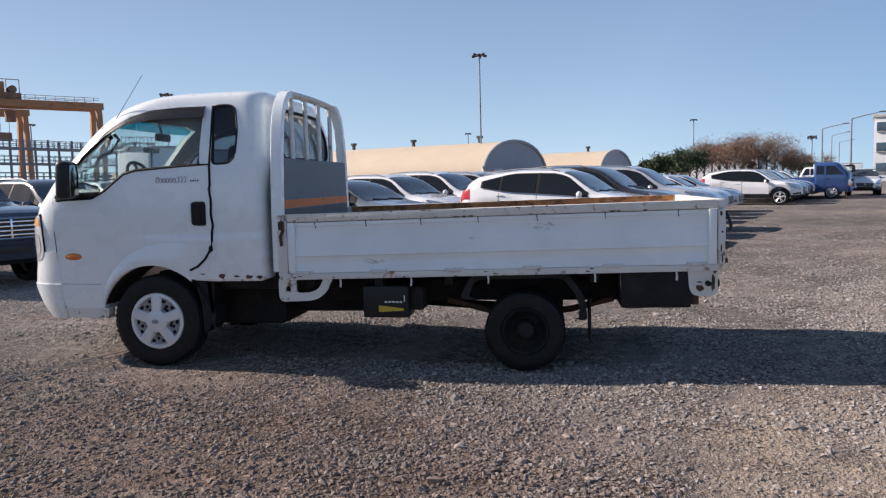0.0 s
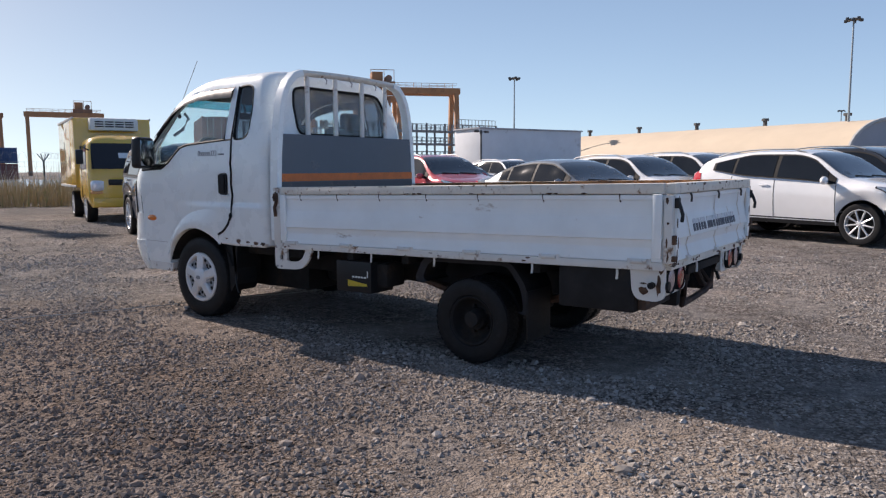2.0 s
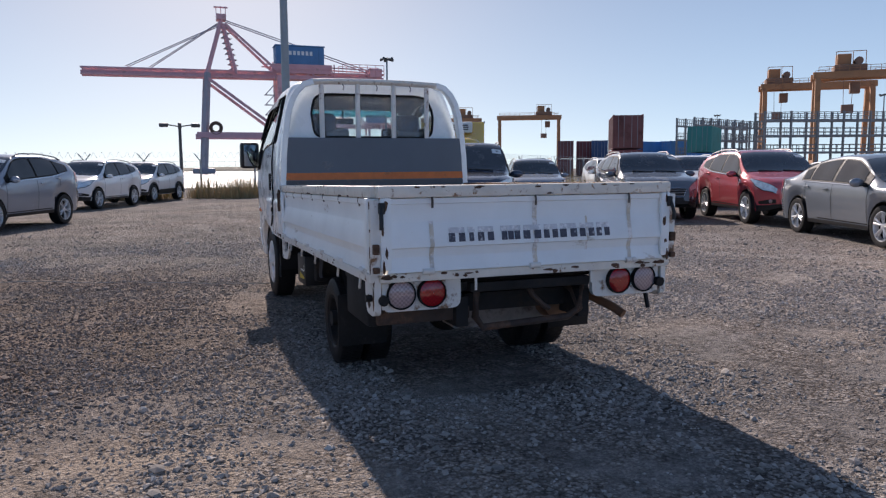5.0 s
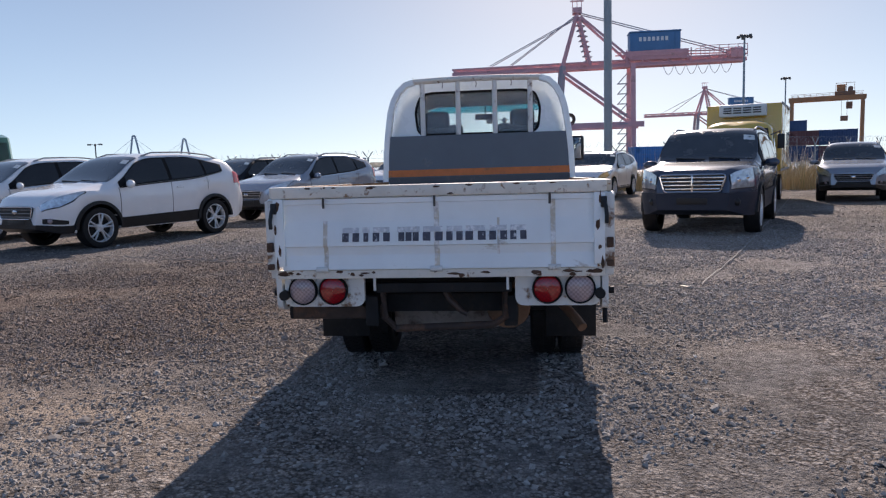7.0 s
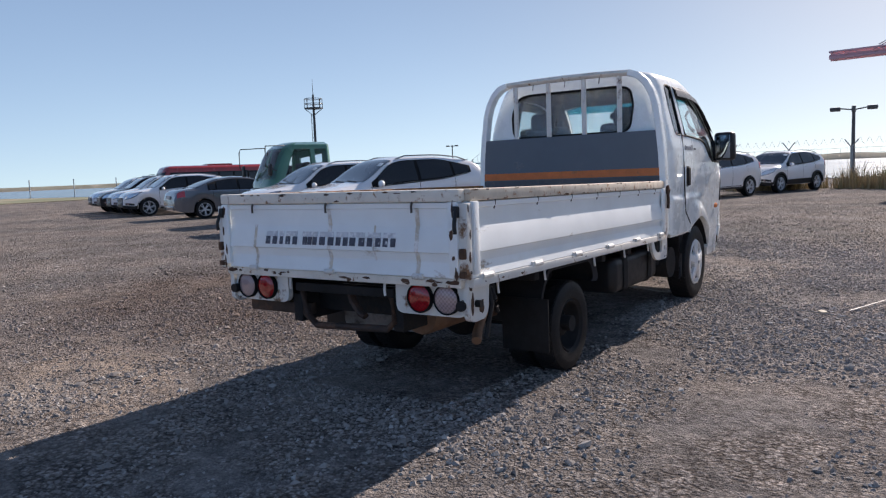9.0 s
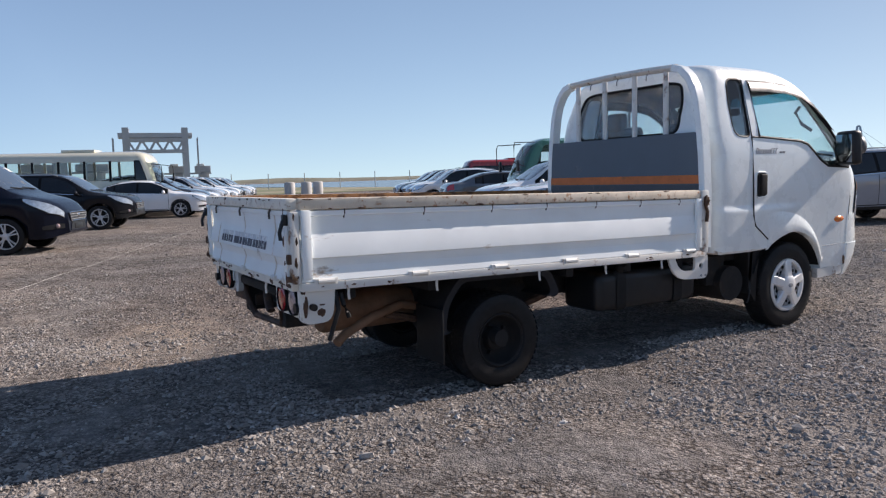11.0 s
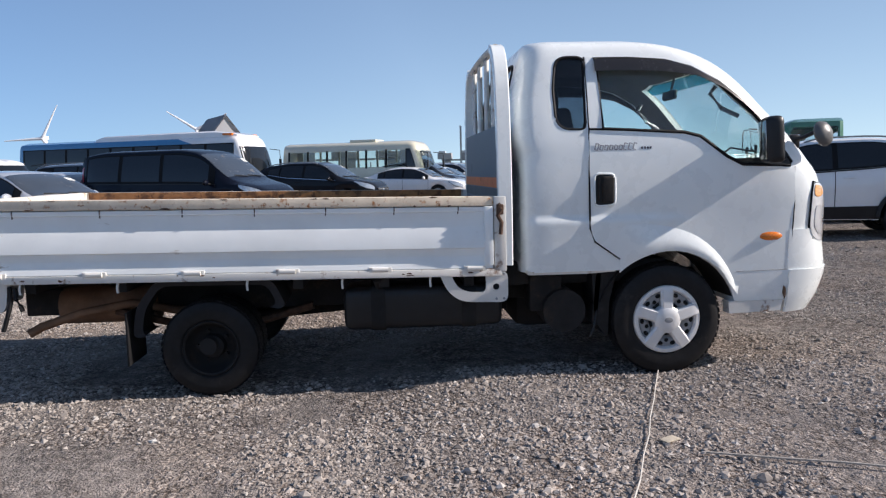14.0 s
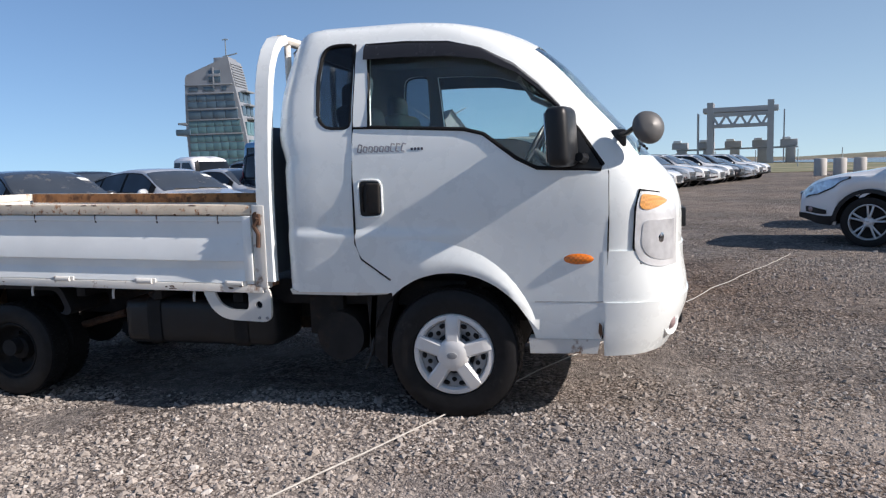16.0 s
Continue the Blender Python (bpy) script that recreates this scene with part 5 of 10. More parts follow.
def build_bed(truck):
    def bp(name, bm, mat, parent, label="", smooth=30):
        return part(name, raked(bm), mat, parent, label, smooth)
    bed = thing("cargo_bed", "", "")
    bed.parent = truck
    bm = bmesh.new()
    box(bm, (2.50, 0, BZ - 0.012), (2.98, 1.60, 0.03), 0.004)
    bp("bed_floor", bm, bed_floor_rust, bed, "rusty steel bed floor")
    for x in (1.2, 1.7, 2.2, 3.2, 3.7):
        bm = bmesh.new()
        box(bm, (x, 0, BZ - 0.07), (0.06, 1.60, 0.08), 0.006)
        bp("floor_bearer", bm, chassis_black, bed)
    for s in (1, -1):
        fl = (lambda b: b) if s > 0 else flip
        gate = bp("side_gate", fl(gate_panel(1.062, 3.985, "x")), bed_white, bed, "white pressed-steel drop side with rust-stained edges")
        bm = box(bmesh.new(), (2.52, 0.833, BZ + 0.3925), (2.93, 0.052, 0.058), 0.010)
        bp("top_rail", fl(bm), rail_orange if s > 0 else rail_rusty, gate, "heavily rusted top rail" if s > 0 else "rust-speckled top rail")
        bp("inner_rust", fl(box(bmesh.new(), (2.52, 0.8045, BZ + 0.385), (2.90, 0.005, 0.072), 0.001)), rust_orange, gate, "orange rust along the inside of the rail")
        for x in (3.955, 1.085):
            bp("end_plate", fl(box(bmesh.new(), (x, 0.862, BZ + 0.19), (0.052, 0.022, 0.345), 0.006)), bed_white, gate)
        bm = box(bmesh.new(), (2.50, 0.845, BZ - 0.024), (2.98, 0.045, 0.044), 0.006)
        bp("side_sill", fl(bm), bracket_white, bed, "white bed sill with rust spots")
        for x in (1.17, 1.72, 2.25, 2.78, 3.32, 3.86):
            bm = rod(bmesh.new(), (x - 0.045, 0.866, BZ + 0.002), (x + 0.045, 0.866, BZ + 0.002), 0.015, seg=10)
            box(bm, (x - 0.055, 0.858, BZ + 0.0), (0.022, 0.02, 0.034), 0.004)
            box(bm, (x + 0.055, 0.858, BZ + 0.0), (0.022, 0.02, 0.034), 0.004)
            bp("hinge", fl(bm), bracket_white, gate)
        for x in (1.26, 1.63, 2.02, 2.42, 2.82, 3.27, 3.74):
            bm = tube(bmesh.new(), [(x, 0.852, BZ + 0.366), (x, 0.853, BZ + 0.345), (x + 0.003, 0.846, BZ + 0.320)], 0.004, 6)
            bp("rope_hook", fl(bm), hook_iron, gate)
        for x in (1.43, 1.94, 2.48, 3.20, 3.73):
            bm = tube(bmesh.new(), [(x, 0.846, BZ - 0.045), (x + 0.004, 0.85, BZ - 0.075), (x + 0.001, 0.852, BZ - 0.105)], 0.007, 6)
            bp("lashing_hook", fl(bm), bracket_white, bed, "small white lashing hook")
        # front post with its latch, D-shaped bracket below
        bm = box(bmesh.new(), (1.018, 0.838, BZ + 0.20), (0.072, 0.060, 0.44), 0.008)
        bp("front_post", fl(bm), bracket_white, bed, "white front post of the bed")
        bm = tube(bmesh.new(), [(1.028, 0.880, BZ + 0.38), (1.008, 0.886, BZ + 0.35), (1.034, 0.884, BZ + 0.31), (1.012, 0.882, BZ + 0.27), (1.018, 0.880, BZ + 0.20)], 0.012, 8)
        box(bm, (1.02, 0.878, BZ + 0.345), (0.04, 0.022, 0.06), 0.006)
        bp("latch", fl(bm), rusty_iron, bed, "rusty latch with a hanging pin")
        outer = [(0.975, 0.672), (0.975, 0.482), (1.215, 0.490), (1.275, 0.508), (1.335, 0.560), (1.385, 0.672)]
        hole2 = [(1.075 + 0.020 * math.cos(a), 0.575 + 0.020 * math.sin(a)) for a in (2 * math.pi * i / 14 for i in range(14))]
        plate = carve(prism(bmesh.new(), rounded(outer, 0.05), "y", 0.838, 0.856), [("DIFFERENCE", prism(bmesh.new(), rounded([(1.105, 0.652), (1.105, 0.545), (1.21, 0.548), (1.27, 0.575), (1.312, 0.652)], 0.03), "y", 0.8, 0.9)), ("DIFFERENCE", prism(bmesh.new(), [(x - 0.03, z) for x, z in hole2], "y", 0.8, 0.9))])
        part("step_bracket", fl(plate), bracket_white, truck, "white D-shaped step bracket with bolts", 30)
        bm = bmesh.new()
        for x, z in ((1.0, 0.65), (1.045, 0.65), (1.0, 0.505), (1.045, 0.505)):
            rod(bm, (x, 0.852, z), (x, 0.862, z), 0.008, seg=6)
        part("bolt", fl(bm), steel_grey, truck)
        # tail corner: post, latch and its black strap
        bm = box(bmesh.new(), (4.012, 0.838, BZ + 0.175), (0.045, 0.058, 0.36), 0.006)
        bp("tail_post", fl(bm), bracket_white, bed, "rusty corner post of the bed")
        bm = tube(bmesh.new(), [(4.045, 0.815, BZ + 0.335), (4.062, 0.822, BZ + 0.30), (4.078, 0.826, BZ + 0.255), (4.074, 0.826, BZ + 0.215)], 0.010, 8)
        box(bm, (4.045, 0.815, BZ + 0.315), (0.03, 0.03, 0.055), 0.006)
        bp("tail_latch", fl(bm), black_plastic, bed, "black curved tailgate latch lever")
        for dz, h in ((0.12, 0.05), (0.02, 0.03)):
            bp("hinge_block", fl(box(bmesh.new(), (4.035, 0.845, BZ + dz), (0.038, 0.032, h), 0.006)), rusty_iron, bed)
        # lamp plate, lamps, rubber stop
        poly = rounded([(0.385, 0.712), (0.805, 0.716), (0.805, 0.535), (0.385, 0.535)], 0.05, 5)
        bm = prism(bmesh.new(), poly, "x", 3.935, 3.968)
        lampp = part("lamp_bracket", fl(bm), bracket_white, truck, "white rear lamp bracket with rusty corners")
        bm = prism(bmesh.new(), rounded([(3.80, 0.725), (3.995, 0.725), (3.995, 0.535), (3.95, 0.515), (3.845, 0.520), (3.815, 0.56)], 0.03), "y", 0.811, 0.841)
        box(bm, (3.975, 0.785, 0.63), (0.012, 0.035, 0.16), 0.003)
        rr = random.Random(31 if s > 0 else 47)
        bend = part("bracket_end", fl(bm), bracket_white, lampp, "rust-eaten bracket end")
        for cy, cz, w, h in ((0.80, 0.575, 0.05, 0.07), (0.775, 0.70, 0.05, 0.03), (0.43, 0.70, 0.06, 0.03), (0.79, 0.65, 0.025, 0.09), (0.795, 0.61, 0.04, 0.14)):
            poly = [(cy + w / 2 * math.cos(a) * rr.uniform(0.55, 1.15), cz + h / 2 * math.sin(a) * rr.uniform(0.55, 1.15)) for a in (2 * math.pi * i / 12 for i in range(12))]
            poly = [(min(p, 0.803), q) for p, q in poly]
            part("rust_patch", fl(prism(bmesh.new(), poly, "x", 3.966, 3.9705)), rusty_iron, lampp, "dark flaking rust", 0)
        for cx, cz, w, h in ((3.965, 0.60, 0.035, 0.13), (3.975, 0.69, 0.035, 0.05), (3.88, 0.612, 0.045, 0.012)):
            poly = [(min(cx + w / 2 * math.cos(a) * rr.uniform(0.5, 1.1), 3.993), cz + h / 2 * math.sin(a) * rr.uniform(0.5, 1.1)) for a in (2 * math.pi * i / 12 for i in range(12))]
            part("rust_patch", fl(prism(bmesh.new(), poly, "y", 0.838, 0.8425)), rusty_iron, bend, "dark flaking rust", 0)
        poly = [(3.880 + 0.030 * math.cos(a) * rr.uniform(0.5, 1.1), 0.572 + 0.024 * math.sin(a) * rr.uniform(0.6, 1.1)) for a in (2 * math.pi * i / 12 for i in range(12))]
        part("rust_patch", fl(prism(bmesh.new(), poly, "y", 0.838, 0.8435)), rusty_iron, bend, "dark flaking rust", 0)
        for y, mat, nm in ((0.545, lamp_red, "red round tail lamp"), (0.705, lamp_clear, "clear round reversing lamp")):
            m = Matrix.Translation((3.968, y, 0.622)) @ Matrix.Rotation(radians(-90), 4, "Z")
            lp = part("tail_lamp", fl(lathe(bmesh.new(), [(0.071, 0.0), (0.071, 0.016), (0.060, 0.024), (0.030, 0.029), (0.001, 0.031)], 32, m)), mat, lampp, nm)
            part("lamp_ring", fl(lathe(bmesh.new(), [(0.075, 0.0), (0.0755, 0.022), (0.072, 0.027), (0.067, 0.024)], 32, m)), seal_black, lp)
        bm = rod(bmesh.new(), (3.965, 0.80, 0.600), (4.01, 0.80, 0.600), 0.026, seg=14)
        rod(bm, (3.93, 0.84, 0.605), (3.93, 0.872, 0.605), 0.018, seg=14)
        part("rubber_stop", fl(bm), rubber, lampp)

    for p0, p1, p2, p3 in (((3.80, 0.83, 0.67), (3.79, 0.845, 0.58), (3.82, 0.84, 0.49), (3.845, 0.84, 0.42)), ((3.77, 0.83, 0.66), (3.76, 0.845, 0.60), (3.74, 0.84, 0.56), (3.73, 0.84, 0.53))):
        part("rubber_strap", tube(bmesh.new(), [p0, p1, p2, p3], 0.013, 7), rubber, truck, "frayed black rubber strap")
    tg = bp("tailgate", gate_panel(-0.785, 0.785, "y"), bed_white, bed, "white tailgate with faded grey lettering and rust streaks")
    bm = box(bmesh.new(), (4.012, 0, BZ + 0.3925), (0.060, 1.66, 0.058), 0.010)
    bp("top_rail", bm, rail_rusty, tg, "rust-speckled top rail")
    for s in (1, -1):
        bp("end_plate", box(bmesh.new(), (4.036, s * 0.795, BZ + 0.19), (0.022, 0.052, 0.345), 0.006), bed_white, tg)
    bm = box(bmesh.new(), (4.0, 0, BZ - 0.024), (0.05, 1.64, 0.044), 0.006)
    bp("tail_sill", bm, rail_rusty, bed, "rusty rear sill")
    for y in (-0.58, 0.0, 0.58):
        bm = rod(bmesh.new(), (4.036, y - 0.03, BZ + 0.002), (4.036, y + 0.03, BZ + 0.002), 0.015, seg=10)
        bp("hinge", bm, bracket_white, tg)
    for y in (-0.56, 0.0, 0.56):
        bm = tube(bmesh.new(), [(4.036, y, BZ + 0.362), (4.044, y, BZ + 0.345), (4.042, y, BZ + 0.312)], 0.006, 6)
        bp("rope_hook", bm, hook_iron, tg)
    for y in (-0.32, 0.35):
        bm = tube(bmesh.new(), [(4.01, y, BZ - 0.045), (4.014, y, BZ - 0.075), (4.012, y, BZ - 0.11)], 0.007, 6)
        bp("lashing_hook", bm, bracket_white, bed, "small white lashing hook")
    # faded maker's name: plain worn blocks, not lettered
    widths = [0.092, 0.040, 0.092, 0.124, 0.106, 0.086, 0.106, 0.092, 0.084]
    gaps = [0.012, 0.012, 0.030, 0.006, 0.012, 0.008, 0.012, 0.010]
    y = -0.475
    for i, w in enumerate(widths):
        m = Matrix.Translation((4.0165, y + w / 2, BZ + 0.178)) @ Matrix.Rotation(radians(-12.1), 4, "Y")
        # bars of the name's size; the lower half is least worn
        bars = 1 if w < 0.05 else 3 if w > 0.11 else 2
        for j in range(bars):
            c = 0 if bars == 1 else w * 0.58 * (j / (bars - 1) - 0.5)
            bm = box(bmesh.new(), (0.0135, c, -0.018), (0.003, w * (0.60 if bars == 1 else 0.36 if bars == 2 else 0.24), 0.044), 0, m)
            bp("worn_letter_block", bm, letter_grey, tg, "", 0)
        bm = box(bmesh.new(), (0.0130, 0, 0.019), (0.003, w * 0.90, 0.026), 0, m)
        bp("worn_letter_block", bm, letter_faded, tg, "", 0)
        y += w + (gaps[i] if i < len(gaps) else 0)
    # rust streaks that run down the tailgate
    for y, z0, z1, w in ((0.005, 0.34, 0.0, 0.026), (-0.56, 0.32, 0.0, 0.022), (0.575, 0.34, 0.0, 0.024), (0.31, 0.26, 0.05, 0.012)):
        pts = [(z, o) for z, o in GATE if z1 <= z <= z0]
        bm = bmesh.new()
        rings = [[Vector((4.0065 + o, y - w / 2, BZ + z)), Vector((4.0065 + o, y + w / 2, BZ + z))] for z, o in pts]
        if len(rings) > 1:
            skin(bm, rings, close_ring=False, cap=False)
            bp("rust_streak", bm, streak_mat, tg, "brown rust streak", 0)
        else:
            bm.free()

    # flakes of dark rust where the paint has broken away
    rr = random.Random(83)

    def flake(cx, cz, w, h):
        return [(cx + w / 2 * math.cos(a) * rr.uniform(0.45, 1.15), cz + h / 2 * math.sin(a) * rr.uniform(0.45, 1.15)) for a in (2 * math.pi * i / 9 for i in range(9))]
    spots = [(rr.uniform(-0.79, 0.79), BZ - 0.024 + rr.uniform(-0.014, 0.014), rr.uniform(0.02, 0.09), rr.uniform(0.008, 0.026)) for _ in range(17)] + [(s * rr.uniform(0.74, 0.80), BZ - 0.02, 0.07, 0.03) for s in (1, -1)]
    for p in spots:
        bp("rust_flake", prism(bmesh.new(), flake(*p), "x", 4.020, 4.0272), rusty_iron, bed, "", 0)
    for _ in range(13):
        bp("rust_flake", prism(bmesh.new(), flake(rr.uniform(-0.8, 0.8), BZ + 0.3925 + rr.choice((-0.02, 0.015, 0.02)), rr.uniform(0.015, 0.06), rr.uniform(0.006, 0.014)), "x", 4.036, 4.0442), rusty_iron, tg, "", 0)
    for s in (1, -1):
        fl = (lambda b: b) if s > 0 else flip
        for z in (0.03, 0.10, 0.21, 0.33):
            bp("rust_flake", fl(prism(bmesh.new(), flake(0.80 + rr.uniform(-0.012, 0.012), BZ + z, rr.uniform(0.012, 0.026), rr.uniform(0.03, 0.09)), "x", 4.044, 4.0492)), rusty_iron, bed, "", 0)
            bp("rust_flake", fl(prism(bmesh.new(), flake(4.012 + rr.uniform(-0.01, 0.01), BZ + z, rr.uniform(0.012, 0.03), rr.uniform(0.02, 0.07)), "y", 0.864, 0.8692)), rusty_iron, bed, "", 0)
        for _ in range(15):
            bp("rust_flake", fl(prism(bmesh.new(), flake(rr.uniform(1.1, 3.95), BZ + 0.366 + rr.choice((0.002, 0.05)), rr.uniform(0.015, 0.07), rr.uniform(0.006, 0.014)), "y", 0.855, 0.8612)), rusty_iron, bed, "", 0)
        for _ in range(11):
            bp("rust_flake", fl(prism(bmesh.new(), flake(rr.uniform(1.1, 3.95), BZ - 0.03 + rr.uniform(-0.012, 0.02), rr.uniform(0.012, 0.05), rr.uniform(0.006, 0.016)), "y", 0.862, 0.8692)), rusty_iron, bed, "", 0)

    # guard frame behind the cab
    guard = thing("guard_frame", "", "")
    guard.parent = truck
    side = [(0.838, 0.70), (0.838, 1.10), (0.826, 1.35), (0.808, 1.52), (0.778, 1.72), (0.748, 1.82), (0.70, 1.905), (0.635, 1.965), (0.56, 1.988)]
    for s in (1, -1):
        rings = []
        for i, (y, z) in enumerate(side):
            a, b = Vector(side[max(0, i - 1)]), Vector(side[min(len(side) - 1, i + 1)])
            t = (b - a).normalized()
            n = Vector((t.y, -t.x))
            r = []
            for u, v in ((-0.042, -0.02), (-0.036, -0.026), (0.036, -0.026), (0.042, -0.02), (0.042, 0.02), (0.036, 0.026), (-0.036, 0.026), (-0.042, 0.02)):
                r.append(Vector((0.985 + u, s * (y + n.x * v), z + n.y * v)))
            rings.append(r)
        part("upright", skin(bmesh.new(), rings), truck_white, guard, "white bent guard upright", 40)
    bm = bmesh.new()
    rings = []
    for i in range(9):
        y = -0.575 + 1.15 * i / 8
        z = 1.990 + 0.014 * (1 - (y / 0.575) ** 2)
        rings.append([Vector((0.985 + 0.03 * math.cos(a), y, z + 0.026 * math.sin(a))) for a in (2 * math.pi * j / 10 for j in range(10))])
    part("top_bar", skin(bm, rings), rail_rusty, guard, "white top bar with chipped paint")
    for y in (-0.485, -0.165, 0.163, 0.475):
        bm = tube(bmesh.new(), [(0.985, y, 1.42), (0.985, y, 1.985)], 0.022, 10, flat=0.8)
        part("guard_bar", bm, bracket_white, guard, "white upright bar")
    for y in (-0.30, 0.0, 0.31):
        bm = tube(bmesh.new(), [(1.0, y, 1.975), (1.02, y + 0.006, 1.955), (1.015, y, 1.925)], 0.005, 6)
        part("rope_hook", bm, steel_grey, guard)
    bm = prism(bmesh.new(), [(-0.822, 0.72), (0.822, 0.72), (0.825, 1.12), (0.812, 1.35), (0.795, 1.515), (-0.795, 1.512), (-0.812, 1.35), (-0.825, 1.12)], "x", 1.006, 1.022)
    pan = part("guard_panel", bm, panel_grey, guard, "blue-grey steel panel with an orange stripe", 20)
    bm = prism(bmesh.new(), [(-0.822, 1.148), (0.822, 1.152), (0.820, 1.213), (-0.820, 1.209)], "x", 1.0225, 1.0245)
    part("stripe", bm, stripe_orange, pan, "orange painted stripe", 0)
    bm = prism(bmesh.new(), [(-0.823, 1.080), (0.823, 1.083), (0.822, 1.147), (-0.822, 1.143)], "x", 1.0225, 1.0240)
    part("lower_band", bm, band_grey, pan, "dark grey band", 0)


streak_mat = surface("streak", (0.63, 0.565, 0.46), 0.16, 12.0, 0.6, dirt=(0.66, 0.65, 0.63), dirt_amount=0.52, dirt_scale=11.0)
build_bed(truck)


# ---- parked vehicles ----
CARS = {
    "suv": dict(L=(-2.22, 2.19), wb=2.64, w=0.905, zb=0.30, r=0.352, belt=((-2.3, 1.22), (-1.7, 1.195), (-0.9, 1.125), (0.2, 1.055), (1.2, 0.99)), roof_w=0.64, rails=True,
                top=[(-2.22, 0.90), (-2.19, 1.04), (-2.11, 1.18), (-1.90, 1.42), (-1.74, 1.52), (-1.40, 1.585), (-0.7, 1.645), (0.0, 1.635), (0.36, 1.56), (1.10, 1.125), (1.35, 1.075), (1.8, 1.005), (2.02, 0.94), (2.13, 0.87), (2.19, 0.79)],
                front_glass=(0.30, 1.05), rear_glass=(-2.09, -1.78), side=((-1.56, -1.17), (-1.11, -0.30), (-0.22, 0.72))),
    "tall_suv": dict(L=(-2.36, 2.36), wb=2.83, w=0.93, zb=0.33, r=0.368, belt=((-2.4, 1.14), (1.2, 1.07)), roof_w=0.72, rails=True,
                     top=[(-2.36, 0.95), (-2.33, 1.15), (-2.26, 1.45), (-2.12, 1.66), (-1.7, 1.74), (-0.6, 1.77), (0.2, 1.755), (0.46, 1.68), (1.12, 1.20), (1.3, 1.17), (1.9, 1.13), (2.18, 1.09), (2.30, 1.05), (2.36, 1.00)],
                     front_glass=(0.40, 1.08), rear_glass=(-2.30, -2.10), side=((-2.0, -1.42), (-1.34, -0.45), (-0.37, 0.70))),
    "sedan": dict(L=(-2.35, 2.38), wb=2.78, w=0.905, zb=0.24, r=0.325, belt=((-2.4, 1.0), (1.2, 0.90)), roof_w=0.62, rails=False,
                  top=[(-2.35, 0.75), (-2.30, 0.95), (-2.15, 1.03), (-1.72, 1.09), (-1.2, 1.28), (-0.75, 1.405), (-0.2, 1.45), (0.25, 1.43), (0.55, 1.34), (1.22, 1.0), (1.4, 0.965), (1.95, 0.89), (2.2, 0.82), (2.32, 0.75), (2.38, 0.68)],
                  front_glass=(0.46, 1.18), rear_glass=(-1.66, -0.82), side=((-1.2, -0.98), (-0.92, -0.18), (-0.10, 0.80))),
    "van": dict(L=(-2.50, 2.58), wb=3.20, w=0.955, zb=0.27, r=0.345, belt=((-2.6, 1.12), (1.4, 1.06)), roof_w=0.74, rails=False,
                top=[(-2.50, 0.95), (-2.48, 1.3), (-2.42, 1.68), (-2.25, 1.84), (-1.6, 1.91), (0.2, 1.915), (0.72, 1.86), (1.0, 1.74), (1.72, 1.20), (1.95, 1.12), (2.28, 1.03), (2.45, 0.94), (2.54, 0.86), (2.58, 0.78)],
                front_glass=(0.92, 1.64), rear_glass=(-2.46, -2.32), side=((-2.2, -1.30), (-1.2, -0.15), (-0.05, 1.18))),
}


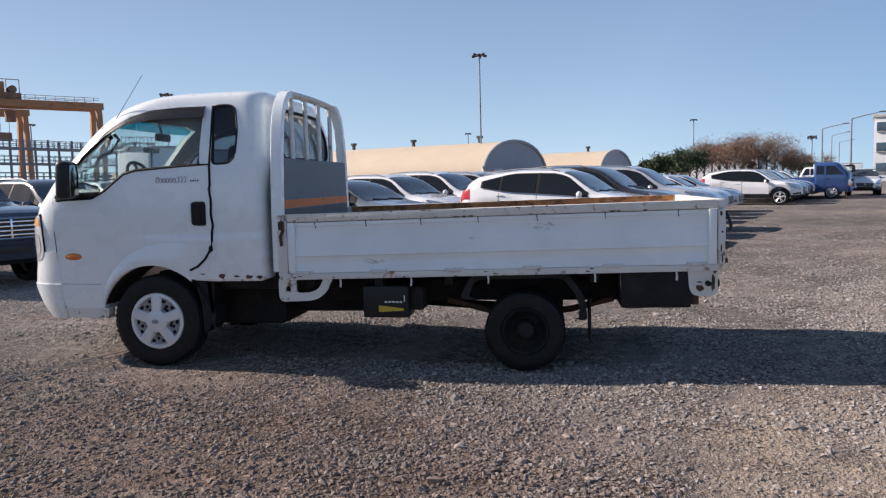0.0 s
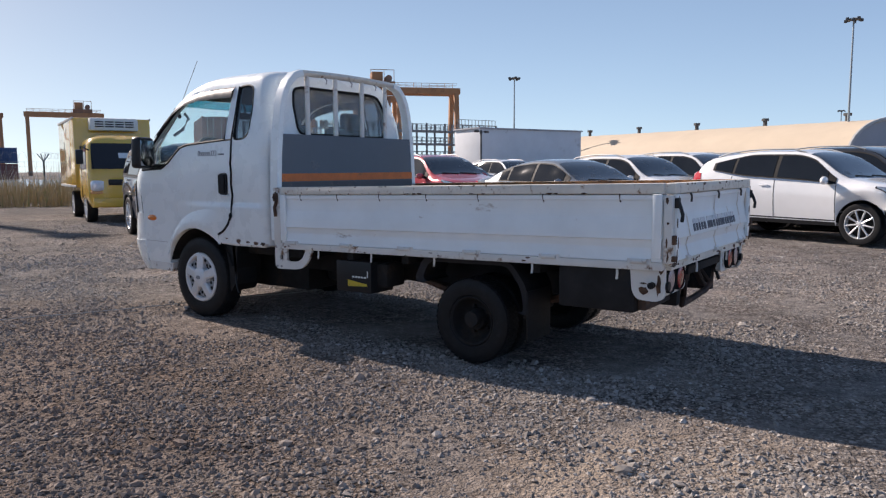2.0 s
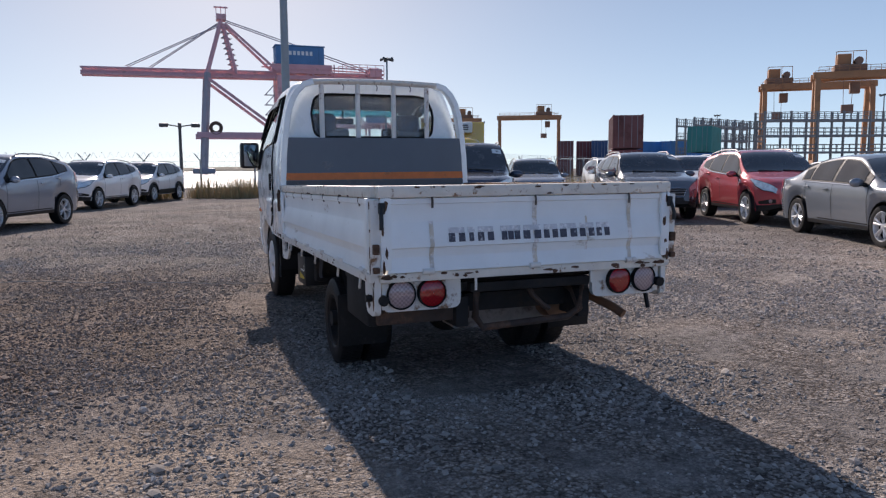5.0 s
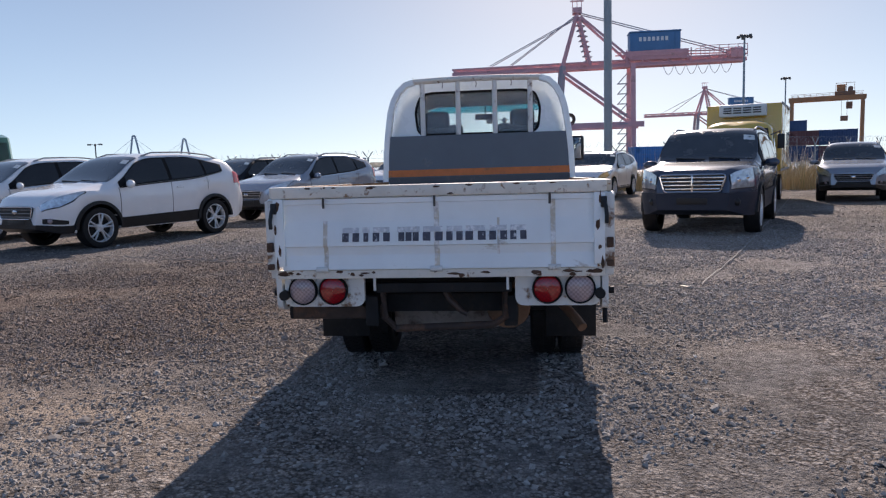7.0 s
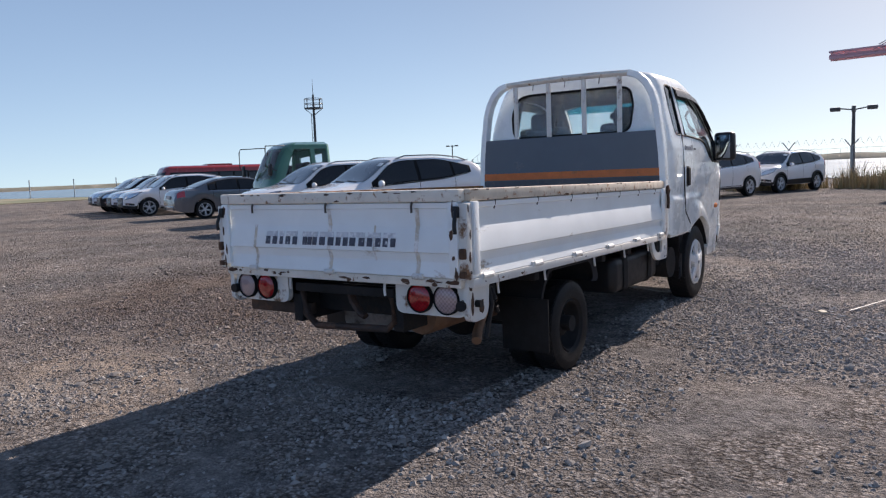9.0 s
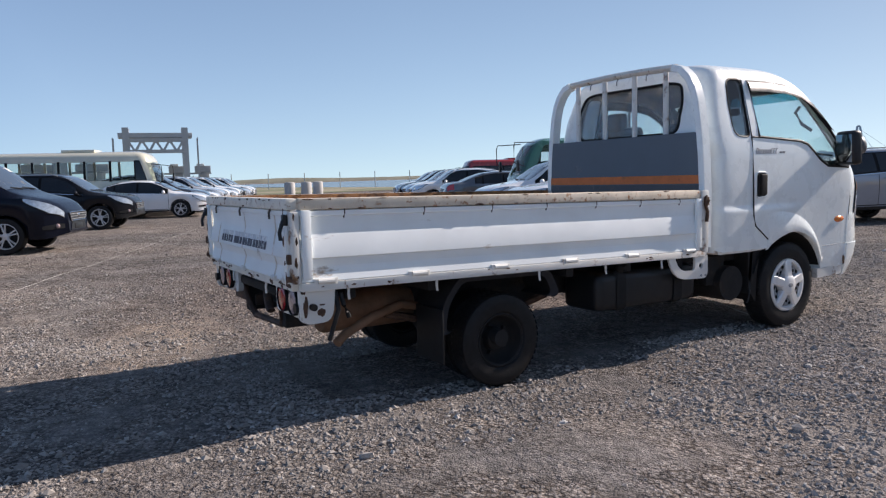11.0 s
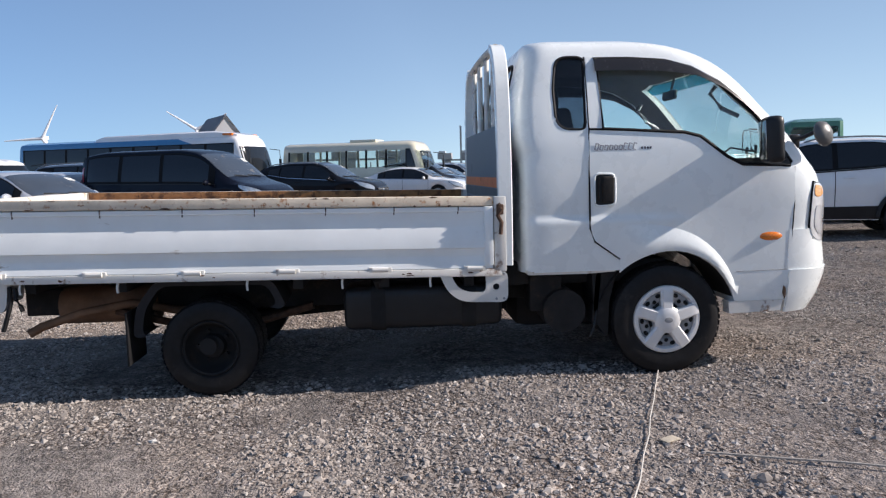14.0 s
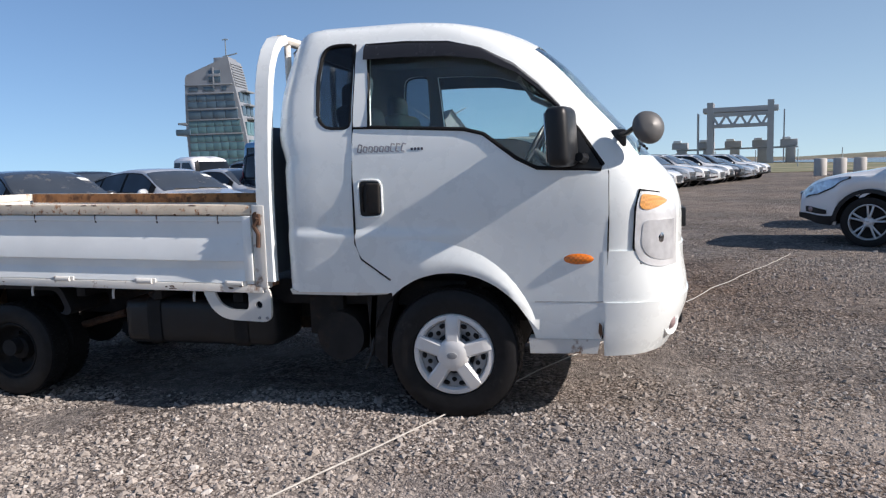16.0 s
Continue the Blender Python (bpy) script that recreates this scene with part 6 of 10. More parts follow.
class CarShape:
    """The skin of a car: across() gives points of its half section at a station."""
    def __init__(self, k):
        self.k = k
        self.top, self.belt = curve1(k["top"]), curve1(k["belt"])
        self.xr, self.xf = k["L"]
        self.roof = max(z for _, z in k["top"])

    def floor(self, x):
        k = self.k
        z = k["zb"]
        for c in (-k["wb"] / 2, k["wb"] / 2):
            d = (k["r"] + 0.055) ** 2 - (x - c) ** 2
            if d > 0:
                z = max(z, k["r"] + math.sqrt(d))
        e = min(1.0, (x - self.xr) / 0.35, (self.xf - x) / 0.35)
        return max(z, k["zb"] + 0.10 * max(0.0, 1 - e) ** 2)

    def width(self, x):
        k = self.k
        t = max(0.0, (x - (self.xf - 0.75)) / 0.75)
        u = max(0.0, ((self.xr + 0.55) - x) / 0.55)
        flare = 0.012 * sum(math.exp(-((x - c) / 0.42) ** 2) for c in (-k["wb"] / 2, k["wb"] / 2))
        return k["w"] * (1 - 0.40 * t ** 2.6 - 0.17 * u ** 2.6) - 0.012 + flare

    def section(self, x, s):
        """s: 0 sill, 1 belt, 2 roof edge, 3 middle of the roof."""
        w, zt, zb = self.width(x), self.top(x), self.floor(x)
        cab = min(1.0, max(0.0, (zt - self.belt(x) - 0.02) / (self.roof - self.belt(x) - 0.05)))
        zs = min(self.belt(x), zt - 0.045)
        we = (0.86 - 0.03 * (1 - cab)) * w * (1 - cab) + (w * 0.98 - (w * 0.98 - self.k["roof_w"]) * cab ** 1.0) * cab
        ze = zt - 0.022 - 0.035 * cab
        if s <= 1:
            y = w * (0.945 + 0.055 * math.sin(min(1.0, s * 1.5) * math.pi / 2) - 0.03 * max(0.0, (s - 0.62) / 0.38) ** 2)
            crease = 0.010 * math.exp(-((s - 0.72) / 0.05) ** 2)
            return y + crease, zb + (zs - zb) * s
        if s <= 2:
            t = s - 1
            ys = w * 0.970
            return ys + (we - ys) * t + 0.018 * math.sin(t * math.pi) * cab, zs + (ze - zs) * t
        t = s - 2
        return we * math.cos(t * math.pi / 2) ** 0.8 if t < 1 else 0.0, ze + (zt - ze) * math.sin(t * math.pi / 2)

    def point(self, x, s, side, off=0.0):
        y, z = self.section(x, s)
        y1, z1 = self.section(x, min(3.0, s + 0.02))
        y0, z0 = self.section(x, max(0.0, s - 0.02))
        n = Vector((0, z1 - z0, -(y1 - y0)))
        n = n.normalized() if n.length > 1e-6 else Vector((0, 0, 1))
        xn = 0.0
        if off and x > self.xf - 0.8:
            xn = 0.5
        return Vector((x + xn * off, side * (y + n.y * off), z + n.z * off))


def car_patch(sh, xs, ss, side, off=0.006):
    """A thin skin piece between stations xs and heights ss."""
    bm = bmesh.new()
    grid = [[bm.verts.new(sh.point(x, s if not callable(s) else s(x), side, off)) for s in ss] for x in xs]
    for a, b in zip(grid, grid[1:]):
        for j in range(len(ss) - 1):
            f = (a[j], a[j + 1], b[j + 1], b[j])
            bm.faces.new(f if side > 0 else f[::-1])
    return bm


def steps(a, b, n):
    return [a + (b - a) * i / n for i in range(n + 1)]


def car_wheel_meshes():
    bm = bmesh.new()
    lathe(bm, tyre_profile(1.0, 0.66, 0.70), 30)
    tyre = link_mesh("tyre", bm, rubber)
    out = {}
    for style, n in (("split", 5), ("multi", 9)):
        bm = bmesh.new()
        lathe(bm, [(0.71, 0.27), (0.73, 0.31), (0.69, 0.32), (0.66, 0.27), (0.65, -0.1)], 30)
        lathe(bm, [(0.20, 0.10), (0.19, 0.24), (0.12, 0.27), (0.001, 0.275)], 18)
        for i in range(n):
            for d in ((-0.13, 0.13) if style == "split" else (0.0,)):
                k = 2 * math.pi * i / n
                a0, a1 = k + d * 0.8, k + d * 1.25
                p0, p1 = Vector((0.12 * math.cos(a0), 0.22, 0.12 * math.sin(a0))), Vector((0.67 * math.cos(a1), 0.27, 0.67 * math.sin(a1)))
                m, ln = frame_to(p0, p1)
                tube(bm, [p0, p0.lerp(p1, 0.5) + Vector((0, 0.02, 0)), p1], 0.055, 6, flat=0.8)
        rim = link_mesh("rim", bm, alloy)
        bm = bmesh.new()
        lathe(bm, [(0.66, 0.06), (0.001, 0.06)], 24)
        disc = link_mesh("brake_disc", bm, chassis_black)
        out[style] = (tyre.data, rim.data, disc.data)
        for o in (rim, disc):
            bpy.data.objects.remove(o)
    bpy.data.objects.remove(tyre)
    return out


WHEEL_MESH = car_wheel_meshes()


def car_wheel(parent, style, x, y, r):
    t, rim, disc = WHEEL_MESH[style]
    w = new("wheel", t)
    w.parent = parent
    w.matrix_basis = pose(x, y, r, 0, 37 * x, 0 if y > 0 else 180) @ Matrix.Diagonal((r, r, r, 1))
    for nm, me in (("rim", rim), ("brake_disc", disc)):
        o = new(nm, me)
        o.parent = w
    return w


def make_car(kind, cladding=False, style="split"):
    """Build one car of a kind, with all its parts, at the origin; the front is +x."""
    k = CARS[kind]
    sh = CarShape(k)
    root = new("car")
    white = PAINT["white"]
    xs = sorted(set([round(x, 3) for x in steps(sh.xr, sh.xf, 34)] + [round(c + d, 3) for c in (-k["wb"] / 2, k["wb"] / 2) for d in (-0.41, -0.39, -0.33, -0.24, -0.12, 0, 0.12, 0.24, 0.33, 0.39, 0.41)] + [p[0] for p in k["top"]]))
    ss = steps(0, 1, 9) + steps(1, 2, 5)[1:] + steps(2, 3, 5)[1:]
    rings = []
    for x in xs:
        left = [sh.point(x, s, 1) for s in ss]
        right = [sh.point(x, s, -1) for s in ss[:-1]]
        rings.append([Vector((x, 0.6 * k["w"], sh.floor(x)))] + left + right[::-1] + [Vector((x, -0.6 * k["w"], sh.floor(x)))])
    bm = skin(bmesh.new(), rings)
    # round the nose and the tail in side view
    for v in bm.verts:
        if v.co.x > sh.xf - 0.02:
            v.co.x += 0.05 - 0.35 * (v.co.z - 0.5) ** 2
        if v.co.x < sh.xr + 0.02:
            v.co.x -= 0.04 - 0.3 * (v.co.z - 0.6) ** 2
    part("body", bm, white, root, "", 34)
    # dark underbody, closes the wheel arches
    bm = bmesh.new()
    box(bm, (0, 0, k["zb"] + 0.16), (sh.xf - sh.xr - 0.7, k["w"] * 1.55, 0.30), 0.05)
    part("underbody", bm, chassis_black, root)
    for c in (-k["wb"] / 2, k["wb"] / 2):
        for s in (1, -1):
            bm = bmesh.new()
            lathe(bm, [(k["r"] + 0.052, s * (k["w"] - 0.03)), (k["r"] + 0.05, s * (k["w"] - 0.30))], 24, Matrix.Translation((c, 0, k["r"])))
            for v in [v for v in bm.verts if v.co.z < k["zb"] - 0.02]:
                bm.verts.remove(v)
            part("arch_liner", bm, chassis_black, root)
            if cladding:
                rings = []
                for i in range(15):
                    a = math.pi * i / 14
                    x, z = c + (k["r"] + 0.055) * math.cos(a), k["r"] + (k["r"] + 0.055) * math.sin(a)
                    x2, z2 = c + (k["r"] + 0.11) * math.cos(a), k["r"] + (k["r"] + 0.11) * math.sin(a)
                    w = sh.width(min(max(x, sh.xr + 0.05), sh.xf - 0.05))
                    rings.append([Vector((x, s * (w + 0.012), max(k["zb"], z))), Vector((x2, s * (w + 0.008), max(k["zb"], z2))), Vector((x2, s * (w - 0.05), max(k["zb"], z2))), Vector((x, s * (w - 0.05), max(k["zb"], z)))])
                part("arch_trim", skin(bmesh.new(), rings), black_plastic, root)
    # glass
    a, b = k["front_glass"]
    bm = bmesh.new()
    grid = []
    for x in steps(a, b, 10):
        row = [sh.point(x, s, 1, 0.007) for s in steps(2.13, 3.0, 6)] + [sh.point(x, s, -1, 0.007) for s in steps(3.0, 2.13, 6)[1:]]
        grid.append([bm.verts.new(p) for p in row])
    for g0, g1 in zip(grid, grid[1:]):
        for j in range(len(g0) - 1):
            bm.faces.new((g0[j], g0[j + 1], g1[j + 1], g1[j]))
    ws = part("windshield", bm, windshield_glass, root)
    bm = bmesh.new()
    mid = sh.point(a + 0.16, 2.55, 1, 0.0105)
    p1 = sh.point(a + 0.27, 2.55, 1, 0.0105)
    p2 = sh.point(a + 0.27, 2.25, 1, 0.0105)
    p3 = sh.point(a + 0.16, 2.25, 1, 0.0105)
    bm.faces.new([bm.verts.new(p) for p in (mid, p3, p2, p1)])
    part("windshield_paper", bm, paper_white, ws, "white sale paper behind the glass", 0)
    bm = bmesh.new()
    for y0, y1 in ((0.55, 0.05), (-0.02, -0.5)):
        tube(bm, [Vector((b + 0.02, y0, sh.top(b) + 0.0)), Vector((b - 0.03, y1, sh.top(b - 0.03) + 0.012))], 0.010, 5)
    part("wiper", bm, black_plastic, root)
    a, b = k["rear_glass"]
    bm = bmesh.new()
    grid = []
    for x in steps(a, b, 7):
        row = [sh.point(x, s, 1, 0.007) for s in steps(2.1, 3.0, 6)] + [sh.point(x, s, -1, 0.007) for s in steps(3.0, 2.1, 6)[1:]]
        grid.append([bm.verts.new(p) for p in row])
    for g0, g1 in zip(grid, grid[1:]):
        for j in range(len(g0) - 1):
            bm.faces.new((g0[j], g0[j + 1], g1[j + 1], g1[j]))
    part("rear_window", bm, car_glass, root)
    for s in (1, -1):
        # the side glass narrows towards the tail on the compact suvs
        taper = 1.0 if kind == "suv" else 0.0

        def glass_s(v, lo, hi):
            def f(x):
                t = taper * max(0.0, (-0.80 - x) / 0.80) ** 1.6
                g = 0.35 * taper * max(0.0, (x - 0.35) / 0.5) ** 1.5
                a, b = lo + 0.16 * t, hi - 0.26 * t - g
                return a + (b - a) * v
            return f
        band = car_patch(sh, steps(k["side"][0][0] - 0.05, k["side"][-1][1] + 0.16, 22), [glass_s(v, 1.05, 1.93) for v in steps(0, 1, 5)], s, 0.009)
        part("window_frame", band, seal_black, root)
        for i, (x0, x1) in enumerate(k["side"]):
            part("side_window", car_patch(sh, steps(x0, x1, 8), [glass_s(v, 1.10, 1.88) for v in steps(0, 1, 5)] if i or kind in ("van", "suv") else steps(1.14, 1.74, 5), s, 0.014), car_glass, root)
        strip = car_patch(sh, steps(k["side"][0][0], k["side"][-1][1] + 0.2, 16), [glass_s(0.0, 1.0, 1.93), glass_s(0.0, 1.04, 1.93)], s, 0.010)
        part("belt_trim", strip, chrome if not cladding and kind != "van" else black_plastic, root)
        # doors' seams and handles
        cuts = [k["side"][1][1] + 0.04, k["side"][2][1] + 0.17, k["side"][0][1] + 0.02]
        for j, c in enumerate(cuts):
            if kind == "sedan" and j == 2:
                c -= 0.12
            part("door_seam", car_patch(sh, [c - 0.006, c + 0.006], steps(0.12 if j != 2 else 0.45, 0.99, 8), s, 0.003), seal_black, root)
        part("door_seam", car_patch(sh, steps(cuts[2] + 0.32, cuts[1], 10), [0.115, 0.14], s, 0.003), seal_black, root)
        for c in (cuts[0] - 0.20 if kind != "van" else cuts[0] - 0.12, cuts[0] + 0.16 - 1.05 + 0.02):
            bm = bmesh.new()
            p = sh.point(c, 0.86, s, 0.016)
            box(bm, p, (0.17, 0.022, 0.028), 0.008)
            part("door_handle", bm, white, root)
        if cladding:
            part("side_cladding", car_patch(sh, steps(-k["wb"] / 2 + k["r"] + 0.06, k["wb"] / 2 - k["r"] - 0.06, 14), [0.02, 0.1, 0.2, 0.28] if kind != "tall_suv" else [0.02, 0.15, 0.3, 0.44], s, 0.014), black_plastic if kind != "tall_suv" else cladding_dark, root)
        else:
            part("sill_trim", car_patch(sh, steps(-k["wb"] / 2 + k["r"] + 0.07, k["wb"] / 2 - k["r"] - 0.07, 12), [0.0, 0.05, 0.09], s, 0.008), black_plastic, root)
        # mirror
        mx = k["side"][-1][1] + 0.02
        bm = bmesh.new()
        p = sh.point(mx, 1.08, s, 0.13)
        bmesh.ops.create_uvsphere(bm, u_segments=14, v_segments=8, radius=1, matrix=Matrix.Translation(p) @ Matrix.Rotation(radians(-15 * s), 4, "Z") @ Matrix.Diagonal((0.065, 0.13, 0.075, 1)))
        mir = part("door_mirror", bm, white, root)
        bm = bmesh.new()
        box(bm, sh.point(mx + 0.02, 1.04, s, 0.04), (0.08, 0.12, 0.03), 0.01)
        part("mirror_foot", bm, black_plastic, mir)
        # lamps
        tall = kind == "tall_suv"
        la, lb, l0, l1 = (sh.xf - 0.36, sh.xf - 0.01, 0.60, 1.0) if tall else ((sh.xf - 0.62, sh.xf - 0.015, 0.72, 0.985) if kind != "sedan" else (sh.xf - 0.52, sh.xf - 0.015, 0.64, 0.98))

        def lamp_shape(grow, off):
            bm = bmesh.new()
            n = 9
            grid = []
            for i in range(n + 1):
                t = i / n
                x = la - grow + (lb + grow * 0.4 - la + grow) * t
                lo = l1 - (l1 - l0) * (1.0 if tall else (0.30 + 0.70 * min(1, 1.5 * t) - 0.12 * max(0, t - 0.7) / 0.3)) - grow * 0.9
                grid.append([bm.verts.new(sh.point(x, q, s, off)) for q in steps(lo, min(1.0, l1 + grow * 0.2), 5)])
            for g0, g1 in zip(grid, grid[1:]):
                for j in range(5):
                    f = (g0[j], g0[j + 1], g1[j + 1], g1[j])
                    bm.faces.new(f if s > 0 else f[::-1])
            return bm
        hs = part("headlight", lamp_shape(0.025, 0.006), seal_black, root)
        part("lamp_cover", lamp_shape(0.0, 0.012), car_lamp, hs, "clear lamp cover")
        for dx, q in ((0.36, 0.55), (0.72, 0.5)):
            p = sh.point(la + (lb - la) * dx, l0 + (l1 - l0) * q, s, -0.036 if not tall else -0.03)
            bm = bmesh.new()
            bmesh.ops.create_uvsphere(bm, u_segments=14, v_segments=7, radius=0.062 if tall else 0.05, matrix=Matrix.Translation(p))
            part("lamp_bowl", bm, chrome, hs)
        tail_s = (0.78, 1.25) if kind in ("suv", "tall_suv") else ((0.75, 1.7) if kind == "van" else (0.72, 0.99))
        part("taillight", car_patch(sh, steps(sh.xr + 0.05, sh.xr + ({"suv": 0.34, "sedan": 0.30}.get(kind, 0.16)), 6), steps(*tail_s, 4), s, 0.008), tail_red, root)
        # fog lamp recess
        if not tall:
            fg = part("fog_lamp_surround", car_patch(sh, steps(sh.xf - 0.34, sh.xf - 0.02, 6), [(lambda x, v=v: 0.24 + 0.20 * v * (0.45 + 0.55 * (x - sh.xf + 0.34) / 0.32)) for v in (0, 0.33, 0.66, 1.0)], s, 0.010), black_plastic, root)
            p = sh.point(sh.xf - 0.12, 0.33, s, -0.02)
        else:
            p = sh.point(sh.xf - 0.10, 0.26, s, -0.012)
            bm = bmesh.new()
            bmesh.ops.create_uvsphere(bm, u_segments=14, v_segments=8, radius=0.065, matrix=Matrix.Translation(p))
            fg = part("fog_lamp_surround", bm, black_plastic, root)
        bm = bmesh.new()
        bmesh.ops.create_uvsphere(bm, u_segments=12, v_segments=6, radius=0.045, matrix=Matrix.Translation(p + Vector((0.014, s * 0.012, 0))))
        part("fog_lamp", bm, lamp_clear, fg)
        if k["rails"]:
            x0, x1 = k["side"][0][0] - 0.05, k["front_glass"][0] - 0.12
            pts = [sh.point(x, 2.22, s, 0.045 if 0 < i < 8 else 0.005) for i, x in enumerate(steps(x0, x1, 8))]
            part("roof_rail", tube(bmesh.new(), pts, 0.016, 6), steel_grey, root)
    # nose: grille, intake, plate; tail: plate
    hz = k["top"][-1][1]
    xg = sh.xf + 0.045
    tall = kind == "tall_suv"
    gw, gh, gt = (0.50, 0.27, 0.02) if tall else ((0.44, 0.30, 0.03) if kind == "sedan" else ((0.47, 0.20, 0.03) if kind == "suv" else (0.50, 0.17, 0.02)))
    poly = rounded([(-gw, hz - gt), (gw, hz - gt), (gw * 0.84, hz - gt - gh), (-gw * 0.84, hz - gt - gh)], 0.05)
    bm = prism(bmesh.new(), poly, "x", xg - 0.12, xg + 0.012)
    gr = part("grille", bm, black_plastic, root)
    for i in range(4 if tall else 3):
        z = hz - gt - gh * (i + 0.75) / (4.6 if tall else 3.4)
        part("grille_bar", box(bmesh.new(), (xg + 0.016, 0, z), (0.014, 2 * gw * (0.97 - 0.14 * i / 3), 0.020 if tall else 0.012), 0.003), chrome if tall else steel_grey, gr)
    part("grille_surround", tube(bmesh.new(), [(xg + 0.014, y, z) for y, z in poly], 0.016 if tall else 0.010, 6, True), chrome, gr)
    if tall:
        part("grille_bar", box(bmesh.new(), (xg + 0.018, 0, hz - gt - gh * 0.5), (0.016, 0.03, gh), 0.003), chrome, gr)
    bm = bmesh.new()
    bmesh.ops.create_uvsphere(bm, u_segments=14, v_segments=8, radius=0.01 if tall else 1, matrix=Matrix.Translation((xg + 0.024, 0, hz - gt - gh * 0.42)) @ Matrix.Diagonal((0.012, 0.07, 0.04, 1)))
    part("maker_badge", bm, chrome, gr)
    # lower bumper, in dark plastic on the suvs
    smax = 0.50 if tall else (0.20 if k["rails"] else 0.13)
    rings = []
    for x in steps(sh.xf - 0.50, sh.xf, 6):
        qs = [smax * i / 3 for i in range(4)]
        rings.append([sh.point(x, q, 1, 0.014) for q in qs] + [sh.point(x, q, -1, 0.014) for q in qs[::-1]])
    bm = skin(bmesh.new(), rings)
    for v in bm.verts:
        if v.co.x > sh.xf - 0.02:
            v.co.x += 0.062 - 0.35 * (v.co.z - 0.5) ** 2
    part("lower_bumper", bm, cladding_dark if tall else (black_plastic if k["rails"] else white), root)
    if not tall:
        bm = prism(bmesh.new(), rounded([(-0.36, k["zb"] + 0.30), (0.36, k["zb"] + 0.30), (0.44, k["zb"] + 0.14), (-0.44, k["zb"] + 0.14)], 0.05), "x", xg - 0.14, xg + 0.010)
        part("air_intake", bm, black_plastic, root)
    bm = box(bmesh.new(), (xg + (0.03 if tall else 0.012), 0, 0.57 if tall else hz - 0.30), (0.012, 0.46, 0.10), 0.004)
    part("number_plate", bm, black_plastic, root)
    bm = box(bmesh.new(), (sh.xr - 0.05, 0, 0.80 if kind != "sedan" else 0.78), (0.02, 0.46, 0.12), 0.004)
    part("number_plate", bm, plate_white, root)
    bm = box(bmesh.new(), (sh.xr - 0.015, 0, k["zb"] + 0.17), (0.09, k["w"] * 1.3, 0.16), 0.04)
    part("rear_bumper_trim", bm, black_plastic if k["rails"] else white, root)
    for c in (-k["wb"] / 2, k["wb"] / 2):
        for s in (1, -1):
            car_wheel(root, style, c, s * (k["w"] - 0.125), k["r"])
    return root


cladding_dark = surface("cladding_dark", (0.018, 0.025, 0.042), 0.08, 4.0, 0.5, spec=0.3)
templates = {}


def park(kind, colour, wheel, at, heading, label, cladding=False, style="split", group="parked cars", size=1.0):
    """Park a car so that one wheel (FL, FR, RL, RR) touches the ground at a place."""
    k = CARS[kind]
    key = (kind, cladding, style)
    lx = size * k["wb"] / 2 * (1 if wheel[0] == "F" else -1)
    ly = size * (k["w"] - 0.05) * (1 if wheel[1] == "L" else -1)
    h = radians(heading)
    x = at[0] - (lx * math.cos(h) - ly * math.sin(h))
    y = at[1] - (lx * math.sin(h) + ly * math.cos(h))
    m = pose(x, y, 0, 0, 0, heading) @ Matrix.Diagonal((size, size, size, 1))
    if key not in templates:
        templates[key] = make_car(kind, cladding, style)
        root = templates[key]
        root.matrix_basis = m
        for o in root.children_recursive:
            if o.type == "MESH" and o.data.materials and o.data.materials[0] is PAINT["white"]:
                o.material_slots[0].link = "OBJECT"
                o.material_slots[0].material = PAINT["white"]
    else:
        root = copy_thing(templates[key], m)
    for o in root.children_recursive:
        if o.type == "MESH" and o.material_slots and o.material_slots[0].link == "OBJECT":
            o.material_slots[0].material = PAINT[colour]
    root.name = {"suv": "parked_suv", "tall_suv": "parked_suv", "sedan": "parked_sedan", "van": "parked_van"}[kind]
    return tagged(root, label, {"suv": "suv", "tall_suv": "suv", "sedan": "sedan", "van": "van"}[kind], group)


HA, HB = -21.6, 158.4
ROW = Vector((0.368, 0.930))

# along the aisle left of the truck and beyond it
park("suv", "white", "FR", (3.99, 8.66), HA, "white compact suv with tinted windows and red tail lamps", False, "multi", size=0.95)
row_cars = [("suv", "dark", "dark grey compact suv parked in the row"), ("suv", "silver", "silver family suv with black lower trim"), ("sedan", "white", "white sedan parked in the row"), ("sedan", "grey", "grey sedan parked in the row"),
            ("sedan", "white", "white sedan parked in the row"), ("sedan", "silver", "silver sedan parked in the row")]
for i, (kd, col, lab) in enumerate(row_cars):
    p = Vector((3.99, 8.66)) + ROW * (2.05 * (i + 1)) + Vector((0.35, 0)) * min(i, 1)
    if i > 1:
        p += ROW * (0.9 + 0.35 * (i - 2)) - Vector((0.93, -0.368)) * 1.1
    park(kd, col, "FR", p, HA, lab, col == "silver")
park("suv", "white", "FR", (12.93, 28.75), HA, "white suv with black wheel arches at the row's end", True)
for i, (col, kd) in enumerate((("silver", "suv"), ("dark", "suv"), ("white", "suv"), ("grey", "sedan"), ("white", "suv"))):
    park(kd, col, "FR", Vector((13.95, 31.2)) + ROW * 2.3 * i, HA, "%s %s in the far part of the row" % (col, kd))
park("suv", "white", "FL", (22.2, 41.2), -108, "white suv facing the lot's far end")
park("sedan", "grey", "RR", (-3.2, 9.33), HA, "grey executive sedan with alloy wheels")
park("suv", "white", "FR", (-0.1, 10.8), HA, "white suv with a paper in its windshield", False, "multi")
